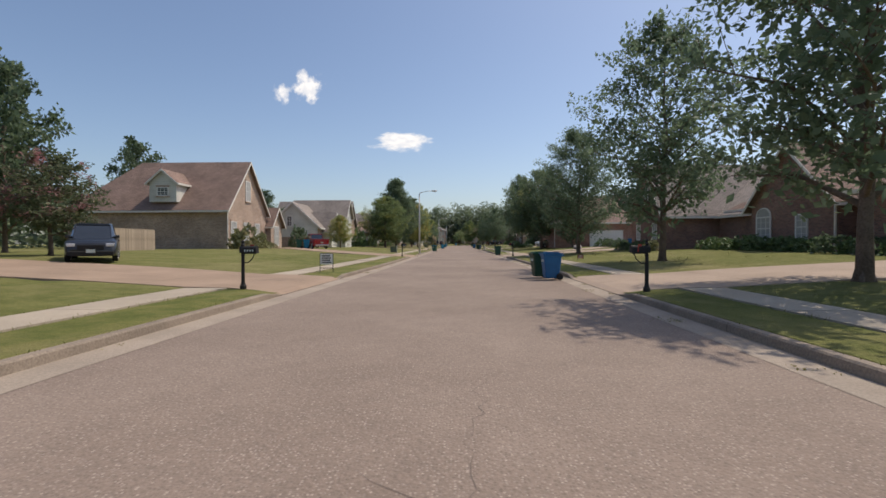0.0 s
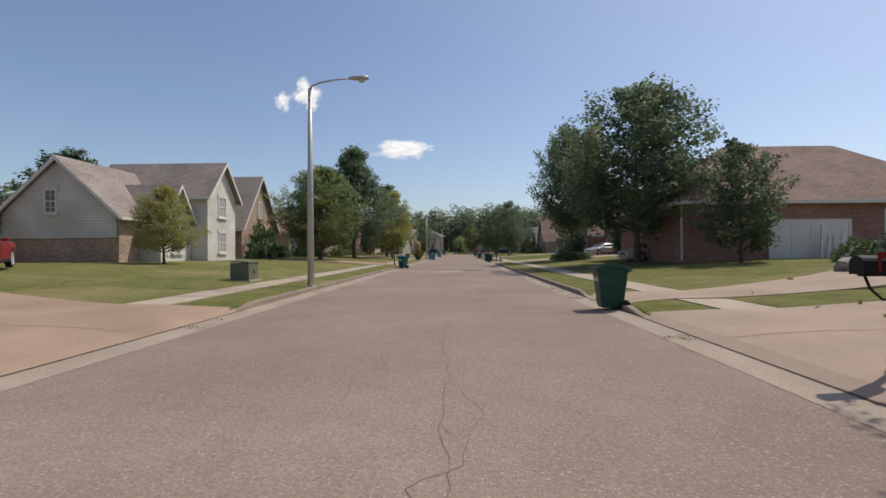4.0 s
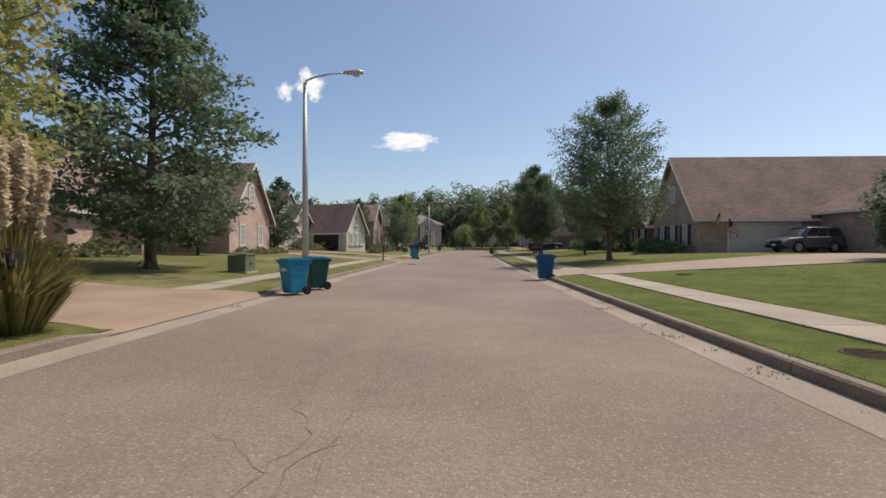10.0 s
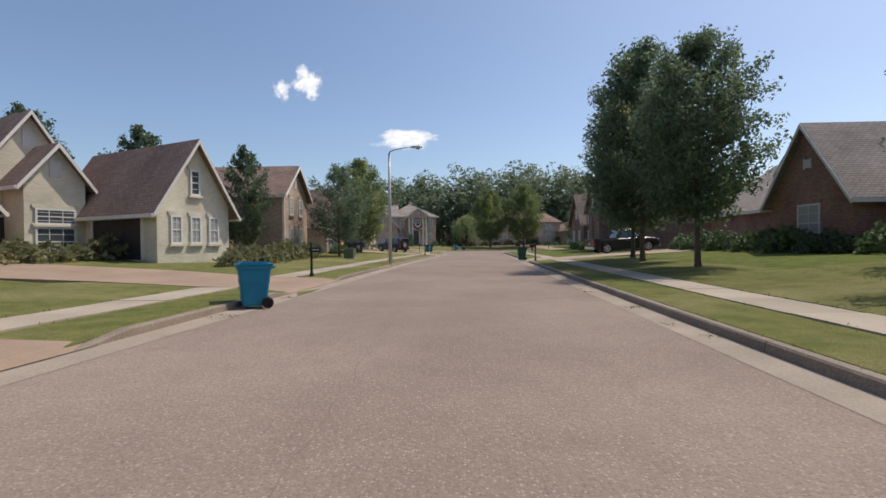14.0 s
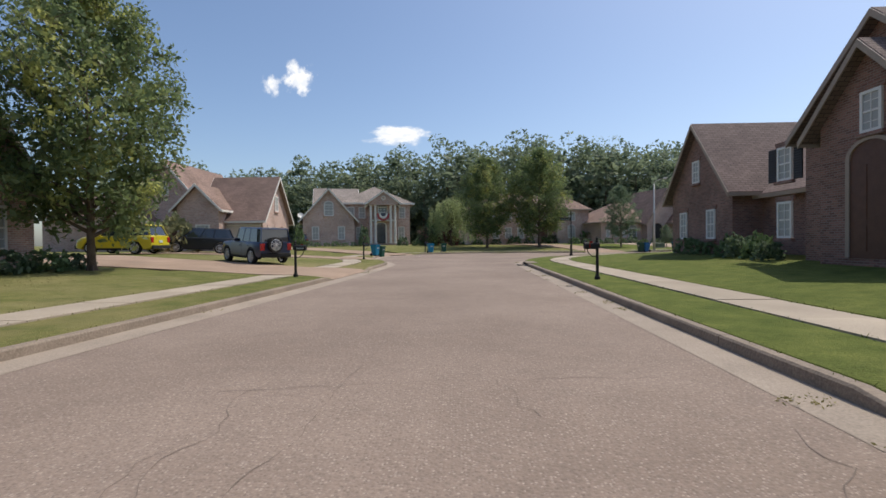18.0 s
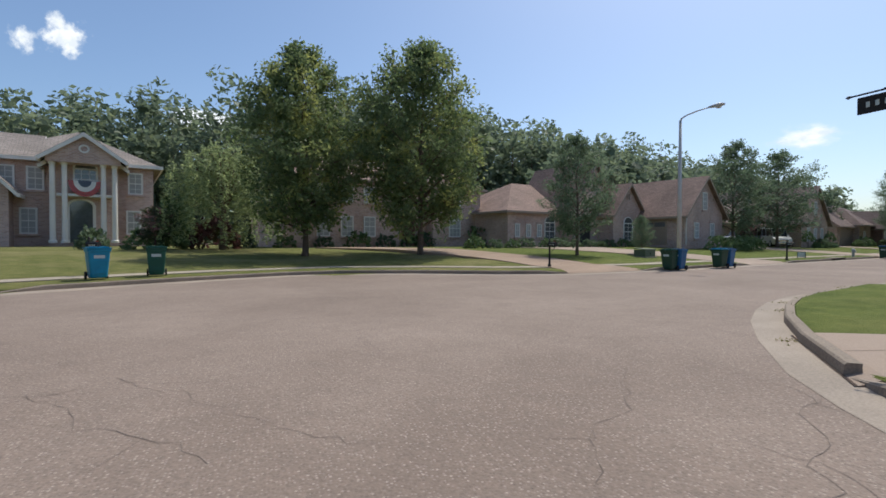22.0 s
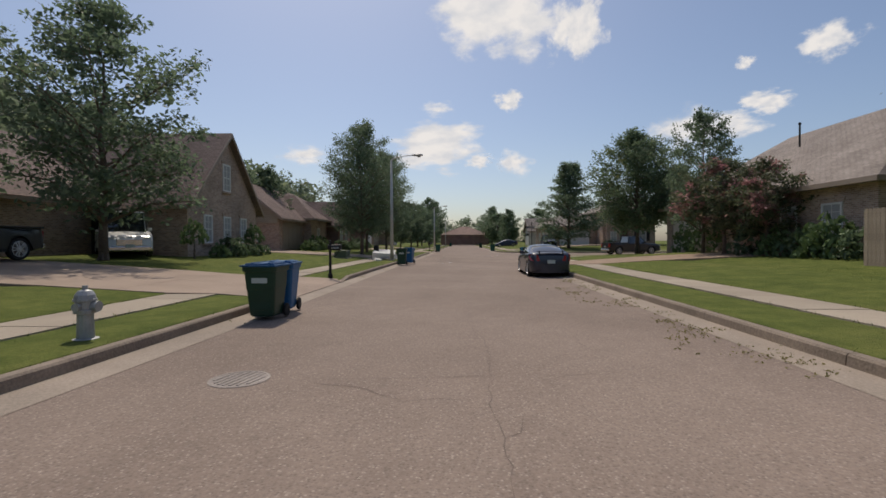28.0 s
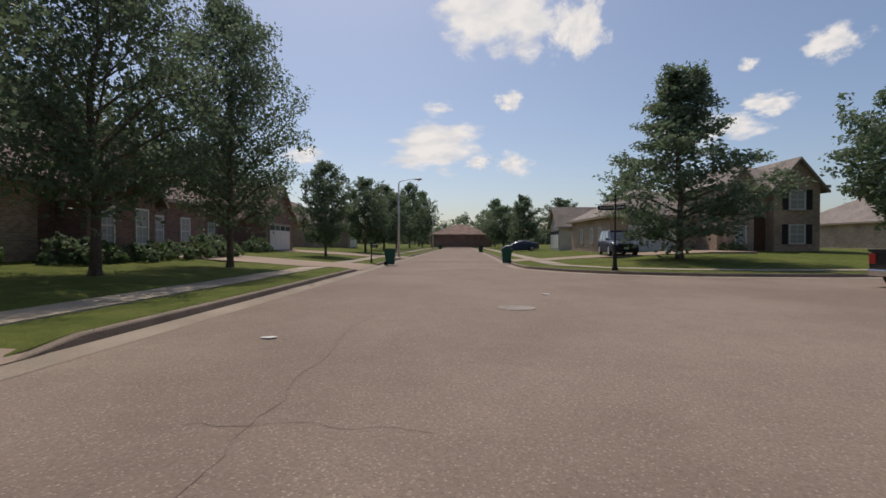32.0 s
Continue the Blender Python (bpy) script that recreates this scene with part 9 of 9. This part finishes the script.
# ---- clouds far behind the sky line ----
def cloud_material(name, seed, soft, X, Y):
    m = bpy.data.materials.new(name)
    m.use_nodes = True
    n, l = m.node_tree.nodes, m.node_tree.links
    n.remove(n["Principled BSDF"])
    tc = n.new("ShaderNodeTexCoord")
    ma = n.new("ShaderNodeMapping")
    ma.inputs["Scale"].default_value = (0.5 / X, 0.5 / Y, 1)
    l.new(tc.outputs["Object"], ma.inputs["Vector"])
    ln = n.new("ShaderNodeVectorMath")
    ln.operation = "LENGTH"
    l.new(ma.outputs[0], ln.inputs[0])
    no = n.new("ShaderNodeTexNoise")
    no.noise_dimensions = "4D"
    no.inputs["W"].default_value = seed
    no.inputs["Scale"].default_value, no.inputs["Detail"].default_value, no.inputs["Roughness"].default_value = 3.9, 10, 0.58
    l.new(ma.outputs[0], no.inputs["Vector"])
    k = n.new("ShaderNodeMath")
    k.operation = "MULTIPLY_ADD"
    k.inputs[1].default_value = -1.15
    l.new(ln.outputs["Value"], k.inputs[0])
    l.new(no.outputs["Fac"], k.inputs[2])
    mr = n.new("ShaderNodeMapRange")
    mr.interpolation_type = "SMOOTHSTEP"
    mr.inputs["From Min"].default_value, mr.inputs["From Max"].default_value = 0.08, 0.1 + soft * 0.8
    l.new(k.outputs[0], mr.inputs["Value"])
    tr = n.new("ShaderNodeBsdfTransparent")
    em = n.new("ShaderNodeEmission")
    em.inputs["Strength"].default_value = 1.08
    n2 = n.new("ShaderNodeTexNoise")
    n2.noise_dimensions = "4D"
    n2.inputs["W"].default_value = seed + 40
    n2.inputs["Scale"].default_value, n2.inputs["Detail"].default_value = 7.0, 6
    l.new(ma.outputs[0], n2.inputs["Vector"])
    # Grey-to-white noise paints the cloud's light and shade into its glow.
    tone = n.new("ShaderNodeMix")
    tone.data_type = "RGBA"
    tone.inputs["A"].default_value, tone.inputs["B"].default_value = (0.8, 0.83, 0.88, 1), (1.0, 0.99, 0.98, 1)
    body = n.new("ShaderNodeMapRange")
    body.inputs["From Min"].default_value, body.inputs["From Max"].default_value = 0.38, 0.6
    l.new(n2.outputs["Fac"], body.inputs["Value"])
    l.new(body.outputs[0], tone.inputs["Factor"])
    l.new(tone.outputs["Result"], em.inputs["Color"])
    mx = n.new("ShaderNodeMixShader")
    l.new(mr.outputs[0], mx.inputs[0])
    l.new(tr.outputs[0], mx.inputs[1])
    l.new(em.outputs[0], mx.inputs[2])
    l.new(mx.outputs[0], n["Material Output"].inputs["Surface"])
    return m


# (bearing from north towards east, height above the horizon, width, height) in degrees
for k, (az, el, w, hh, soft) in enumerate(CLOUDS):
    D = 3600
    a, b = radians(az), radians(el)
    c = Vector((math.sin(a) * math.cos(b), math.cos(a) * math.cos(b), math.sin(b))) * D + Vector((20, 150, 0))
    bm = bmesh.new()
    X, Y = D * math.tan(radians(w / 2)), D * math.tan(radians(hh / 2))
    bm.faces.new([bm.verts.new(v) for v in ((-X, -Y, 0), (X, -Y, 0), (X, Y, 0), (-X, Y, 0))])
    ob = part("cloud_backdrop", bm, cloud_material("cloud_white", 3.1 * k + 1, soft, X, Y))
    ob.matrix_basis = look(c, (20, 150, 0))
    ob.visible_shadow = False
    tagged(ob, "small white summer cloud in a blue sky", "cloud", kind="structure")
